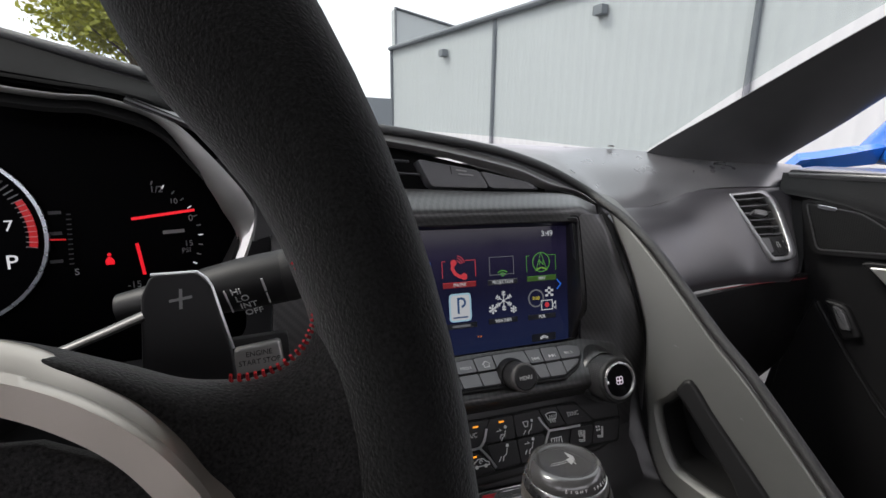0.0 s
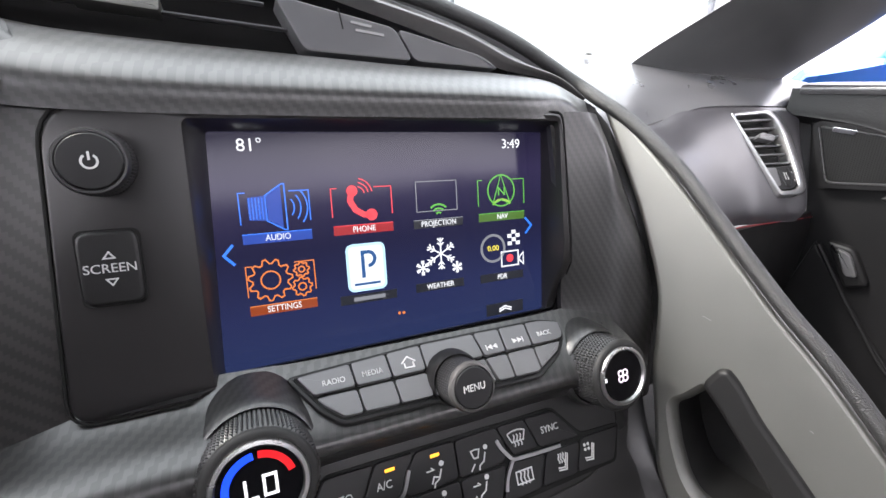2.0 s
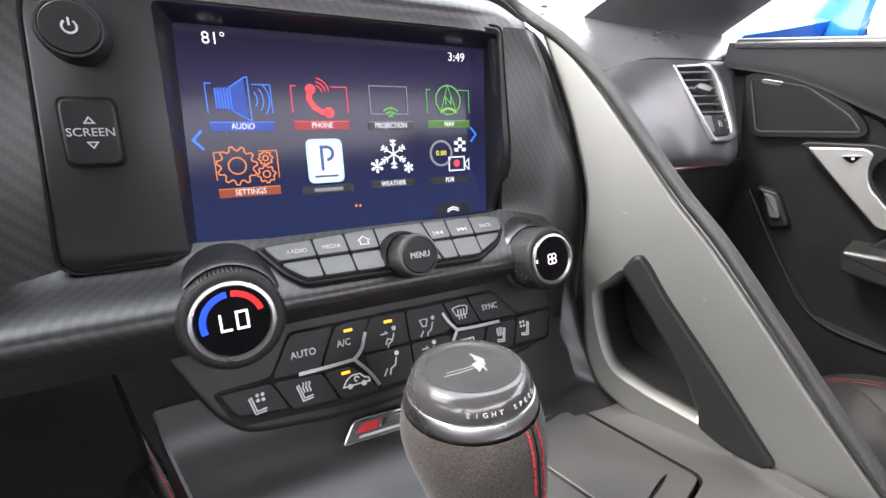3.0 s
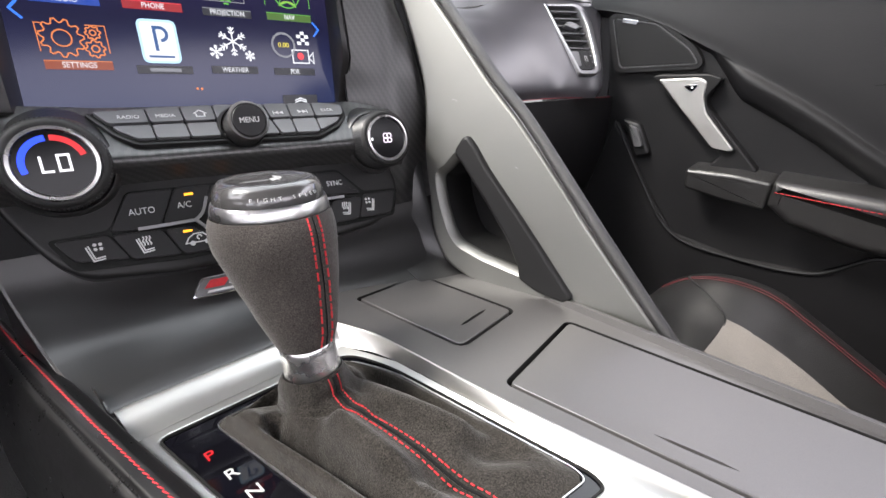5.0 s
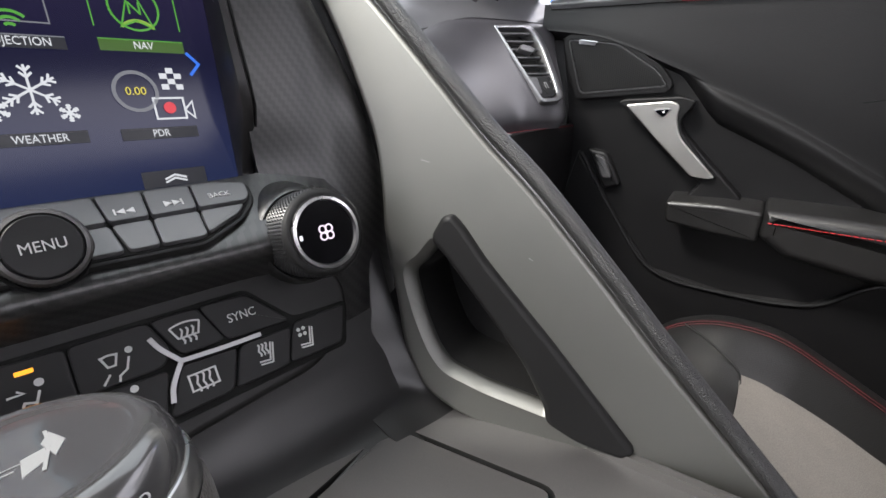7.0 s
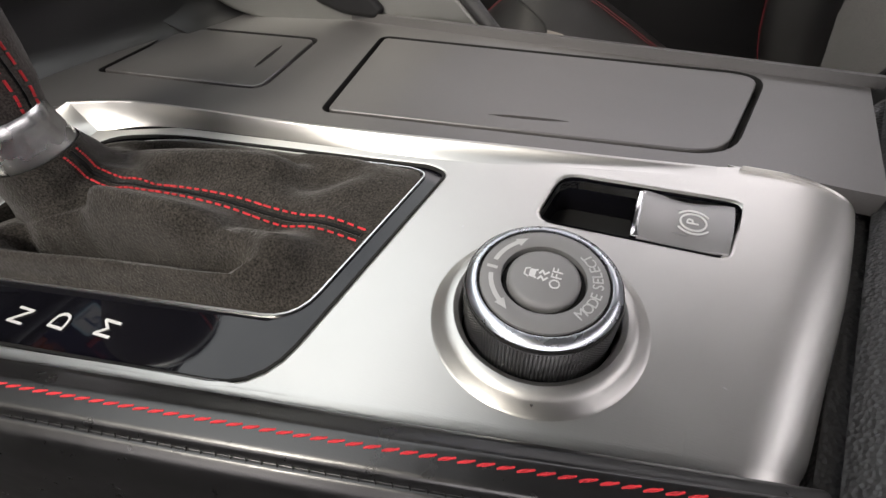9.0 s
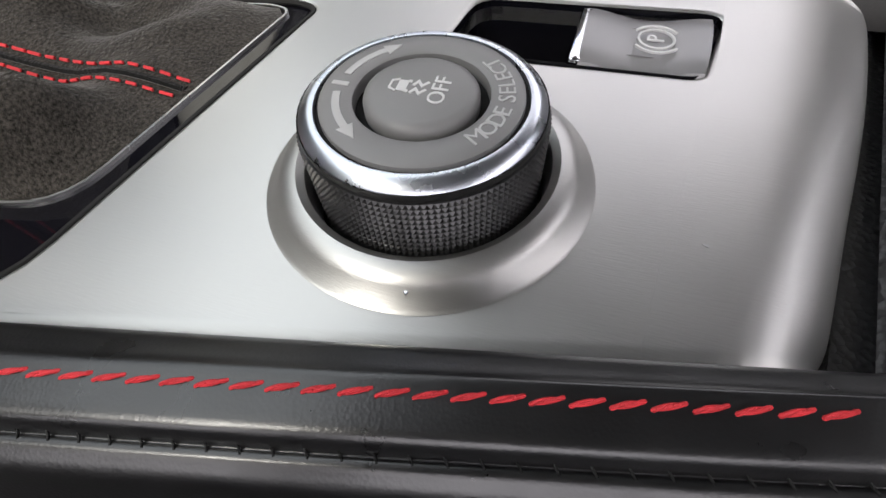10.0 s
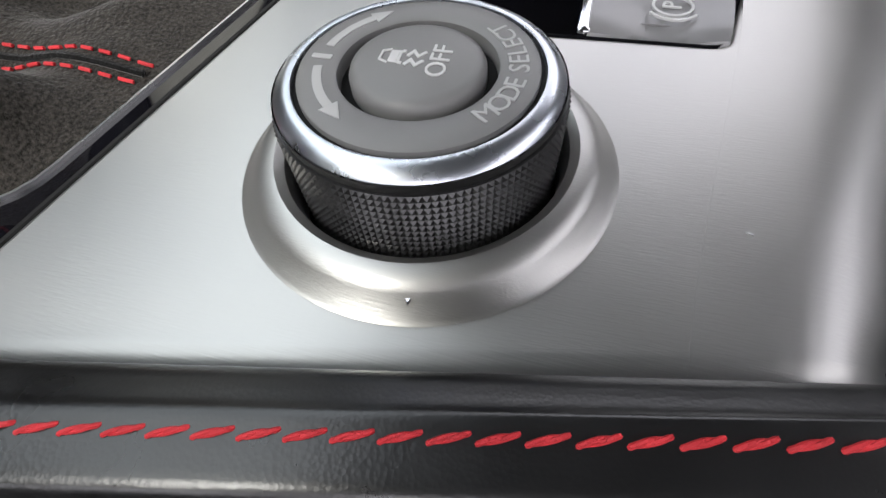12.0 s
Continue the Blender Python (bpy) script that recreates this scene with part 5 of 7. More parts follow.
for nm, poly in KEY_SHAPES.items():
    key = part("key", slab(rounded(offset(poly, -0.0035), 0.024, 3), -0.01, 0.006, 0.004), KEYBLACK, clim, frame_m=C)
    if nm in ("auto", "ac", "sync"):
        words("legend", {"auto": "AUTO", "ac": "A/C", "sync": "SYNC"}[nm], 0.036, {"auto": (-0.478, 0.078), "ac": (-0.27, 0.083), "sync": (0.655, 0.095)}[nm], LEGEND, key, C, w=0.008, wide=0.9)
    if nm in MARKS:
        b = bmesh.new()
        for pts, cl in MARKS[nm][0]:
            stroke(b, pts, 0.007, 0.005, 0.003, cl)
        for f in MARKS[nm][1]:
            slab(list(f), 0.005, 0.008, 0.0005, 1, bm=b)
        part("symbol", b, LEGEND, key, frame_m=C)
    if nm in ("ac", "face", "recirc"):
        u, v = {"ac": (-0.236, 0.143), "face": (-0.01, 0.143), "recirc": (-0.286, -0.068)}[nm]
        part("indicator", slab(box2(u - 0.023, v - 0.007, u + 0.023, v + 0.007), 0.004, 0.009, 0.002), AMBER, key, "glowing amber bar", C)
for s, pts in ((-1, [[(-0.515, -0.016), (-0.4, -0.016), (-0.231, -0.012)], [(-0.148, 0.115), (-0.185, 0.03), (-0.231, -0.012)], [(-0.12, -0.175), (-0.16, -0.1), (-0.231, -0.012)]]),
               (1, [[(0.7, -0.006), (0.55, -0.003), (0.4, 0.005)], [(0.326, 0.12), (0.35, 0.07), (0.4, 0.005)], [(0.335, -0.13), (0.352, -0.07), (0.4, 0.005)]])):
    b = bmesh.new()
    for p in pts:
        stroke(b, [tuple(q[:2]) for q in spline(p, 10)], 0.017, 0.002, 0.012)
    part("chrome_strip", b, DARKCHROME, clim, "three-armed bright metal strip", C)

# ---- lower ramp, badge ----
ramp_ = thing("console_ramp", (0.4, 2.6, -0.2), "satin ramp, painted dark for shade, between the climate panel and the console", "trim")
xs = (-0.6, -0.2, 0.3, 0.8, 1.2, 1.5, 1.75)


def dip(x):
    """How far the foot of the ramp sinks towards the lids."""
    return 0.055 * min(1.0, max(0.0, (x - 0.35) / 0.45))


RAMP_ROWS = [(-0.86, 3.2, 0.13, 0.3, 0.0), (-0.84, 3.12, 0.13, 0.13, 0.0), (-0.81, 3.0, 0.12, 0.0, 0.0), (-0.775, 2.86, 0.1, -0.12, 0.4), (-0.73, 2.64, 0.05, -0.19, 0.8), (-0.69, 2.42, 0.02, -0.225, 1.0), (-0.68, 2.34, 0.0, -0.26, 1.0), (-0.68, 2.3, 0.0, -0.4, 1.0)]
part("skin", sheet([[(x, y - k * (x + 0.95), z - d * dip(x)) for x in (x0 + 0.015, x0 + 0.06) + xs] for x0, y, k, z, d in RAMP_ROWS], 36, 24, 0.06), SHADERAMP, ramp_)
part("left_flank", sheet([[(x0 + 0.015 - dx, y - k * (x0 + 0.965 - dx), z - dz) for x0, y, k, z, d in RAMP_ROWS[:7]] for dx, dz in ((0.0, 0.0), (0.009, 0.008), (0.015, 0.03), (0.016, 0.2), (0.018, 0.9), (0.02, 2.0))], 20, 20, 0.04, seen_from=(-3, 2, 0)), SHADERAMP, ramp_)
part("side_cheek", sheet([[(1.46, 3.0, 0.9), (1.64, 2.98, 0.75), (1.8, 2.95, 0.6)], [(1.42, 2.92, 0.4), (1.6, 2.88, 0.3), (1.74, 2.76, 0.2)], [(1.36, 2.8, 0.05), (1.58, 2.7, 0.0), (1.72, 2.58, -0.05)], [(1.35, 2.62, -0.18), (1.58, 2.55, -0.2), (1.74, 2.45, -0.24)], [(1.35, 2.35, -0.27), (1.58, 2.3, -0.29), (1.8, 2.3, -0.3)]], 14, 20, 0.05), SHADERAMP, ramp_)
part("screw_cap", lathe([(0.014, 0), (0.012, 0.01), (0.001, 0.012)], 12), DEEP, ramp_, frame_m=frame_at((1.655, 2.72, -0.0), (0.8, -0.5, 0), (0, 0.3, 0.9)))
BD = frame_at((0.2, 2.8, 0.0), (0.985, -0.17, -0.02), (0.06, 0.45, 0.89))
badge = thing("model_badge", (0.2, 2.8, -0.03), "bright-rimmed model badge with red and silver bars", "badge")
part("plate", slab(rounded([(-0.29, -0.06), (0.22, -0.06), (0.29, 0.06), (-0.22, 0.06)], 0.03), -0.03, 0.02, 0.008), CHROME, badge, frame_m=BD)
part("field", slab(rounded([(-0.275, -0.05), (0.21, -0.05), (0.275, 0.05), (-0.21, 0.05)], 0.025), 0.0, 0.024, 0.003), GREYKEY, badge, frame_m=BD)
part("red_bar", slab([(-0.21, -0.01), (-0.1, -0.01), (-0.06, 0.036), (-0.17, 0.036)], 0.02, 0.028, 0.002), THREAD, badge, "red bar", BD)
part("silver_bar", slab([(-0.08, -0.008), (0.17, -0.008), (0.2, 0.036), (-0.04, 0.036)], 0.02, 0.028, 0.002), CHROME, badge, frame_m=BD)
part("foot_bar", slab([(-0.2, -0.038), (0.15, -0.038), (0.16, -0.024), (-0.19, -0.024)], 0.02, 0.026, 0.002), LEGEND, badge, frame_m=BD)

# ---- centre console ----
M = frame_at((0, 0, -0.081), (1, 0, -0.0067), (0, 1, -0.08))
L = frame_at((0, 0, -0.0006), (1, 0, -0.0917), (0, 1, -0.0544))


def mp(pts):
    return [(x, y * 1.0032) for x, y in pts]


def lp(pts):
    return [(x * 1.0042, y * 1.0015) for x, y in pts]


def mz(x, y):
    return -0.081 - 0.0067 * x - 0.08 * y


def lz(x, y):
    return -0.0006 - 0.0917 * x - 0.0544 * y


console = thing("centre_console", (0.9, 0.8, -0.5), "charcoal centre console with satin metal trim and two lids", "console")
LID1 = lp([(0.818, 2.434), (0.925, 1.572), (1.545, 1.67), (1.442, 2.495)])
LID2 = lp([(0.85, 1.19), (1.065, -0.345), (1.86, -0.535), (1.7, 1.345)])
LID1R, LID2R = rounded(LID1, [0.03, 0.07, 0.06, 0.03], 4), rounded(LID2, [0.04, 0.16, 0.16, 0.05], 6)
EDGE_R = [(0.44, 2.3), (0.5, 2.235), (0.575, 2.06), (0.62, 1.875), (0.66, 1.578), (0.705, 1.144), (0.775, 0.744), (0.835, 0.377), (0.915, -0.065), (0.965, -0.4), (0.975, -0.6)]
top_outline = lp([(x + 0.012, y + 0.004) for x, y in EDGE_R] + [(0.98, -0.72), (0.98, -0.8), (1.87, -0.95), (1.885, -0.6), (1.9, 0.8), (1.9, 1.6), (1.84, 2.3), (1.8, 2.6), (0.44, 2.6)])
part("top_panel", plate(top_outline, [offset(LID1R, 0.017), offset(LID2R, 0.017)], -0.08, 0.0), SATIN, console, frame_m=L)
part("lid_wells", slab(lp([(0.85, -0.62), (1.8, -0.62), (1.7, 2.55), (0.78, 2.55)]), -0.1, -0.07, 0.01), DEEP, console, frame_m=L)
# near-black lining on the inner walls of the lid gaps
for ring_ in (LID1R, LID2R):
    part("gap_lining", loft([[(x, y, w) for x, y in offset(ring_, d)] for d, w in ((0.0172, -0.0015), (0.0145, -0.003), (0.014, -0.068))]), DEEP, console, "black lining of the gap round a lid", L)
side_y = (2.3, 1.5, 0.8, 0.0, -1.0)
part("right_side", sheet([[(1.875 + dx, y, lz(1.88, y) + dz) for y in side_y] for dx, dz in ((0.0, -0.001), (0.035, -0.008), (0.06, -0.03), (0.075, -0.08), (0.08, -0.2), (0.085, -0.5), (0.09, -1.2), (0.1, -2.4))], 16, 30, 0.05), SATIN, console)
part("left_side", sheet([[(-0.78, 2.7, -0.75), (-0.6, 1.2, -0.45), (-0.38, -0.3, -0.25), (-0.36, -1.2, -0.2)], [(-0.9, 2.7, -2.6), (-0.75, 1.2, -2.6), (-0.55, -0.3, -2.6), (-0.5, -1.2, -2.6)]], 12, 6, 0.05), SATIN, console)
for nm, poly, slot in (("front_lid", LID1R, [(1.1, 1.745), (1.4, 1.795)]), ("cup_holder_lid", LID2R, [(1.053, 0.548), (1.108, 0.222)])):
    lid = thing(nm, (1.2, 2.05 if nm == "front_lid" else 0.4, -0.2), "flat satin charcoal console lid with a finger slot" if nm == "front_lid" else "long satin charcoal lid over the cup holders", "lid")
    a, c = [Vector(q) for q in lp(slot)]
    d = (c - a).normalized()
    n2 = Vector((-d.y, d.x)) * 0.012
    hole = [tuple(a), *[tuple(a.lerp(c, t) - n2 * s) for t, s in ((0.2, 0.8), (0.5, 1), (0.8, 0.8))], tuple(c), *[tuple(a.lerp(c, t) + n2 * s) for t, s in ((0.8, 0.8), (0.5, 1), (0.2, 0.8))]]
    poly = offset(poly, -0.011)
    b = plate(offset(poly, -0.006), [hole], -0.06, -0.0005)
    loops = [[(x, y, -0.0005 - 0.006 * (1 - math.cos(q))) for x, y in offset(poly, -0.006 + 0.006 * math.sin(q))] for q in (0, 0.5, 1.0, 1.57)]
    loops.append([(x, y, -0.06) for x, y in poly])
    loft(loops, (False, False), bm=b)
    part("panel", b, SATIN, lid, frame_m=L)
    part("slot_floor", slab(hole, -0.03, -0.02, 0.001), DEEP, lid, frame_m=L)

# metal trim: a sloped plate with a raised flange towards the lids, open for the boot plate, the dial and the brake switch
trim = thing("metal_console_trim", (0.2, 0.6, -0.25), "satin nickel console trim round the gear lever and dial", "trim")
D0 = (0.174, 0.124)
PLATE_IN = mp([(-0.507, 2.059), (-0.256, 0.701), (0.652, 0.563), (0.679, 0.633), (0.552, 1.77), (0.454, 2.045)])
plate_in = rounded(PLATE_IN, [0.05, 0.14, 0.07, 0.05, 0.15, 0.12], 5)
REC = mp([(0.527, 0.215), (0.537, -0.325), (0.785, -0.38), (0.765, 0.178)])
rec_in = rounded(REC, [0.06, 0.03, 0.05, 0.06], 4)
dial_hole = [(D0[0] + 0.26 * math.cos(2 * math.pi * i / 48), D0[1] * 1.0032 + 0.26 * math.sin(2 * math.pi * i / 48)) for i in range(48)]
inner_r = [(0.475, 2.114), (0.6, 1.769), (0.716, 0.642), (0.804, 0.201), (0.9, -0.3)]
left_line = [(-0.143 - 0.203 * y, y) for y in (-0.242, 0.2, 0.9, 1.6, 2.11)]
left_in = [(x + 0.03, y) for x, y in left_line]
outline = mp([(0.95, -0.43), (0.972, -0.36), (0.957, -0.3)] + inner_r[::-1] + [(0.3, 2.12)] + left_in[::-1] + [(-0.04, -0.3)])
part("plate", plate(outline, [offset(plate_in, 0.012), offset(rec_in, 0.016), dial_hole], -0.05, 0.0), METAL, trim, frame_m=M)
fl_in = spline([(x, y, mz(x, y)) for x, y in inner_r], 30)
fl_out = spline([(x, y, max(lz(x, y) + 0.01 * min(1, (y + 0.3) / 0.5), mz(x, y) + 0.001 + 0.002 * min(1, (y + 0.3) / 0.5))) for x, y in ((0.5, 2.235), (0.575, 2.06), (0.62, 1.875), (0.705, 1.144), (0.835, 0.377), (0.905, -0.02), (0.95, -0.3))], 30)
def cove(k, lift):
    fade_ = np.clip((fl_in[:, 1:2] + 0.25) / 0.4, 0, 1)
    return fl_in * (1 - k) + fl_out * k + np.array([0, 0, lift]) * fade_


part("right_flange", sheet([fl_in, cove(0.25, -0.005), cove(0.5, -0.007), cove(0.75, -0.004), cove(0.92, 0.001), fl_out, fl_out + np.array([0.012, 0.004, -0.004]), fl_out + np.array([0.02, 0.006, -0.03])], 40, 24, 0.02), METAL, trim)
ff = [[(-0.571, 2.11), (-0.2, 2.12), (0.15, 2.12), (0.33, 2.12), (0.475, 2.114)], [(-0.59, 2.24), (-0.2, 2.235), (0.15, 2.225), (0.35, 2.205), (0.49, 2.17)], [(-0.605, 2.356), (-0.2, 2.345), (0.16, 2.325), (0.38, 2.29), (0.5, 2.235)]]
fz = [[0, 0, 0, 0, 0], [0.006, 0.006, 0.008, 0.016, 0.03], [0.03, 0.035, 0.045, 0.07, 0.101]]
rows = [[(x, y, mz(x, y) + dz) for (x, y), dz in zip(line, lift)] for line, lift in zip(ff, fz)]
part("front_flange", sheet(rows + [[(x, y + 0.02, z - 0.01) for x, y, z in rows[2]], [(x, y + 0.03, z - 0.06) for x, y, z in rows[2]]], 24, 20, 0.02), METAL, trim)
rear = [(0.978, -0.435), (0.965, -0.468), (0.93, -0.488), (0.6, -0.453), (0.25, -0.39), (0.05, -0.354)]
LIP = ((0.034, 0.0003), (0.026, -0.0003), (0.012, -0.004), (0.0, -0.0115), (-0.008, -0.022), (-0.012, -0.036), (-0.013, -0.07))


def roll_row(back, drop):
    """A line across the rear roll, with the rounded lip at its left end."""
    row = [(x, y - back(x), mz(x, y - back(x)) - drop) for x, y in rear]
    y = -0.338 - back(-0.05)
    x = -0.143 - 0.203 * y
    lip = [(x + dx, y, mz(x, y) - drop + dz) for dx, dz in LIP]
    return np.vstack([spline(row + lip[:1], 36), spline(lip, 19)[1:]])


part("rear_roll", sheet([roll_row(lambda x: -d, -0.0004) for d in (0.1, 0.065, 0.04, 0.022, 0.009)] +
                        [roll_row(lambda x: (0.165 + 0.1 * x) * math.sin(q), 0.11 * (1 - math.cos(q))) for q in (0.02, 0.07, 0.15, 0.3, 0.5, 0.75, 1.0, 1.25, 1.5)] +
                        [roll_row(lambda x: 0.167 + 0.1 * x, d) for d in (0.133, 0.233, 0.43)], nv=64, thick=0.015, smooth=False), METAL, trim)
for ring_, d in ((plate_in, 0.012), (rec_in, 0.016)):
    part("opening_rim", loft([[(x, y, -d * (1 - math.sin(q))) for x, y in offset(ring_, d * (1 - math.cos(q)))] for q in (0.0, 0.4, 0.8, 1.2, 1.5708)] [::-1] + [[(x, y, -0.05) for x, y in ring_]]), METAL, trim, frame_m=M)
part("left_lip", sheet([[(x + dx, y, mz(x, y) + dz) for x, y in left_line] for dx, dz in LIP], 12, 30, 0.008), METAL, trim)
# black bead paints the shade between the metal edge and the pad
part("edge_gap_shade", tube([(x - 0.019, y, mz(x, y) - 0.012) for x, y in left_line], 0.0115, 8), DEEP, trim, "black bead painting shade along the metal edge")
DM = frame_at((D0[0], D0[1], mz(*D0)), (1, 0, -0.0067), (0, 1, -0.08)) @ Matrix.Diagonal((0.985, 0.985, 1, 1))
part("dial_collar", lathe([(0.272, -0.006), (0.285, 0.001), (0.278, 0.004), (0.256, 0.03), (0.24, 0.042), (0.222, 0.044), (0.209, 0.036), (0.203, 0.01), (0.203, -0.08)], 72, caps=(False, False)), METAL, trim, "raised metal collar round the dial", DM)
part("nick", slab([(-0.266, 0.006), (-0.25, -0.004), (-0.256, 0.012)], 0.0, 0.026, 0.001, 1), CHROME, trim, "bright nick in the metal", DM @ Matrix.Rotation(radians(12), 4, "Z"))

# shift indicator plate with lit letter P
ind = thing("shift_indicator", (-0.3, 1.6, -0.4), "gloss black shift indicator plate, P lit red", "indicator")
BOOT = mp([(-0.292, 1.996), (-0.05, 0.737), (0.637, 0.638), (0.653, 0.699), (0.54, 1.729), (0.409, 2.007)])
boot_in = rounded(BOOT, [0.06, 0.1, 0.05, 0.05, 0.14, 0.1], 5)
part("plate", plate(offset(plate_in, -0.004), [boot_in], -0.06, -0.012), GLOSS, ind, frame_m=M)
for ch, (x, y), mat in (("P", (-0.371, 1.813), LITRED), ("R", (-0.341, 1.655), LEGEND), ("N", (-0.309, 1.507), LEGEND), ("D", (-0.282, 1.372), LEGEND), ("M", (-0.254, 1.219), LEGEND)):
    words("letter", ch, 0.06, (x, y * 1.0032), mat, ind, M, w=-0.009, turn=4)
part("boot_frame", plate(offset(boot_in, 0.0035), [offset(boot_in, -0.002)], -0.02, -0.005), SATINCHROME, ind, "thin bright frame", M)

# black bead laid over the joint, painting the shade of the plate's gap
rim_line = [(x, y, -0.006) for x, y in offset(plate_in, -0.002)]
part("plate_gap_shade", tube(rim_line + rim_line[:2], 0.0075, 6), DEEP, ind, "black bead painting the gap's shade round the plate", M)

# gear lever
lever = thing("gear_lever", (0.15, 1.6, -0.3), "automatic gear lever in charcoal suede with red stitching", "gear lever")
base_loop = [Vector((x, y, -0.012)) for x, y in boot_in]
bl = [M @ p for p in base_loop]
bl = [CAR.inverted() @ p for p in bl]
COL, AX = Vector((0.1, 1.765, 0.03)), Vector((-0.02, 0.2, 0.98)).normalized()
e1 = Vector((1, 0, 0)) - AX * AX.x
e1.normalize()
e2 = AX.cross(e1)


def around(c, r, n, turn=0.0, sx=1.0, tilt=None):
    f1, f2 = (e1, e2) if tilt is None else tilt
    return [c + f1 * math.cos(2 * math.pi * i / n + turn) * r * sx + f2 * math.sin(2 * math.pi * i / n + turn) * r for i in range(n)]


N = 144
# ridges and valleys of the cloth: height, width, and the line that each follows
FOLDS = [(-0.035, 0.05, (0.42, 1.75), (0.52, 1.15)), (0.02, 0.05, (0.25, 1.6), (0.4, 1.1)), (-0.025, 0.05, (0.4, 1.0), (0.55, 0.8)), (-0.06, 0.05, (0.2, 1.4), (0.24, 0.8)), (0.06, 0.06, (0.05, 1.45), (0.1, 0.85)), (-0.07, 0.045, (-0.12, 1.7), (0.0, 0.95)),
         (0.05, 0.04, (-0.2, 1.85), (-0.02, 0.85)), (-0.06, 0.04, (0.0, 1.9), (-0.2, 1.98)), (0.01, 0.05, (0.25, 1.85), (0.42, 1.75)), (-0.05, 0.035, (0.32, 1.75), (0.5, 1.3)),
         (0.0, 0.03, (0.42, 1.5), (0.6, 0.75)), (-0.03, 0.03, (0.05, 1.1), (0.4, 0.78)), (0.025, 0.025, (0.0, 0.9), (0.3, 0.76))]


def gap_to(p, l0, l1):
    """Distance in plan from a place to a line from l0 to l1."""
    a, c, q = Vector(l0), Vector(l1), Vector((p.x, p.y))
    s = min(1.0, max(0.0, (q - a).dot(c - a) / (c - a).length_squared))
    return (q - a.lerp(c, s)).length


rim_pts = []
for i in range(N):
    a = -math.pi + 2 * math.pi * i / N
    best = None
    for p, q in zip(bl, bl[1:] + bl[:1]):
        d = Vector((math.cos(a), math.sin(a)))
        p2, q2 = Vector(((p - COL).dot(e1), (p - COL).dot(e2))), Vector(((q - COL).dot(e1), (q - COL).dot(e2)))
        s = q2 - p2
        den = d.x * -s.y + d.y * s.x
        if abs(den) > 1e-9:
            t_ = (p2.x * -s.y + p2.y * s.x) / den
            u_ = (d.x * p2.y - d.y * p2.x) / den
            if t_ > 0 and -0.001 <= u_ <= 1.001:
                best = p.lerp(q, min(1, max(0, u_)))
    rim_pts.append(best or bl[0])
top_ring = [COL + e1 * math.cos(-math.pi + 2 * math.pi * i / N) * 0.134 + e2 * math.sin(-math.pi + 2 * math.pi * i / N) * 0.132 - AX * 0.02 for i in range(N)]
loops = []
for s in np.linspace(1, 0, 40):
    t = 1 - s
    spread = 0.02 * t + 0.98 * max(0.0, (t - 0.22) / 0.78) ** 1.25
    drop = min(1.0, 0.62 * min(1, t / 0.34) + 0.38 * t)
    loop = []
    for i in range(N):
        a = -math.pi + 2 * math.pi * i / N
        top, foot = top_ring[i], rim_pts[i]
        reach = (foot - top).length
        p = Vector((top.x + (foot.x - top.x) * spread, top.y + (foot.y - top.y) * spread, top.z + (foot.z - top.z) * drop))
        bulge = (0.07 - 0.05 * max(0.0, math.cos(a + 0.5))) * min(1.0, reach) * math.sin(math.pi * max(0.0, (t - 0.3) / 0.7)) + 0.03 * math.sin(math.pi * t) ** 2
        hem = 0.05 * math.exp(-((t - 0.9) / 0.055) ** 2) - 0.03 * math.exp(-((t - 0.78) / 0.06) ** 2)
        hem *= 0.4 + 0.6 * math.cos((a + 2.6) / 2) ** 2
        fold = (0.03 * math.sin(3 * a + 6 * t + 0.6) + (0.012 * math.sin(13 * a + 11 * t + 1.5 * math.sin(5 * t)) + 0.005 * math.sin(29 * a - 16 * t)) * max(0.0, (t - 0.4) / 0.6)) * math.sin(math.pi * min(1, t * 1.1)) ** 1.1
        calm = 1 - 0.8 * math.exp(-(gap_to(p, (0.14, 1.6), (0.29, 0.69)) / 0.11) ** 2)
        fold *= 0.4 + 0.6 * calm
        hem *= 0.35 + 0.65 * calm
        hem += calm * math.sin(math.pi / 2 * min(1.0, (1 - t) / 0.3)) * min(1.0, max(0.0, (t - 0.2) / 0.2)) * 1.95 * sum(h * math.exp(-(gap_to(p, l0, l1) / w) ** 2) for h, w, l0, l1 in FOLDS)
        out_v = Vector((foot.x - COL.x, foot.y - COL.y, 0)).normalized()
        loop.append(p + Vector((0, 0, bulge + fold * 0.8 + hem)) + out_v * (fold * 0.5 + 0.03 * math.sin(math.pi * min(1, t * 2.2)) * (1 if t < 0.45 else 0)))
    loops.append(loop)
part("boot", loft(loops), BOOTSUEDE, lever, "wrinkled charcoal suede boot", sharp=80)
boot_loops = loops
part("collar", loft([around(COL + AX * w, r, 40) for w, r in ((-0.045, 0.118), (-0.035, 0.126), (-0.022, 0.128), (0.02, 0.125), (0.07, 0.122), (0.098, 0.123), (0.112, 0.116))]), SATINCHROME, lever, "satin metal collar")
GA = (Vector((0.163, 2.084, 0.714)) - COL).normalized()
HEAD = Vector((0.145, 2.104, 0.714))
LEAN = Vector((-0.66, 0.75, 0))
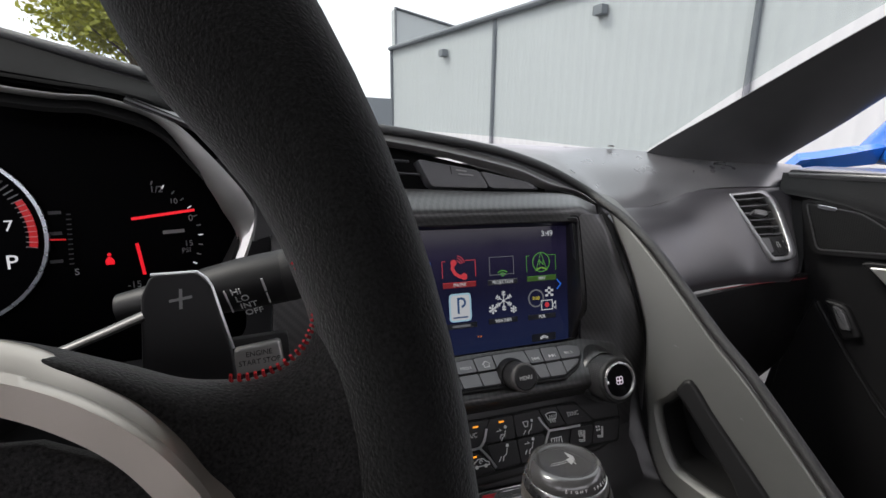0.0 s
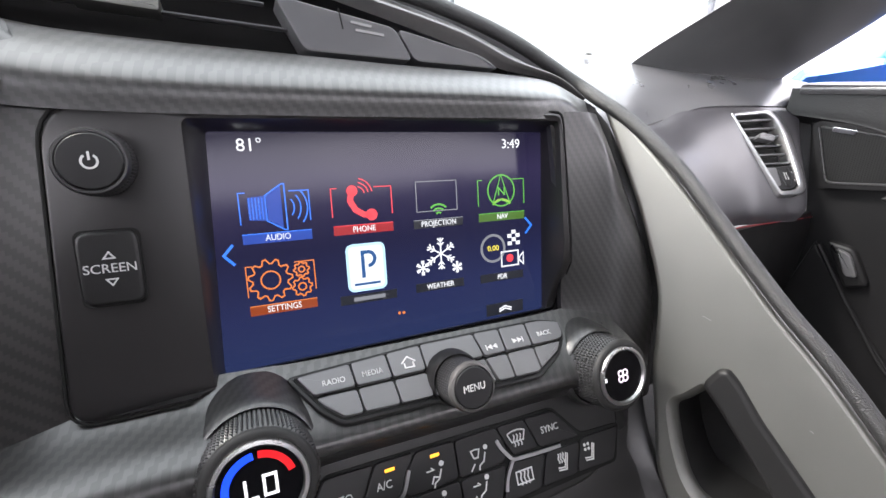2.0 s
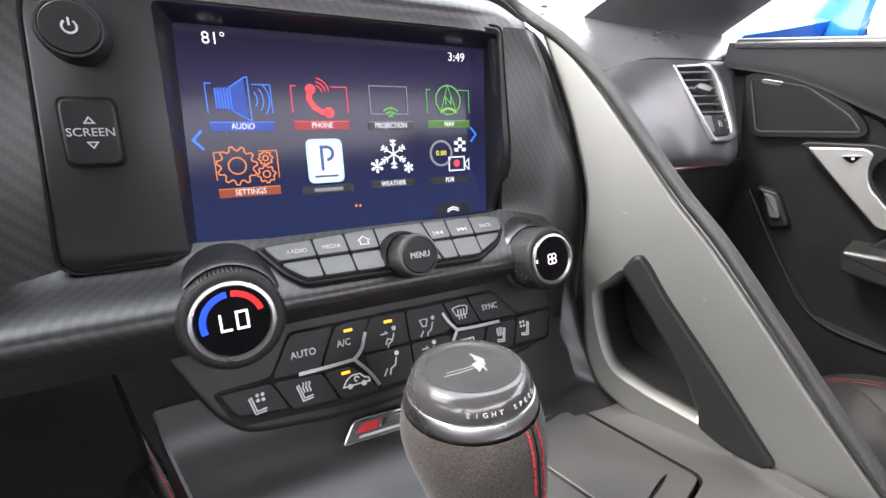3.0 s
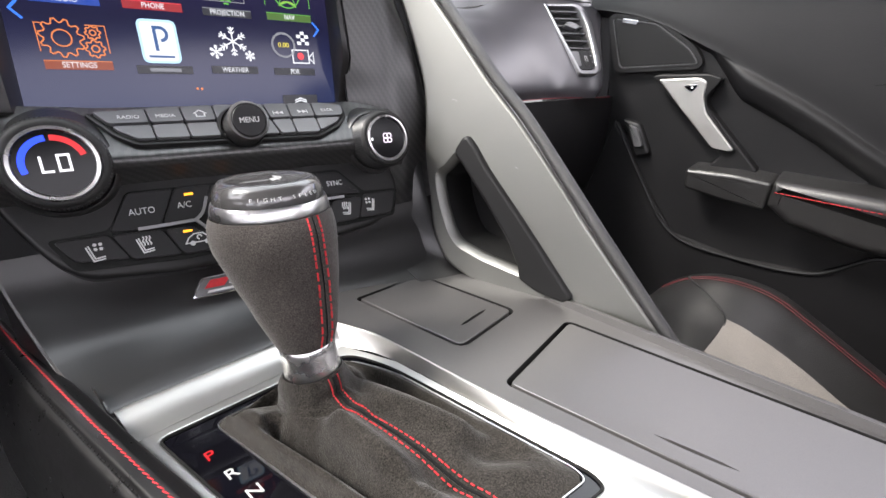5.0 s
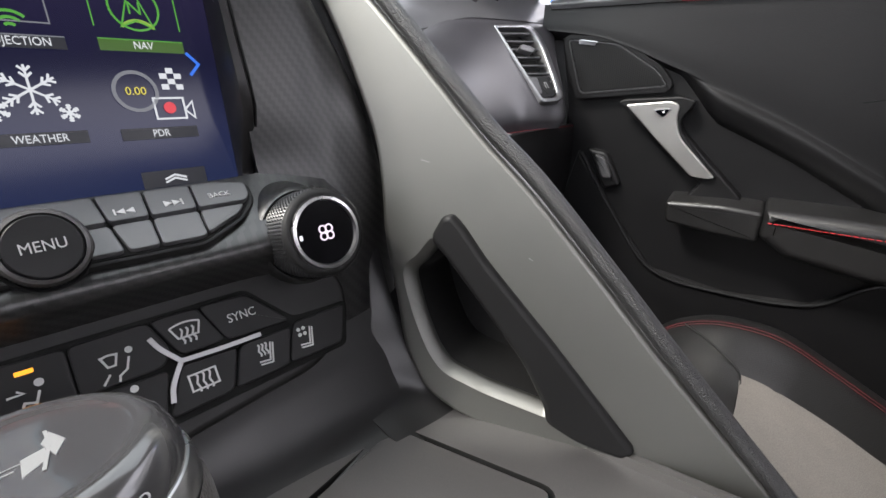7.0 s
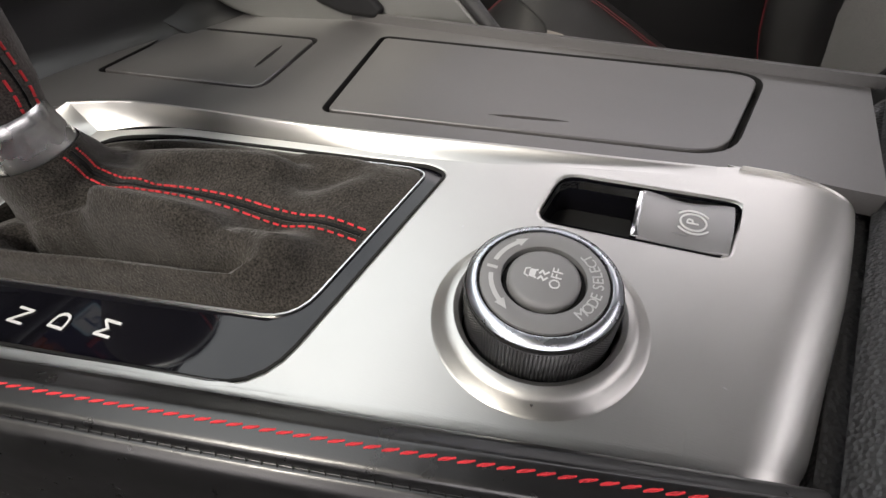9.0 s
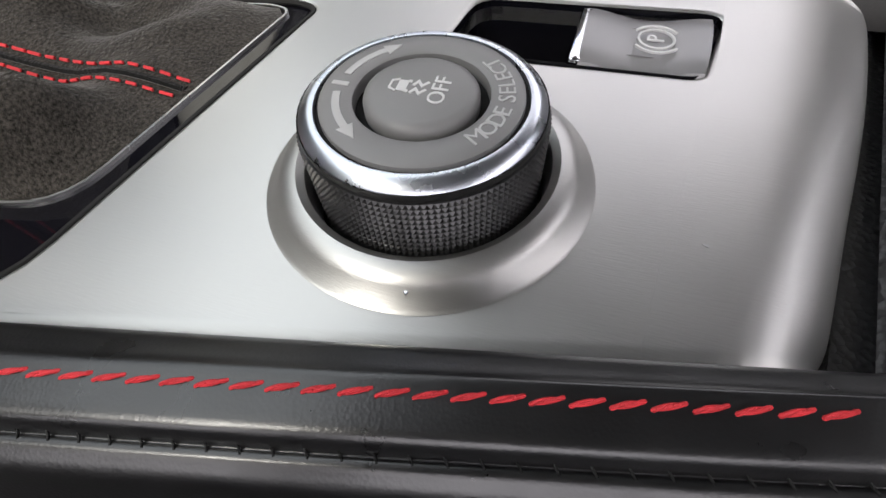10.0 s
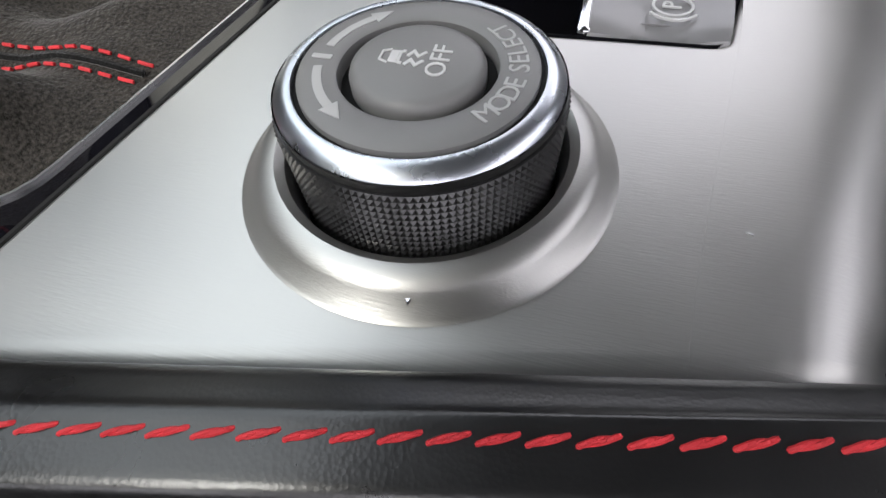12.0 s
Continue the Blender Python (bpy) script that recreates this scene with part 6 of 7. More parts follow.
# along the lever: height, radius, and how far the grip leans to the front
grip_prof = [(0.095, 0.122, 0.0), (0.13, 0.136, 0.0), (0.17, 0.153, 0.0), (0.256, 0.181, 0.006), (0.33, 0.201, 0.011), (0.4, 0.223, 0.017), (0.5, 0.25, 0.028), (0.57, 0.268, 0.036), (0.62, 0.274, 0.037), (0.66, 0.272, 0.036), (0.695, 0.265, 0.033), (0.715, 0.257, 0.031)]
tilt_n = Vector((0.02, 0.11, 1)).normalized()
t1 = (Vector((1, 0, 0)) - tilt_n * tilt_n.x).normalized()
t2 = tilt_n.cross(t1)
loops = []
grip_rings = []
for w, r, k in grip_prof:
    s = max(0.0, (w - 0.3) / 0.435)
    f1, f2 = e1.lerp(t1, s).normalized(), e2.lerp(t2, s).normalized()
    grip_rings.append((COL + GA * w + LEAN * k, r, f1, f2))
    loops.append(around(COL + GA * w + LEAN * k, r, 56, tilt=(f1, f2)))
part("grip", loft(loops), GREYSUEDE, lever, "charcoal suede grip")
KT = frame_at(HEAD, t1, t2)
part("band", lathe([(0.25, -0.06), (0.257, -0.05), (0.256, -0.03), (0.249, 0.002), (0.243, 0.014), (0.228, 0.016)], 64, caps=(False, False)), SATINCHROME, lever, "bright metal band", KT)
cap_ = part("cap", lathe([(0.238, 0.005), (0.238, 0.025), (0.233, 0.052), (0.22, 0.082), (0.202, 0.1), (0.185, 0.105), (0.168, 0.1), (0.15, 0.097), (0.09, 0.0955), (0.001, 0.095)], 56), KNOBGLOSS, lever, "gloss black cap", KT)
part("emblem", slab([(0.004, -0.052), (0.04, -0.03), (0.047, 0.012), (0.012, 0.006)], 0.09, 0.0972, 0.0008, 1), DIMLEGEND, cap_, "pale crossed emblem", KT)
part("emblem_wing", slab([(0.052, -0.03), (0.075, 0.01), (0.062, 0.062), (0.044, 0.03)], 0.09, 0.0972, 0.0008, 1), DIMLEGEND, cap_, frame_m=KT)
b = bmesh.new()
stroke(b, [(0.03, -0.06), (0.054, 0.02), (0.058, 0.07)], 0.006, 0.094, 0.0035)
stroke(b, [(-0.12, 0.0), (-0.05, -0.014), (0.0, -0.018)], 0.004, 0.0945, 0.002)
stroke(b, [(-0.1, 0.014), (-0.03, 0.0), (0.01, -0.004)], 0.003, 0.0945, 0.002)
part("emblem_lines", b, DIMLEGEND, cap_, frame_m=KT)
for k, ch in enumerate("EIGHT SPEED"):
    if ch != " ":
        a = radians(-131 + 7.0 * k)
        spot = KT @ Matrix.Rotation(a + math.pi / 2, 4, "Z") @ Matrix.Translation((0, -0.2335, 0.05)) @ Matrix.Rotation(radians(66), 4, "X")
        words("letter", ch, 0.016, (0, 0), LEGEND, cap_, spot, w=0.002, wide=1.15)


def stitches(parent, pts_of, count, r, length, name="stitch"):
    """A run of thread stitches along a line given by a function of 0 to 1."""
    for k in range(count):
        s0, s1 = (k + 0.5 - length / 2) / count, (k + 0.5 + length / 2) / count
        a, m, c = pts_of(s0), pts_of((s0 + s1) / 2), pts_of(s1)
        part(name, tube([a, m, c], r, 6), THREAD, parent)


def on_grip(side, out_=0.003):
    """A line up the rear of the grip, at an even distance beside its seam."""
    col = []
    for c, r, f1, f2 in grip_rings:
        a = 2 * math.pi * 44.2 / 56 + side / r
        col.append(c + (f1 * math.cos(a) + f2 * math.sin(a)) * (r + out_))
    up_line = spline(col, 120)
    return lambda s: Vector(up_line[min(119, int(s * 119))])


for side in (-0.029, 0.029):
    stitches(lever, on_grip(side), 21, 0.0042, 0.72)
part("seam", tube([on_grip(0.0, 0.0)(t) for t in np.linspace(0, 1, 30)], 0.0055, 6), SUEDE, lever, "dark seam between the stitching")


goal = Vector((0.29, 0.69))
i_mid = min(range(N), key=lambda i: (Vector((rim_pts[i].x, rim_pts[i].y)) - goal).length)


def on_boot(side):
    """The line down the rear of the boot, a little to one side of its seam."""
    col = []
    for l in boot_loops:
        a, m, c = l[(i_mid - 4) % N], l[i_mid], l[(i_mid + 4) % N]
        d = (c - a).normalized()
        q, rest, k, step = m, abs(side), i_mid, 1 if side > 0 else -1
        while rest > 0:
            nxt = l[(k + step) % N]
            w = (nxt - q).length
            if w >= rest:
                q, rest = q.lerp(nxt, rest / max(w, 1e-9)), 0
            else:
                q, rest, k = nxt, rest - w, k + step
        col.append(q + Vector((0, 0, 0.004)))
    line = spline(col[::-1], 240)
    return lambda s: Vector(line[min(239, int(s * 228) + 4)])


for side in (0.026, -0.026):
    stitches(lever, on_boot(side), 44, 0.0037, 0.64)
part("boot_seam", tube([on_boot(0.0001)(t) for t in np.linspace(0, 1, 40)], 0.008, 6), SUEDE, lever)

# drive-mode dial
DT = frame_at((D0[0], D0[1], mz(*D0)), (1, 0, -0.0067), (0, 1, -0.07))
dial = thing("drive_mode_dial", (D0[0], D0[1], -0.1), "black knurled drive-mode dial with a bright ring", "dial")
part("well", lathe([(0.215, -0.06), (0.001, -0.06)], 48, caps=(False, True)), DEEP, dial, frame_m=DT)
part("drum", knurled(0.192, -0.05, 0.128, 130, 17, 0.004), KNURL, dial, "knurled black drum", DT, sharp=20)
part("neck", lathe([(0.182, 0.124), (0.186, 0.131), (0.186, 0.142)], 64, caps=(False, False)), RUBBER, dial, frame_m=DT)
# the head of the dial is a little flatter and narrower than its drum
DT = DT @ Matrix.Translation((0, 0, 0.073)) @ Matrix.Diagonal((0.974, 0.974, 0.5, 1))
part("bright_ring", lathe([(0.189, 0.13), (0.189, 0.138), (0.184, 0.15), (0.175, 0.161), (0.168, 0.165), (0.163, 0.163), (0.162, 0.145)], 72, caps=(False, False)), SOFTCHROME, dial, "polished metal ring", DT)
dface = part("face", lathe([(0.156, 0.14), (0.155, 0.166), (0.151, 0.17), (0.108, 0.17), (0.104, 0.165), (0.103, 0.12)], 72, caps=(False, False)), DIALGREY, dial, frame_m=DT)
dbtn = part("button", lathe([(0.089, 0.11), (0.0885, 0.16), (0.086, 0.172), (0.081, 0.18), (0.074, 0.1835), (0.001, 0.1845)], 64), DIALGREY, dial, "round grey push button", DT)
part("ring_gap", lathe([(0.164, 0.15), (0.154, 0.15)], 48, caps=(False, False)), DEEP, dial, frame_m=DT)
part("groove", lathe([(0.104, 0.125), (0.088, 0.125)], 48, caps=(False, False)), DEEP, dial, frame_m=DT)
words("legend", "OFF", 0.027, (0.0, -0.03), LEGEND, dbtn, DT, w=0.186)
b = bmesh.new()
for s in (-0.007, 0.007):
    stroke(b, [(s * 1.3 - 0.006, 0.013), (s * 1.3 + 0.005, 0.007), (s * 1.3 - 0.005, -0.001), (s * 1.3 + 0.006, -0.009)], 0.0045, 0.184, 0.003)
slab(rounded([(-0.013, 0.021), (0.013, 0.021), (0.012, 0.036), (-0.012, 0.036)], 0.003), 0.184, 0.187, 0.0005, 1, bm=b)
for s in (-0.012, 0.012):
    stroke(b, [(s, 0.017), (s, 0.022)], 0.005, 0.184, 0.003)
stroke(b, [(-0.014, 0.036), (-0.009, 0.047), (0.009, 0.047), (0.014, 0.036)], 0.003, 0.184, 0.003)
part("symbol", b, LEGEND, dbtn, "sliding car symbol", DT)
a = -132.0
for ch in "MODE SELECT":
    wide_ = {"M": 11.2, "O": 10.4, "D": 9.6, "E": 8.2, "S": 8.6, "L": 8.0, "C": 9.2, "T": 8.4, " ": 5.0}[ch]
    if ch != " ":
        words("letter", ch, 0.0265, (0, -0.129), MIDLEGEND, dface, DT @ Matrix.Rotation(radians(a + wide_ * 0.49) + math.pi / 2, 4, "Z"), w=0.1715)
    a += wide_ * 0.98
b = bmesh.new()
stroke(b, [(-0.006, 0.115), (-0.006, 0.142)], 0.0085, 0.17, 0.003)
part("centre_mark", b, MIDLEGEND, dface, frame_m=DT)
for a0, a1 in ((102, 140), (82, 44)):
    b = bmesh.new()
    pts = arc((0, 0), 0.128, a0, a1, 14)
    stroke(b, pts, 0.0115, 0.17, 0.003)
    q, t_ = Vector(pts[-1]), (Vector(pts[-1]) - Vector(pts[-2])).normalized()
    n2 = Vector((-t_.y, t_.x))
    slab([tuple(q + n2 * 0.013), tuple(q - n2 * 0.013), tuple(q + t_ * 0.03)], 0.17, 0.173, 0.0005, 1, bm=b)
    part("turn_arrow", b, MIDLEGEND, dface, frame_m=DT)

# small chips and scratches in the satin surfaces
for k, (x, y, l, turn_) in enumerate(((-0.075, 0.02, 0.02, 20), (-0.05, -0.03, 0.012, -30), (0.12, -0.32, 0.008, 60), (0.42, 0.42, 0.008, 10))):
    b = bmesh.new()
    c2, s2 = math.cos(radians(turn_)) * l / 2, math.sin(radians(turn_)) * l / 2
    stroke(b, [(x - c2, y - s2), (x, y + 0.002), (x + c2, y + s2)], 0.004, 0.0, 0.0015)
    part("chip", b, LEGEND, trim, "pale chip in the metal", M)

# parking-brake switch in its recess
brake = thing("parking_brake_switch", (0.65, -0.05, -0.2), "grey parking-brake switch in a dark recess", "switch")
part("recess_wall", loft([[(x, y, 0.0) for x, y in rec_in], [(x, y, -0.16) for x, y in rec_in]]), GLOSS, brake, frame_m=M)
part("recess_floor", slab(rec_in, -0.17, -0.15, 0.002), DEEP, brake, frame_m=M)
rows = []
for s in np.linspace(0, 1, 12):
    y = -0.085 - 0.245 * s
    rows.append([(0.54 + 0.005 * s, y, mz(0.54, y) - 0.03), (0.545 + 0.005 * s, y, mz(0.55, y) + 0.005 - 0.018 * math.sin(math.pi * s) ** 2), (0.65, y - 0.012 * s, mz(0.65, y) + 0.012 - 0.018 * math.sin(math.pi * s) ** 2), (0.755, y - 0.02 * s, mz(0.755, y) + 0.005 - 0.018 * math.sin(math.pi * s) ** 2), (0.76, y - 0.02 * s, mz(0.76, y) - 0.03)])
bkey = part("key", sheet(rows, 14, 16, 0.06), BRAKEGREY, brake)
part("bright_edge", slab(rounded(mp([(0.538, -0.062), (0.538, -0.092), (0.757, -0.1), (0.757, -0.07)]), 0.01, 2), -0.09, 0.008, 0.012), CHROME, brake, "bright metal front edge", M)
b = bmesh.new()
pc = (0.645, -0.235)
stroke(b, ring(pc, 0.036, 28), 0.005, 0.006, 0.004, True)
stroke(b, arc(pc, 0.05, 125, 235, 10), 0.005, 0.006, 0.004)
stroke(b, arc(pc, 0.05, -55, 55, 10), 0.005, 0.006, 0.004)
part("symbol", b, LEGEND, bkey, frame_m=M)
words("legend", "P", 0.036, pc, LEGEND, bkey, M, w=0.009)

# leather knee pad with red stitching
pad = thing("leather_knee_pad", (-0.35, 0.6, -0.4), "black leather knee pad with coarse red stitching", "pad")


def px(y):
    return -0.2385 - 0.222 * y + 0.011 * y * y - 0.022 * max(0.0, y - 1.2)


def pz(y):
    """Height of the pad's crown along the seam."""
    return 0.062 - 0.08 * y


ys = [3.9, 3.4, 2.9, 2.5, 2.0, 1.5, 1.0, 0.6, 0.2, -0.1, -0.3, -0.42]
prof = [(0.1, None, -0.05), (0.098, None, 0.0), (0.096, -0.045, 0), (0.084, -0.0215, 0), (0.064, -0.0115, 0), (0.042, -0.0035, 0), (0.02, 0.0025, 0), (0.004, 0.0005, 0), (-0.012, -0.001, 0), (-0.035, -0.005, 0), (-0.046, -0.018, 0), (-0.05, -0.025, 0), (-0.055, -0.022, 0), (-0.066, -0.027, 0), (-0.09, -0.055, 0), (-0.13, -0.18, 0), (-0.17, -0.5, 0), (-0.2, -1.25, 0)]
grid = []
for dx, z, off in prof:
    row = []
    for y in ys:
        edge_x = -0.143 - 0.203 * y
        x = px(y) + dx
        if z is None:
            x = edge_x - 0.027
            zz = mz(edge_x, y) + off
        else:
            zz = pz(y) + z
            if dx > 0.03:
                x = px(y) + (edge_x - 0.027 - px(y)) * dx / 0.1
        row.append((x, y, zz))
    grid.append(row)
part("skin", sheet(grid, 80, 60, 0.03), LEATHER, pad, sharp=70)


def pad_line(s):
    y = 3.62 - 3.99 * s
    return Vector((px(y) + 0.004, y, pz(y)))


count = 115
for k in range(count):
    s = (k + 0.5) / count
    p, d = pad_line(s), (pad_line(s + 0.001) - pad_line(s)).normalized()
    n2 = Vector((d.y, -d.x, 0))
    b = bmesh.new()
    for ply in (0.0, math.pi):
        line_ = []
        for i in range(13):
            e = -1 + i / 6
            sink = 0.0015 - 0.0035 * e ** 4 - (0.007 if abs(e) == 1 else 0)
            w_ = ply + 2.6 * e
            line_.append(p + d * 0.0176 * e - n2 * 0.0036 * e + n2 * 0.0011 * math.cos(w_) + Vector((0, 0, sink + 0.001 * math.sin(w_))))
        tube(line_, 0.0023, 6, bm=b)
    part("stitch", b, THREAD, pad)

# near-black ticks paint the dark notches between puckers of the lower seam
for k in range(120):
    y = 3.4 - 3.8 * (k + 0.5) / 120
    part("pucker_notch", tube([(px(y) - 0.047, y + 0.004, pz(y) - 0.0205), (px(y) - 0.051, y, pz(y) - 0.0222), (px(y) - 0.055, y - 0.003, pz(y) - 0.0222)], 0.0015, 5), DEEP, pad)

# armrest behind the trim
arm = thing("armrest", (0.6, -1.6, -0.4), "black leather centre armrest behind the console trim", "armrest")
part("base", slab(rounded([(-0.29, -0.52), (0.95, -0.81), (1.93, -1.05), (1.93, -3.4), (-0.34, -3.4)], 0.12, 5), -2.4, -0.26, 0.02), SATIN, arm, "satin charcoal armrest box")
part("cushion", loft([[(x, y, z) for x, y in rounded([(-0.3, -0.49), (0.95, -0.78), (1.95, -1.02), (1.95, -3.4), (-0.35, -3.4)], 0.12, 5)] for z in (-0.25, -0.2)] +
                     [[(x, y, z) for x, y in offset(rounded([(-0.3, -0.49), (0.95, -0.78), (1.95, -1.02), (1.95, -3.4), (-0.35, -3.4)], 0.12, 5), -d)] for d, z in ((0.01, -0.12), (0.04, -0.05), (0.09, 0.0), (0.17, 0.045), (0.28, 0.07), (0.4, 0.08))], (True, True)), ARMSKIN, arm)

# ---- satin metal rail with a grab handle ----
rail = thing("console_rail", (1.95, 2.0, -0.3), "satin metal rail with a black grab handle beside the stack", "rail")
RP = frame_at((1.87, 2.0, 0.3), (0.253, -1, 0), (0.148, 0, 1))
rp_inv = RP.inverted() @ CAR


def rq(pts):
    """Places of the rail's plane, given by y and z, in its own frame."""
    out = []
    for y, z in pts:
        q = rp_inv @ Vector((2.33 - 0.253 * y + 0.148 * z, y, z))
        out.append((q.x, q.y))
    return out


edge_l = [(3.62, 2.25), (3.45, 2.1), (3.30, 1.863), (3.12, 1.576), (2.985, 1.318), (2.88, 1.08), (2.825, 0.82), (2.80, 0.64), (2.74, 0.42), (2.70, 0.29), (2.635, 0.05), (2.54, -0.12), (2.43, -0.225), (2.2, -0.30), (1.8, -0.36), (1.435, -0.4), (0.8, -0.42)]
edge_r = [(0.8, -0.34), (1.4, 0.235), (1.72, 0.565), (2.07, 0.915), (2.341, 1.155), (2.68, 1.49), (2.99, 1.785), (3.3, 2.05), (3.5, 2.2)]
edge_l = [tuple(p) for p in spline(edge_l, 70)]
edge_r = [tuple(p) for p in spline(edge_r, 30)]
body = rq(edge_l + edge_r)
gap_ = rounded(rq([(2.5, 0.61), (2.565, 0.51), (2.625, 0.455), (2.60, 0.37), (2.54, 0.22), (2.46, 0.07), (2.38, -0.02), (2.165, -0.072), (1.86, -0.11), (1.98, 0.1), (2.2, 0.33), (2.42, 0.555)]), [0.02, 0.03, 0.04, 0.03, 0.03, 0.04, 0.06, 0.05, 0.02, 0.02, 0.03, 0.02], 4)
flat_in = offset(body, -0.03)
b = plate(flat_in, [offset(gap_, 0.05)], -0.02, 0.0)
if area2(body) < 0:
    body = body[::-1]
loft([[(x, y, -0.03 * (1 - math.sin(q))) for x, y in offset(body, -0.03 * (1 - math.cos(q)))] for q in (1.5708, 1.2, 0.8, 0.4, 0.0)] + [[(x, y, -0.25) for x, y in body]], bm=b)
part("panel", b, DIMRAILMETAL, rail, frame_m=RP)
part("edge_roll", tube(roll_line[75:], 0.042, 14, up=(1, 0, 0.3)), ROLLSKIN, rail, "grained black padded roll")
part("opening_bevel", loft([[(x, y, 0.0) for x, y in offset(gap_, 0.052)], [(x, y, -0.008) for x, y in offset(gap_, 0.04)], [(x, y, -0.05) for x, y in offset(gap_, 0.004)], [(x, y, -0.065) for x, y in offset(gap_, 0.0)], [(x, y, -0.08) for x, y in offset(gap_, 0.0)]]), DIMRAILMETAL, rail, "bright bevel round the opening", RP)
part("opening_wall", loft([[(x, y, -0.08) for x, y in gap_], [(x, y, -0.2) for x, y in offset(gap_, -0.02)], [(x, y, -0.5) for x, y in offset(gap_, -0.01)]]), RUBBER, rail, "dark lining of the opening", RP)
part("opening_floor", slab(offset(gap_, 0.02), -0.52, -0.48, 0.005), DEEP, rail, frame_m=RP)
grab = rounded(rq([(2.475, 0.765), (2.43, 0.782), (2.372, 0.735), (2.235, 0.578), (1.88, 0.24), (1.45, -0.19), (1.49, -0.245), (1.70, -0.225), (1.855, -0.165), (1.87, -0.09), (2.0, 0.11), (2.2, 0.322), (2.45, 0.58), (2.53, 0.645)]), [0.05, 0.04, 0.05, 0.05, 0.05, 0.04, 0.04, 0.05, 0.05, 0.03, 0.05, 0.05, 0.05, 0.05], 4)
for (y0, z0), (y1, z1) in (((2.62, 1.02), (2.58, 1.01)), ((2.05, 0.62), (2.03, 0.61))):
    b = bmesh.new()
    stroke(b, rq([(y0, z0), (y1, z1)]), 0.0018, 0.0, 0.0008)
    part("scratch", b, METAL, rail, "fine pale scratch in the metal", RP)
part("handle", panel(grab, -0.12, 0.045, 0.03, 5), SOFT, rail, "soft black grab handle", RP)

# ---- passenger door ----
DR = frame_at((6.91, 3.128, 0.929), (0.041, -1, 0), (-0.081, 0, 1))


def dp(pts):
    return [(3.128 - y, z - 0.929) for y, z in pts]


door = thing("passenger_door", (7.1, 1.5, -1.5), "black passenger door panel with metal pull handle, closed", "door")
part("base_panel", slab(dp([(4.45, 2.3), (-4.5, 2.4), (-4.5, -3.3), (4.6, -3.3), (3.95, 0.6), (4.15, 1.85)]), -0.6, -0.12, 0.05), DOORSKIN, door, frame_m=DR)
lip_ = [tuple(p) for p in spline([(4.42, 2.0), (3.67, 1.9), (3.2, 1.76), (2.65, 1.53), (2.29, 1.38), (1.48, 1.02), (1.03, 0.8), (0.6, 0.56), (0.11, 0.28), (-1.0, -0.4), (-4.5, -1.4)], 40)]
def skin_row(k, drop, w):
    """A line of the upper door skin: k runs from the diagonal lip up to the ledge."""
    return [(3.128 - y, (z - drop) * (1 - k) + 2.32 * k - 0.929, w) for y, z in lip_]


def shoulder(drop, w):
    """A line of the shoulder under the lip, which dies away towards the speaker."""
    rows_ = []
    for y, z in lip_:
        k = min(1.0, max(0.0, (2.5 - y) / 0.5))
        rows_.append((3.128 - y, z - drop * (0.25 + 0.75 * k) - 0.929, w * k - (1 - k) * 0.4 * drop))
    return rows_


part("upper_panel", sheet([skin_row(1, 0, -0.05), skin_row(0.6, 0, -0.03), skin_row(0.25, 0, -0.01), skin_row(0.06, 0, -0.004), shoulder(0.0, 0.0), shoulder(0.03, 0.01), shoulder(0.07, 0.035), shoulder(0.12, 0.05), shoulder(0.18, 0.045), shoulder(0.26, 0.02), shoulder(0.36, -0.04), shoulder(0.44, -0.13)], 60, 50, 0.03, seen_from=(0, 0, 5)), DOORSKIN, door, "smooth black upper door skin", DR)
# ledge takes the lightened top skin: window sheen put into its colour
part("window_ledge", sheet([[(6.81 - 0.04 * (y - 3), y, 2.25) for y in (4.3, 2, 0, -4)], [(6.78 - 0.04 * (y - 3), y, 2.32) for y in (4.3, 2, 0, -4)], [(6.9 - 0.04 * (y - 3), y, 2.38) for y in (4.3, 2, 0, -4)], [(7.5, y, 2.42) for y in (4.3, 2, 0, -4)]], 16, 10, 0.06), LITTOPSKIN, door)
part("top_seam", tube(spline([(6.7, 2.6, 2.24), (6.78, 1.5, 2.2), (6.85, 0.5, 2.15), (6.95, -1.0, 2.1)], 20), 0.006, 6), DULLTHREAD, door, "red stitched seam")
spk = rounded(dp([(3.79, 1.14), (2.63, 1.27), (2.78, 1.46), (3.33, 1.79), (4.02, 1.86)]), [0.08, 0.06, 0.1, 0.1, 0.06], 5)
DRS = DR @ Matrix.Translation((0, 0, 0.07))
grille = part("speaker_grille", panel(offset(spk, -0.014), -0.26, -0.08, 0.012), PANEL, door, "black speaker grille", DRS)
part("grille_trim", plate(offset(spk, 0.002), [offset(spk, -0.009)], -0.2, -0.066), GREYKEY, door, frame_m=DRS)
part("grille_rim", plate(offset(spk, 0.07), [offset(spk, 0.012)], -0.2, -0.074), DOORSKIN, door, frame_m=DRS)
part("name_bar", slab(rounded(dp([(3.87, 1.8), (3.62, 1.77), (3.6, 1.83), (3.85, 1.86)]), 0.02, 3), -0.08, -0.06, 0.006), CHROME, door, "small bright bar", DRS)
b = bmesh.new()
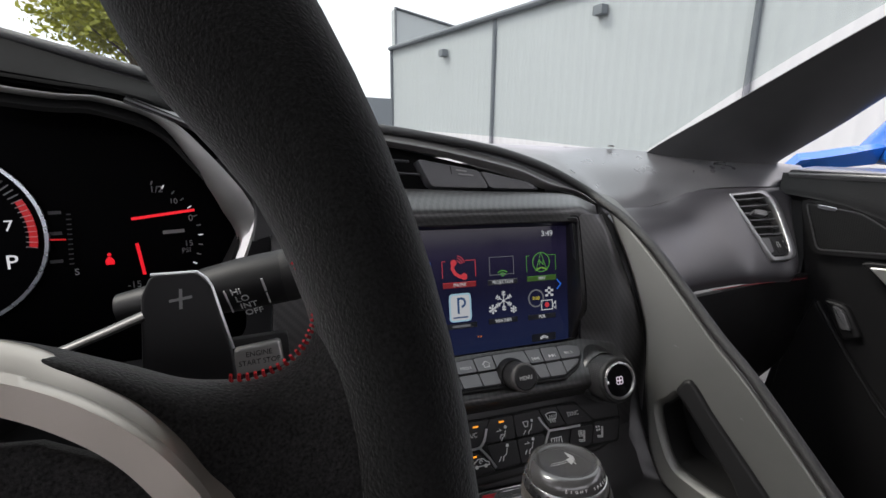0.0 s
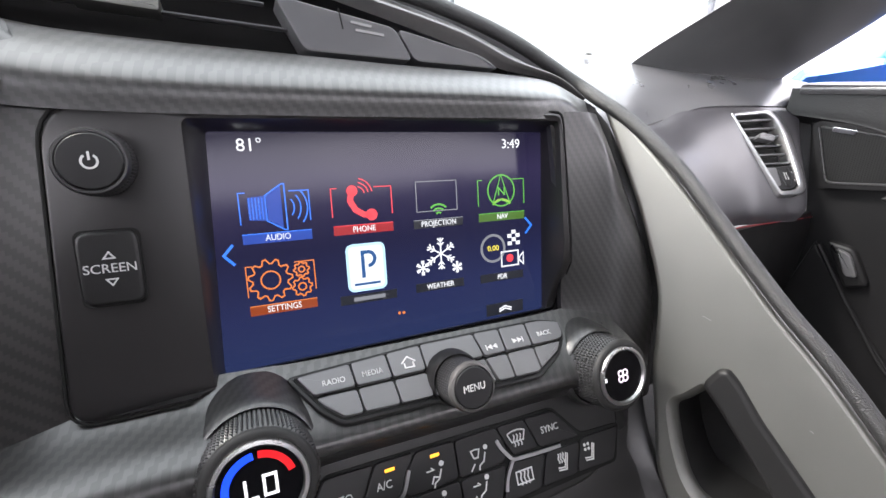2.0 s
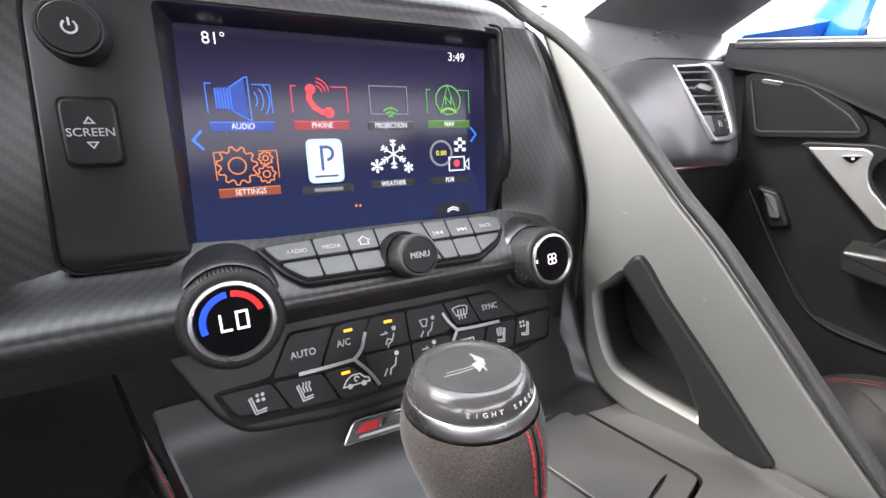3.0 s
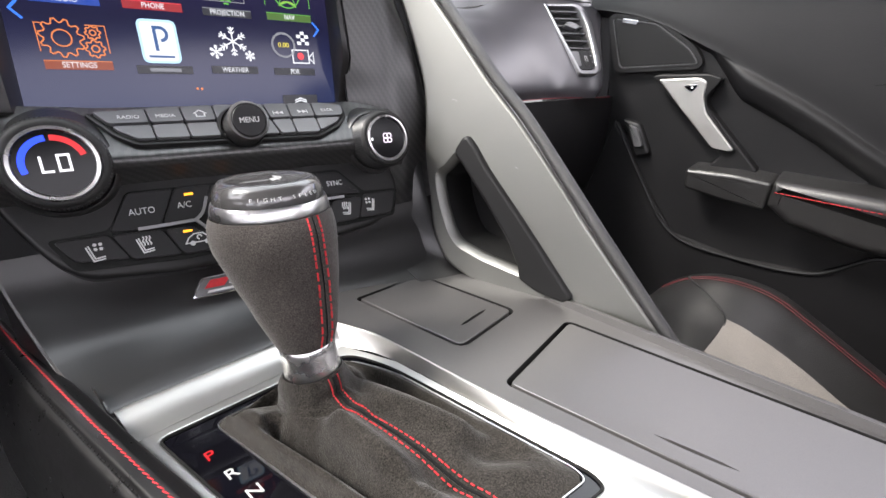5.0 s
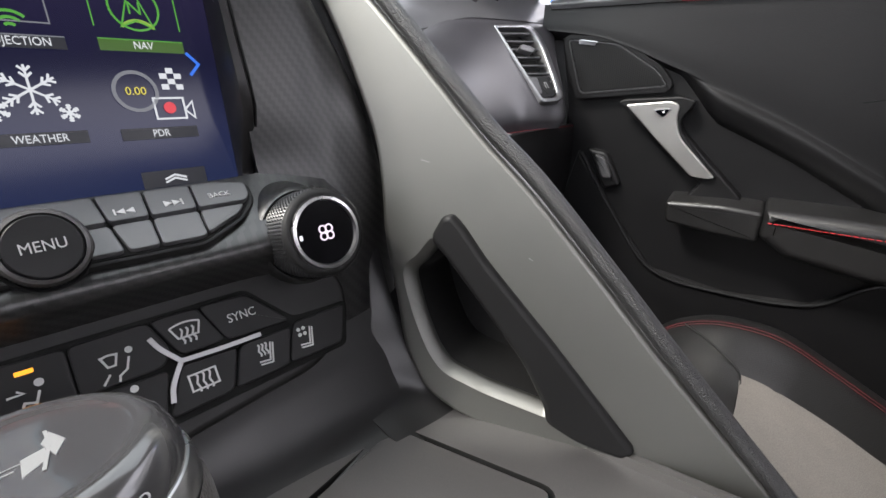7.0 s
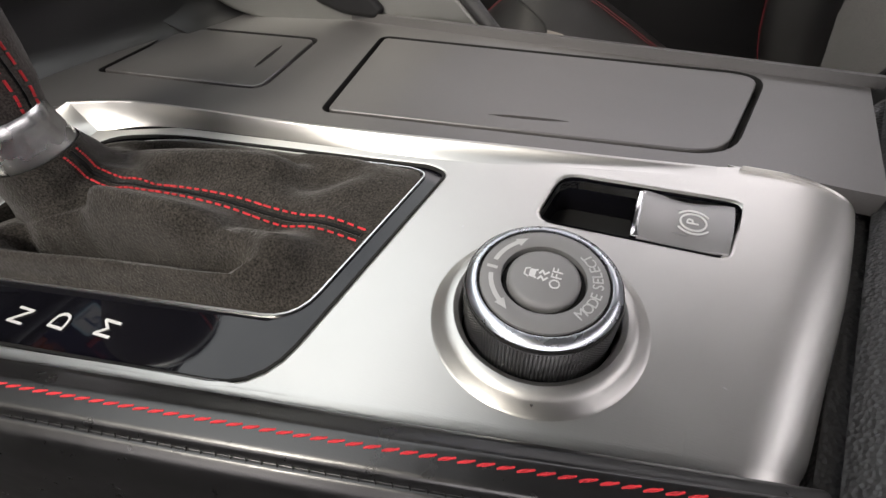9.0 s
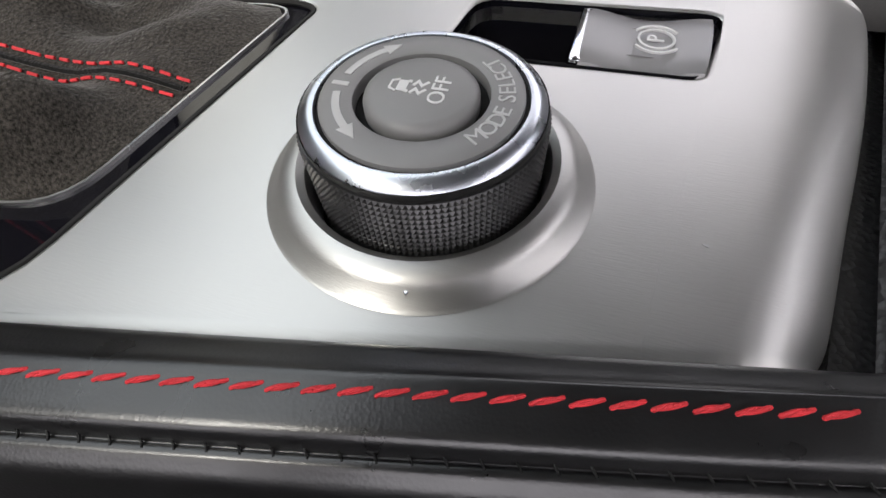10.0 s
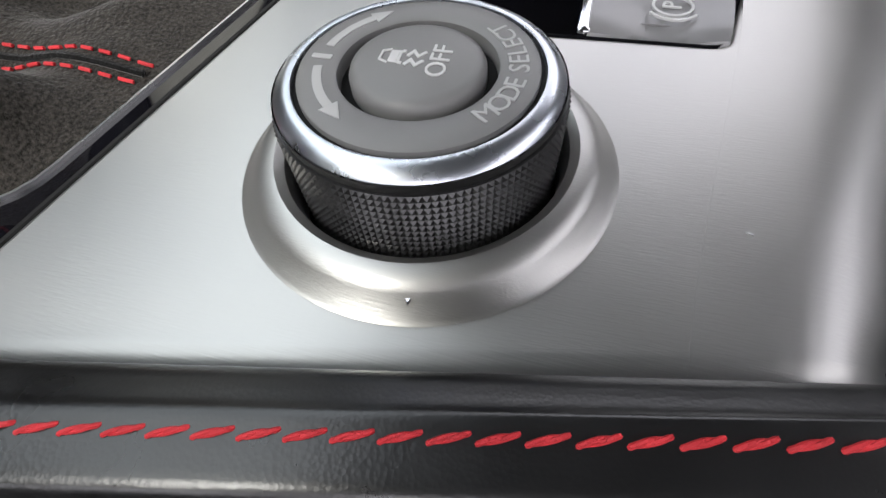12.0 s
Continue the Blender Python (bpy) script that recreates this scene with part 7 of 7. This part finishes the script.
for i in range(46):
    for j in range(26):
        y, z = 3.95 - 0.028 * i, 1.2 + 0.026 * j + (0.013 if i % 2 else 0)
        u, v = dp([(y, z)])[0]
        inside = z > 1.16 + (3.79 - y) * 0.11 and z < (1.84 - max(0, 3.4 - y) * 0.62 if y < 3.4 else 1.86) - 0.06 and y < 3.86 + (z - 1.14) * 0.22
        if inside:
            slab([(u + 0.008, v), (u, v + 0.008), (u - 0.008, v), (u, v - 0.008)], -0.081, -0.078, 0.0003, 1, bm=b)
tagged(part("grille_holes", b, DEEP, door, frame_m=DRS), kind="stuff")
part("pull_bracket", panel(rounded(dp([(3.1, 1.02), (2.25, 1.1), (2.39, 0.86), (2.37, 0.73), (1.5, -0.1), (1.66, -0.21), (2.2, -0.21), (2.02, 0.04), (2.6, 0.56)]), [0.05, 0.04, 0.08, 0.1, 0.06, 0.05, 0.06, 0.05, 0.1], 4), -0.16, 0.05, 0.03), DOORSKIN, door, "black pull handle backing", DR)
pull = part("pull_handle", panel(rounded(dp([(3.2, 1.06), (3.12, 1.1), (2.42, 1.16), (2.25, 1.115), (2.29, 1.01), (2.39, 0.87), (2.345, 0.7), (1.845, 0.165), (1.9, 0.13), (2.2, 0.15), (2.64, 0.57)]), [0.03, 0.04, 0.05, 0.04, 0.06, 0.12, 0.1, 0.04, 0.04, 0.05, 0.1], 4), 0.03, 0.1, 0.02), SOFT, door, "dark pull handle with a satin metal face", DR)
part("metal_face", panel(rounded(dp([(3.1, 1.035), (2.53, 1.105), (2.42, 1.06), (2.43, 0.87), (2.36, 0.65), (1.86, 0.165), (1.93, 0.14), (2.15, 0.15), (2.62, 0.575)]), [0.04, 0.06, 0.08, 0.12, 0.1, 0.04, 0.03, 0.05, 0.1], 4), 0.08, 0.125, 0.018), PULLMETAL, pull, "satin metal face of the pull", DR)
part("button_recess", slab(rounded(dp([(2.75, 0.985), (2.5, 1.02), (2.595, 0.875)]), 0.05, 4), 0.1, 0.129, 0.003), SATINCHROME, pull, frame_m=DR)
part("release_button", slab(rounded(dp([(2.72, 0.975), (2.525, 1.005), (2.597, 0.895)]), 0.045, 4), 0.12, 0.134, 0.003), GLOSS, pull, frame_m=DR)
part("button_mark", lathe([(0.018, 0.133), (0.016, 0.139), (0.001, 0.14)], 12, centre=dp([(2.6, 0.965)])[0]), LEGEND, pull, frame_m=DR)
part("switch_pod", slab(rounded(dp([(3.62, 0.36), (3.3, 0.32), (3.05, -0.15), (3.3, -0.25)]), 0.08, 4), -0.16, -0.02, 0.05, 3), DOORSKIN, door, frame_m=DR)
part("window_switch", slab(rounded(dp([(3.48, 0.3), (3.32, 0.25), (3.18, -0.04), (3.32, -0.06)]), 0.05, 4), -0.05, 0.03, 0.02), GREYKEY, door, "grey window switch", DR)
part("armrest_shelf", slab(rounded(dp([(2.36, -0.15), (1.7, -0.1), (1.245, -0.12), (1.245, -0.52), (1.8, -0.5), (2.32, -0.44)]), 0.06, 4), -0.16, 0.4, 0.055, 6), SEATLEATHER, door, frame_m=DR)
part("armrest", slab(rounded(dp([(1.24, -0.06), (-3.5, -0.02), (-3.5, -0.85), (0.2, -0.75), (0.95, -0.62), (1.24, -0.42)]), 0.05, 4), -0.16, 0.5, 0.14, 8), SEATLEATHER, door, "black leather armrest", DR)
a_line = dp([(1.2, -0.2), (-3.4, -0.21)])
stitches(door, lambda s: Vector(CAR.inverted() @ (DR @ Vector((a_line[0][0] + (a_line[1][0] - a_line[0][0]) * s, a_line[0][1] + (a_line[1][1] - a_line[0][1]) * s, 0.502)))), 70, 0.006, 0.7)
pocket = [(3.69, 0.28), (3.12, -0.6), (2.44, -1.41), (1.43, -1.53), (0.47, -1.42), (-0.05, -1.0), (-0.5, -0.9)]
pk = spline([(*q, -0.05) for q in dp(pocket)], 40)
part("pocket_lip", tube([tuple(p) for p in pk], 0.035, 8), SOFT, door, "black map pocket lip", DR)
part("lower_panel", slab(dp([(3.75, 0.3)] + pocket[1:] + [(-4.5, -0.9), (-4.5, -3.3), (4.4, -3.3), (4.1, -1.0)]), -0.3, -0.06, 0.04), DOORSKIN, door, frame_m=DR)
# near-black ribbon laid along the crease, its shade put into the colour
b = bmesh.new()
stroke(b, dp([(1.36, 1.0), (0.89, 1.09), (0.42, 1.19), (-2, 1.65)]), 0.012, -0.02, 0.006)
part("crease_shade", b, DEEP, door, frame_m=DR)

# ---- passenger seat ----
seat = thing("passenger_seat", (4.6, 0.0, -2.6), "black leather bucket seat with grey suede centre and red piping", "seat")
rid = [(2.35, -2.3), (2.1, -1.9), (1.8, -1.64), (1.35, -1.47), (0.79, -1.47), (0.24, -1.7), (-0.37, -2.0), (-1.01, -2.29), (-1.93, -2.43)]
cross_ = [(2.2, -0.5), (2.5, -0.15), (3.0, 0.0), (3.5, -0.15), (4.2, -0.3), (5.1, -0.3), (5.65, -0.17), (6.2, 0.0), (6.6, -0.12), (6.8, -0.6)]
part("cushion", sheet([[(x, y - 0.02 * abs(x - 4.6), z + dz) for x, dz in cross_] for y, z in rid], 50, 40, 0.15), SEATLEATHER, seat)
part("cushion_insert", sheet([[(x, y + (0.02 if x > 5 else 0.0), zc + (0.05 if x > 5.3 else 0.0)) for x in (3.75, 4.3, 5.0, 5.42)] for y, zc in ((1.02, -1.72), (0.75, -1.76), (0.2, -1.95), (-0.5, -2.27), (-1.4, -2.55))], 16, 20, 0.06), SEATSUEDE, seat, "perforated grey suede seat centre")
part("facing_seam", tube(spline([(5.95, 1.72, -1.52), (5.72, 1.4, -1.55), (5.45, 1.06, -1.66), (5.0, 1.02, -1.74), (4.3, 1.0, -1.74), (3.75, 1.0, -1.74)], 24), 0.012, 6), RUBBER, seat, "dark seam across the cushion")
for dx in (-0.04, 0.04):
    pl = spline([(6.12 + dx, y - 0.03, z + 0.012) for y, z in rid[1:]], 60)
    part("piping", tube([tuple(p) for p in pl], 0.0028, 6), DULLTHREAD, seat, "red stitched piping")
back = [(-1.93, -2.45), (-1.5, -1.7), (-1.3, -0.85), (-1.45, -0.25), (-1.9, 1.0), (-2.6, 2.4), (-2.9, 3.2)]
part("backrest", sheet([[(2.6, y - 0.9, z), (3.0, y - 0.15, z), (3.5, y - 0.45, z), (4.6, y - 0.65, z), (5.6, y - 0.45, z), (6.2, y, z), (6.5, y - 0.2, z), (6.7, y - 1.0, z)] for y, z in back], 40, 30, 0.15), SEATLEATHER, seat)
part("back_insert", sheet([[(x, y - 0.52, z) for x in (3.7, 4.3, 5.0, 5.45)] for y, z in back[1:]], 12, 20, 0.04), SEATSUEDE, seat, "grey suede backrest centre")
for dx in (-0.04, 0.04):
    pl = spline([(6.12 + dx, y + 0.025, z) for y, z in back], 60)
    part("back_piping", tube([tuple(p) for p in pl], 0.0028, 6), DULLTHREAD, seat, "red stitched piping")

# ---- steering wheel ----
WF = frame_at((-3.15, 1.0, 2.2), (1, 0, 0), (0, 0.407, 0.914))
wheel = thing("steering_wheel", (-3.15, 1.0, 0.5), "black suede steering wheel with red stitching", "steering wheel")
rim_loops = []
for i in range(96):
    a = 2 * math.pi * i / 96
    swell = 1.0 + 0.28 * math.exp(-((math.degrees(a) - 42) / 18) ** 2)
    c = Vector((math.cos(a) * 1.752, math.sin(a) * 1.752 * (1 if math.sin(a) > -0.6 else 0.97), 0))
    d = Vector((math.cos(a), math.sin(a), 0))
    side = min(math.degrees(a), 360 - math.degrees(a))
    back = 0.18 * (1 - 0.62 * math.exp(-(side / 24) ** 2))
    rim_loops.append([c + d * math.cos(t) * ((0.128 if math.cos(t) > 0 else 0.128 - 0.04 * math.exp(-(side / 20) ** 2)) * swell + (0.05 * math.exp(-((side - 23.5) / 6.5) ** 2) if math.cos(t) < 0 and math.sin(a) > 0 else 0.0)) + Vector((0, 0, 1)) * math.sin(t) * (0.18 if math.sin(t) > 0 else back) for t in (2 * math.pi * j / 18 for j in range(18))])
part("rim", loft(rim_loops + [rim_loops[0]]), SUEDE, wheel, frame_m=WF)
for s in (1, -1):
    top_e = [(0.8, 0.335), (1.1, 0.27), (1.254, 0.237), (1.373, 0.184), (1.453, 0.143), (1.512, 0.127), (1.546, 0.122), (1.588, 0.127), (1.624, 0.147), (1.645, 0.174), (1.658, 0.211), (1.654, 0.252), (1.643, 0.29), (1.63, 0.33)]
    low_e = [(0.8, 0.32), (1.1, 0.24), (1.27, 0.2), (1.38, 0.14), (1.45, 0.06), (1.5, -0.03), (1.54, -0.1), (1.6, -0.14), (1.68, -0.12), (1.72, -0.02), (1.74, 0.08), (1.745, 0.17), (1.745, 0.26), (1.745, 0.35)]
    between = lambda k, w: [(s * (p[0] + (q[0] - p[0]) * k), p[1] + (q[1] - p[1]) * k, w) for p, q in zip(top_e, low_e)]
    part("spoke", sheet([between(0.03, -0.03), between(0.0, 0.0), between(0.12, 0.045), between(0.35, 0.075), between(0.65, 0.088), between(1.0, 0.085)], 70, 24, 0.012, seen_from=(0, 0, 5)), LITSUEDE, wheel, frame_m=WF)
    sp = [(1.3, 0.1), (1.5, -0.02), (1.75, -0.06), (1.75, -0.5), (1.55, -0.55), (1.2, -0.4), (0.7, -0.32), (0.7, 0.2)]
    part("spoke_base", slab([(s * x, y) for x, y in sp][:: s], 0.02, 0.06, 0.01, 3), LITSUEDE, wheel, frame_m=WF)
    hi = [(0.85, 0.33), (1.1, 0.275), (1.27, 0.228), (1.335, 0.191), (1.381, 0.16), (1.416, 0.13), (1.452, 0.084), (1.482, 0.03), (1.525, -0.04), (1.53, -0.2)]
    lo = [(0.85, 0.24), (1.1, 0.2), (1.265, 0.157), (1.321, 0.135), (1.377, 0.093), (1.417, 0.05), (1.446, 0.005), (1.458, -0.02), (1.47, -0.08), (1.47, -0.2)]
    mid2 = [(p[0] * 0.3 + q[0] * 0.7, p[1] * 0.3 + q[1] * 0.7) for p, q in zip(hi, lo)]
    part("spoke_trim", sheet([[(s * x, y, w) for x, y in line] for line, w in ((hi, 0.03), (hi, 0.07), (mid2, 0.14), (mid2, 0.143), (lo, 0.1), (lo, 0.0))], 40, 24, 0.02, seen_from=(0, 0, 5)), WHEELTRIM, wheel, "satin grey spoke trim", WF)
    a0 = spline([(1.632, 0.3, 0.0), (1.645, 0.27, 0.0), (1.655, 0.235, 0.0), (1.655, 0.2, 0.0), (1.643, 0.172, 0.0), (1.622, 0.147, 0.0), (1.588, 0.129, 0.0), (1.55, 0.123, 0.0), (1.512, 0.127, 0.0)], 53)
    for k in range(26):
        p, q = Vector(a0[2 * k]), Vector(a0[2 * k + 1])
        n2 = Vector((q.y - p.y, p.x - q.x, 0)).normalized() * 0.006
        part("stitch", tube([(s * (p - n2).x, (p - n2).y, -0.012), (s * (p * 0.5 + q * 0.5 - n2 * 0.5).x, (p * 0.5 + q * 0.5 - n2 * 0.5).y, 0.004), (s * q.x, q.y, 0.016), (s * (q + n2 * 1.3).x, (q + n2 * 1.3).y, 0.028)], 0.0027, 5), THREAD, wheel, frame_m=WF)
part("hub", slab(rounded(box2(-0.75, -0.6, 0.75, 0.45), 0.3, 8), -0.3, 0.15, 0.12, 4), LEATHER, wheel, frame_m=WF)
PF = frame_at((-1.73, 1.85, 2.1), (1, 0, 0), (0, 0.3, 0.95))
paddle = part("shift_paddle", slab(rounded([(-0.14, -0.3), (0.134, -0.3), (0.118, -0.07), (0.074, 0.14), (0.04, 0.186), (-0.085, 0.19), (-0.114, 0.13)], 0.02, 4), -0.02, 0.0, 0.008), KEYBLACK, wheel, "black upshift paddle", PF)
part("paddle_rim", tube([(-0.085, 0.193, -0.012), (0.04, 0.189, -0.012), (0.062, 0.168, -0.012), (0.077, 0.14, -0.012), (0.121, -0.07, -0.012)], 0.0045, 6), SATINCHROME, wheel, "thin bright paddle edge", PF)
b = bmesh.new()
stroke(b, [(-0.042, 0.106), (0.02, 0.112)], 0.009, 0.0, 0.003)
stroke(b, [(-0.013, 0.078), (-0.009, 0.14)], 0.009, 0.0, 0.003)
part("plus_mark", b, DIMLEGEND, paddle, frame_m=PF)
part("paddle_arm", tube([(-1.84, 1.89, 2.165), (-1.94, 1.885, 2.13), (-2.07, 1.87, 2.09), (-2.4, 1.8, 1.95)], (0.028, 0.02), 10, flat=0.5), SATIN, wheel)

# wiper stalk
stalk = thing("wiper_stalk", (-1.8, 2.5, 2.0), "black wiper stalk with white wiper legends", "stalk")
SA, SB = Vector((-1.95, 2.6, 1.98)), Vector((-1.2, 2.42, 2.11))
sd = (SB - SA).normalized()
SF = frame_at(SB, Vector((0, 0, 1)).cross(sd).normalized(), Vector((0, 0, 1)) - sd * sd.z)
part("shaft", lathe([(0.07, -0.85), (0.1, -0.55), (0.12, -0.35), (0.122, -0.16)], 32), SOFT, stalk, frame_m=SF)
part("ring", knurled(0.124, -0.16, -0.02, 40, 3, 0.003), RUBBER, stalk, frame_m=SF)
part("end_cap", lathe([(0.122, -0.03), (0.12, 0.0), (0.09, 0.012), (0.085, 0.004)], 32, caps=(False, False)), GREYKEY, stalk, frame_m=SF)
part("end_button", lathe([(0.083, -0.02), (0.082, 0.012), (0.07, 0.02), (0.001, 0.022)], 32), GREYKEY, stalk, frame_m=SF)
eye_d = Vector((-0.3, -0.8, -0.38)).normalized()
T_n = (eye_d - sd * eye_d.dot(sd)).normalized()
TF2 = frame_at(tuple(SA.lerp(SB, 0.52) + T_n * 0.119), sd, T_n.cross(sd))
for k, tx in enumerate(("HI", "LO", "INT", "OFF")):
    words("legend", tx, 0.032, (0.0 + 0.008 * k, 0.055 - 0.042 * k), LEGEND, stalk, TF2, w=0.0, centre=False)
b = bmesh.new()
stroke(b, [(-0.02, -0.05), (-0.02, 0.075)], 0.006, 0.0, 0.004)
stroke(b, [(0.14, 0.03), (0.14, 0.1)], 0.009, 0.0, 0.004)
stroke(b, [(0.14, -0.04), (0.14, 0.02)], 0.006, 0.0, 0.004)
part("bars", b, LEGEND, stalk, frame_m=TF2)

# engine start button
EB = frame_at((-1.43, 3.36, 1.3), (0.98, -0.12, 0.03), (0.05, 0.15, 0.98))
start = thing("engine_start_button", (-1.44, 3.36, 1.2), "bright metal engine start and stop button", "button")
part("surround", slab(rounded(box2(-0.19, -0.13, 0.19, 0.13), 0.04), -0.1, -0.01, 0.01), PANEL, start, frame_m=EB)
cap2 = part("cap", slab(rounded([(-0.155, -0.1), (0.15, -0.085), (0.14, 0.1), (-0.15, 0.08)], 0.03), -0.05, 0.04, 0.02), METAL, start, frame_m=EB)
words("legend", "ENGINE", 0.035, (0.0, 0.03), RUBBER, cap2, EB, w=0.042, wide=0.95)
words("legend", "START STOP", 0.035, (0.0, -0.025), RUBBER, cap2, EB, w=0.042, wide=0.95)

# ---- instrument cluster ----
GF = frame_at((-2.2, 4.2, 2.0), (1, 0, 0), (0, 0.12, 1))
clus = thing("instrument_cluster", (-3.0, 4.2, 1.2), "black instrument cluster with red needles under a hood", "instrument cluster")
part("face", slab(rounded(box2(-2.6, -0.9, 0.75, 0.95), 0.2, 5), -0.1, -0.01, 0.02), GAUGEFACE, clus, frame_m=GF)
b = bmesh.new()
stroke(b, arc((-1.0, 0.08), 0.58, -70, 70, 30), 0.022, 0.0, 0.03)
part("tachometer_ring", b, SOFTCHROME, clus, "bright tachometer ring", GF)
b = bmesh.new()
stroke(b, arc((-1.0, 0.08), 0.507, -10, 26, 16), 0.042, 0.0, 0.01)
part("red_zone", b, LITRED, clus, "glowing red rev limit", GF)
for k in range(26):
    a = radians(-10 + 4 * k)
    b = stroke(bmesh.new(), [(-1.0 + 0.47 * math.cos(a), 0.08 + 0.47 * math.sin(a)), (-1.0 + 0.53 * math.cos(a), 0.08 + 0.53 * math.sin(a))], 0.006, 0.0, 0.012)
    part("tick", b, DIMLEGEND, clus, frame_m=GF)
for k in range(14):
    a = radians(-60 + 10 * k)
    b = stroke(bmesh.new(), [(0.06 + 0.41 * math.cos(a), 0.41 * math.sin(a)), (0.06 + 0.44 * math.cos(a), 0.44 * math.sin(a))], 0.008, 0.0, 0.01)
    part("tick", b, DIMLEGEND if k % 3 else LITWHITE, clus, frame_m=GF)
for tx, x, y, h in (("7", -0.61, 0.14, 0.09), ("P", -0.62, -0.1, 0.12), ("0", 0.43, 0.13, 0.06), ("10", 0.33, 0.26, 0.05), ("1/2", 0.23, 0.35, 0.06), ("15", 0.4, -0.06, 0.055), ("PSI", 0.38, -0.11, 0.045), ("-15", 0.03, -0.33, 0.06), ("S", -0.29, -0.2, 0.055)):
    words("numeral", tx, h * 0.8, (x, y), LITWHITE if h > 0.08 else DIMLEGEND, clus, GF, w=0.006)
for a0, a1 in (((0.06, 0.146), (0.46, 0.19)), ((0.075, -0.03), (0.1, -0.26))):
    b = bmesh.new()
    stroke(b, [a0, a1], 0.02, 0.015, 0.01)
    part("needle", b, NEEDLERED, clus, "glowing red needle", GF)
b = bmesh.new()
slab(ring((-0.098, -0.098), 0.012, 10), 0.0, 0.008, 0.002, 1, bm=b)
slab([(-0.122, -0.168), (-0.072, -0.168), (-0.075, -0.135), (-0.092, -0.114), (-0.108, -0.114), (-0.125, -0.14)], 0.0, 0.008, 0.002, 1, bm=b)
part("warning_lamp", b, NEEDLERED, clus, "glowing red warning symbol", GF)
# small scale between the large dials: ticks, plain bars for its figures, a short needle
for k in range(11):
    v = 0.2 - 0.034 * k
    b = stroke(bmesh.new(), [(-0.318 + 0.055 * v, v), (-0.293 + 0.055 * v, v)], 0.007, 0.0, 0.008)
    part("tick", b, FAINTLEGEND, clus, frame_m=GF)
for v in (0.215, 0.075, -0.115):
    b = stroke(bmesh.new(), [(-0.42 + 0.08 * v, v), (-0.35 + 0.08 * v, v)], 0.022, 0.0, 0.006)
    part("scale_figure", b, FAINTLEGEND, clus, frame_m=GF)
b = stroke(bmesh.new(), [(-0.41, 0.035), (-0.325, 0.03)], 0.011, 0.01, 0.006)
part("small_needle", b, LITRED, clus, "short red needle", GF)
b = bmesh.new()
stroke(b, [(0.24, 0.035), (0.38, 0.04)], 0.025, 0.0, 0.006)
part("odometer_bar", b, DIMLEGEND, clus, frame_m=GF)
hp_ = [(-3.0, 3.68, 3.02), (-2.39, 3.7, 2.942), (-2.13, 3.7, 2.93), (-1.83, 3.7, 2.82), (-1.64, 3.7, 2.6), (-1.47, 3.7, 2.34), (-1.4, 3.7, 2.16), (-1.44, 3.7, 2.0), (-1.54, 3.7, 1.78), (-1.7, 3.75, 1.5)]
hs = spline(hp_, 50)
thin = np.linspace(0, 1, 50)[:, None]
thin = 0.25 + 0.95 * np.clip((thin - 0.3) / 0.25, 0, 1)
part("hood_trim", sheet([hs + np.array([0.0, -0.02, 0.03]) * thin, hs + np.array([0.035, -0.06, 0.02]) * thin, hs + np.array([-0.03, -0.04, -0.05]) * thin, hs + np.array([-0.07, 0.02, -0.1]) * thin], 50, 8, 0.02), METAL, clus, "satin grey hood trim")
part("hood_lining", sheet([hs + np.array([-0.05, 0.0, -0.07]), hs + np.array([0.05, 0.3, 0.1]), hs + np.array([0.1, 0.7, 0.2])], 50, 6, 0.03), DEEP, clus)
part("hood", sheet([[sc(-3.6, 1.88, -0.15), sc(-2.8, 1.65, -0.15), sc(-2.1, 1.42, -0.12), sc(-1.8, 1.2, -0.02)], [(-3.0, 3.7, 3.1), (-2.39, 3.7, 3.02), (-1.85, 3.7, 2.92), (-1.55, 3.7, 2.6)], [(-3.0, 3.72, 3.05), (-2.39, 3.74, 2.97), (-1.87, 3.74, 2.86), (-1.58, 3.74, 2.56)]], 20, 10, 0.04), HOODCLOTH, clus)
part("column_shroud", tube([(-3.1, 3.8, 1.2), (-3.1, 2.4, 1.75), (-3.15, 1.6, 1.95)], 0.5, 20, flat=0.7), SOFT, clus)
part("knee_panel", sheet([[(-4.5, 3.5, 1.3), (-2.5, 3.5, 1.25), (-1.7, 3.42, 1.0), (-1.0, 3.3, 0.8)], [(-4.5, 3.4, 0.5), (-2.5, 3.45, 0.5), (-1.7, 3.45, 0.4), (-0.95, 3.2, 0.3)], [(-4.5, 4.2, -1.2), (-2.5, 4.2, -1.2), (-1.7, 4.2, -1.2), (-0.95, 4.0, -1.2)]], 20, 12, 0.05), SOFT, clus)
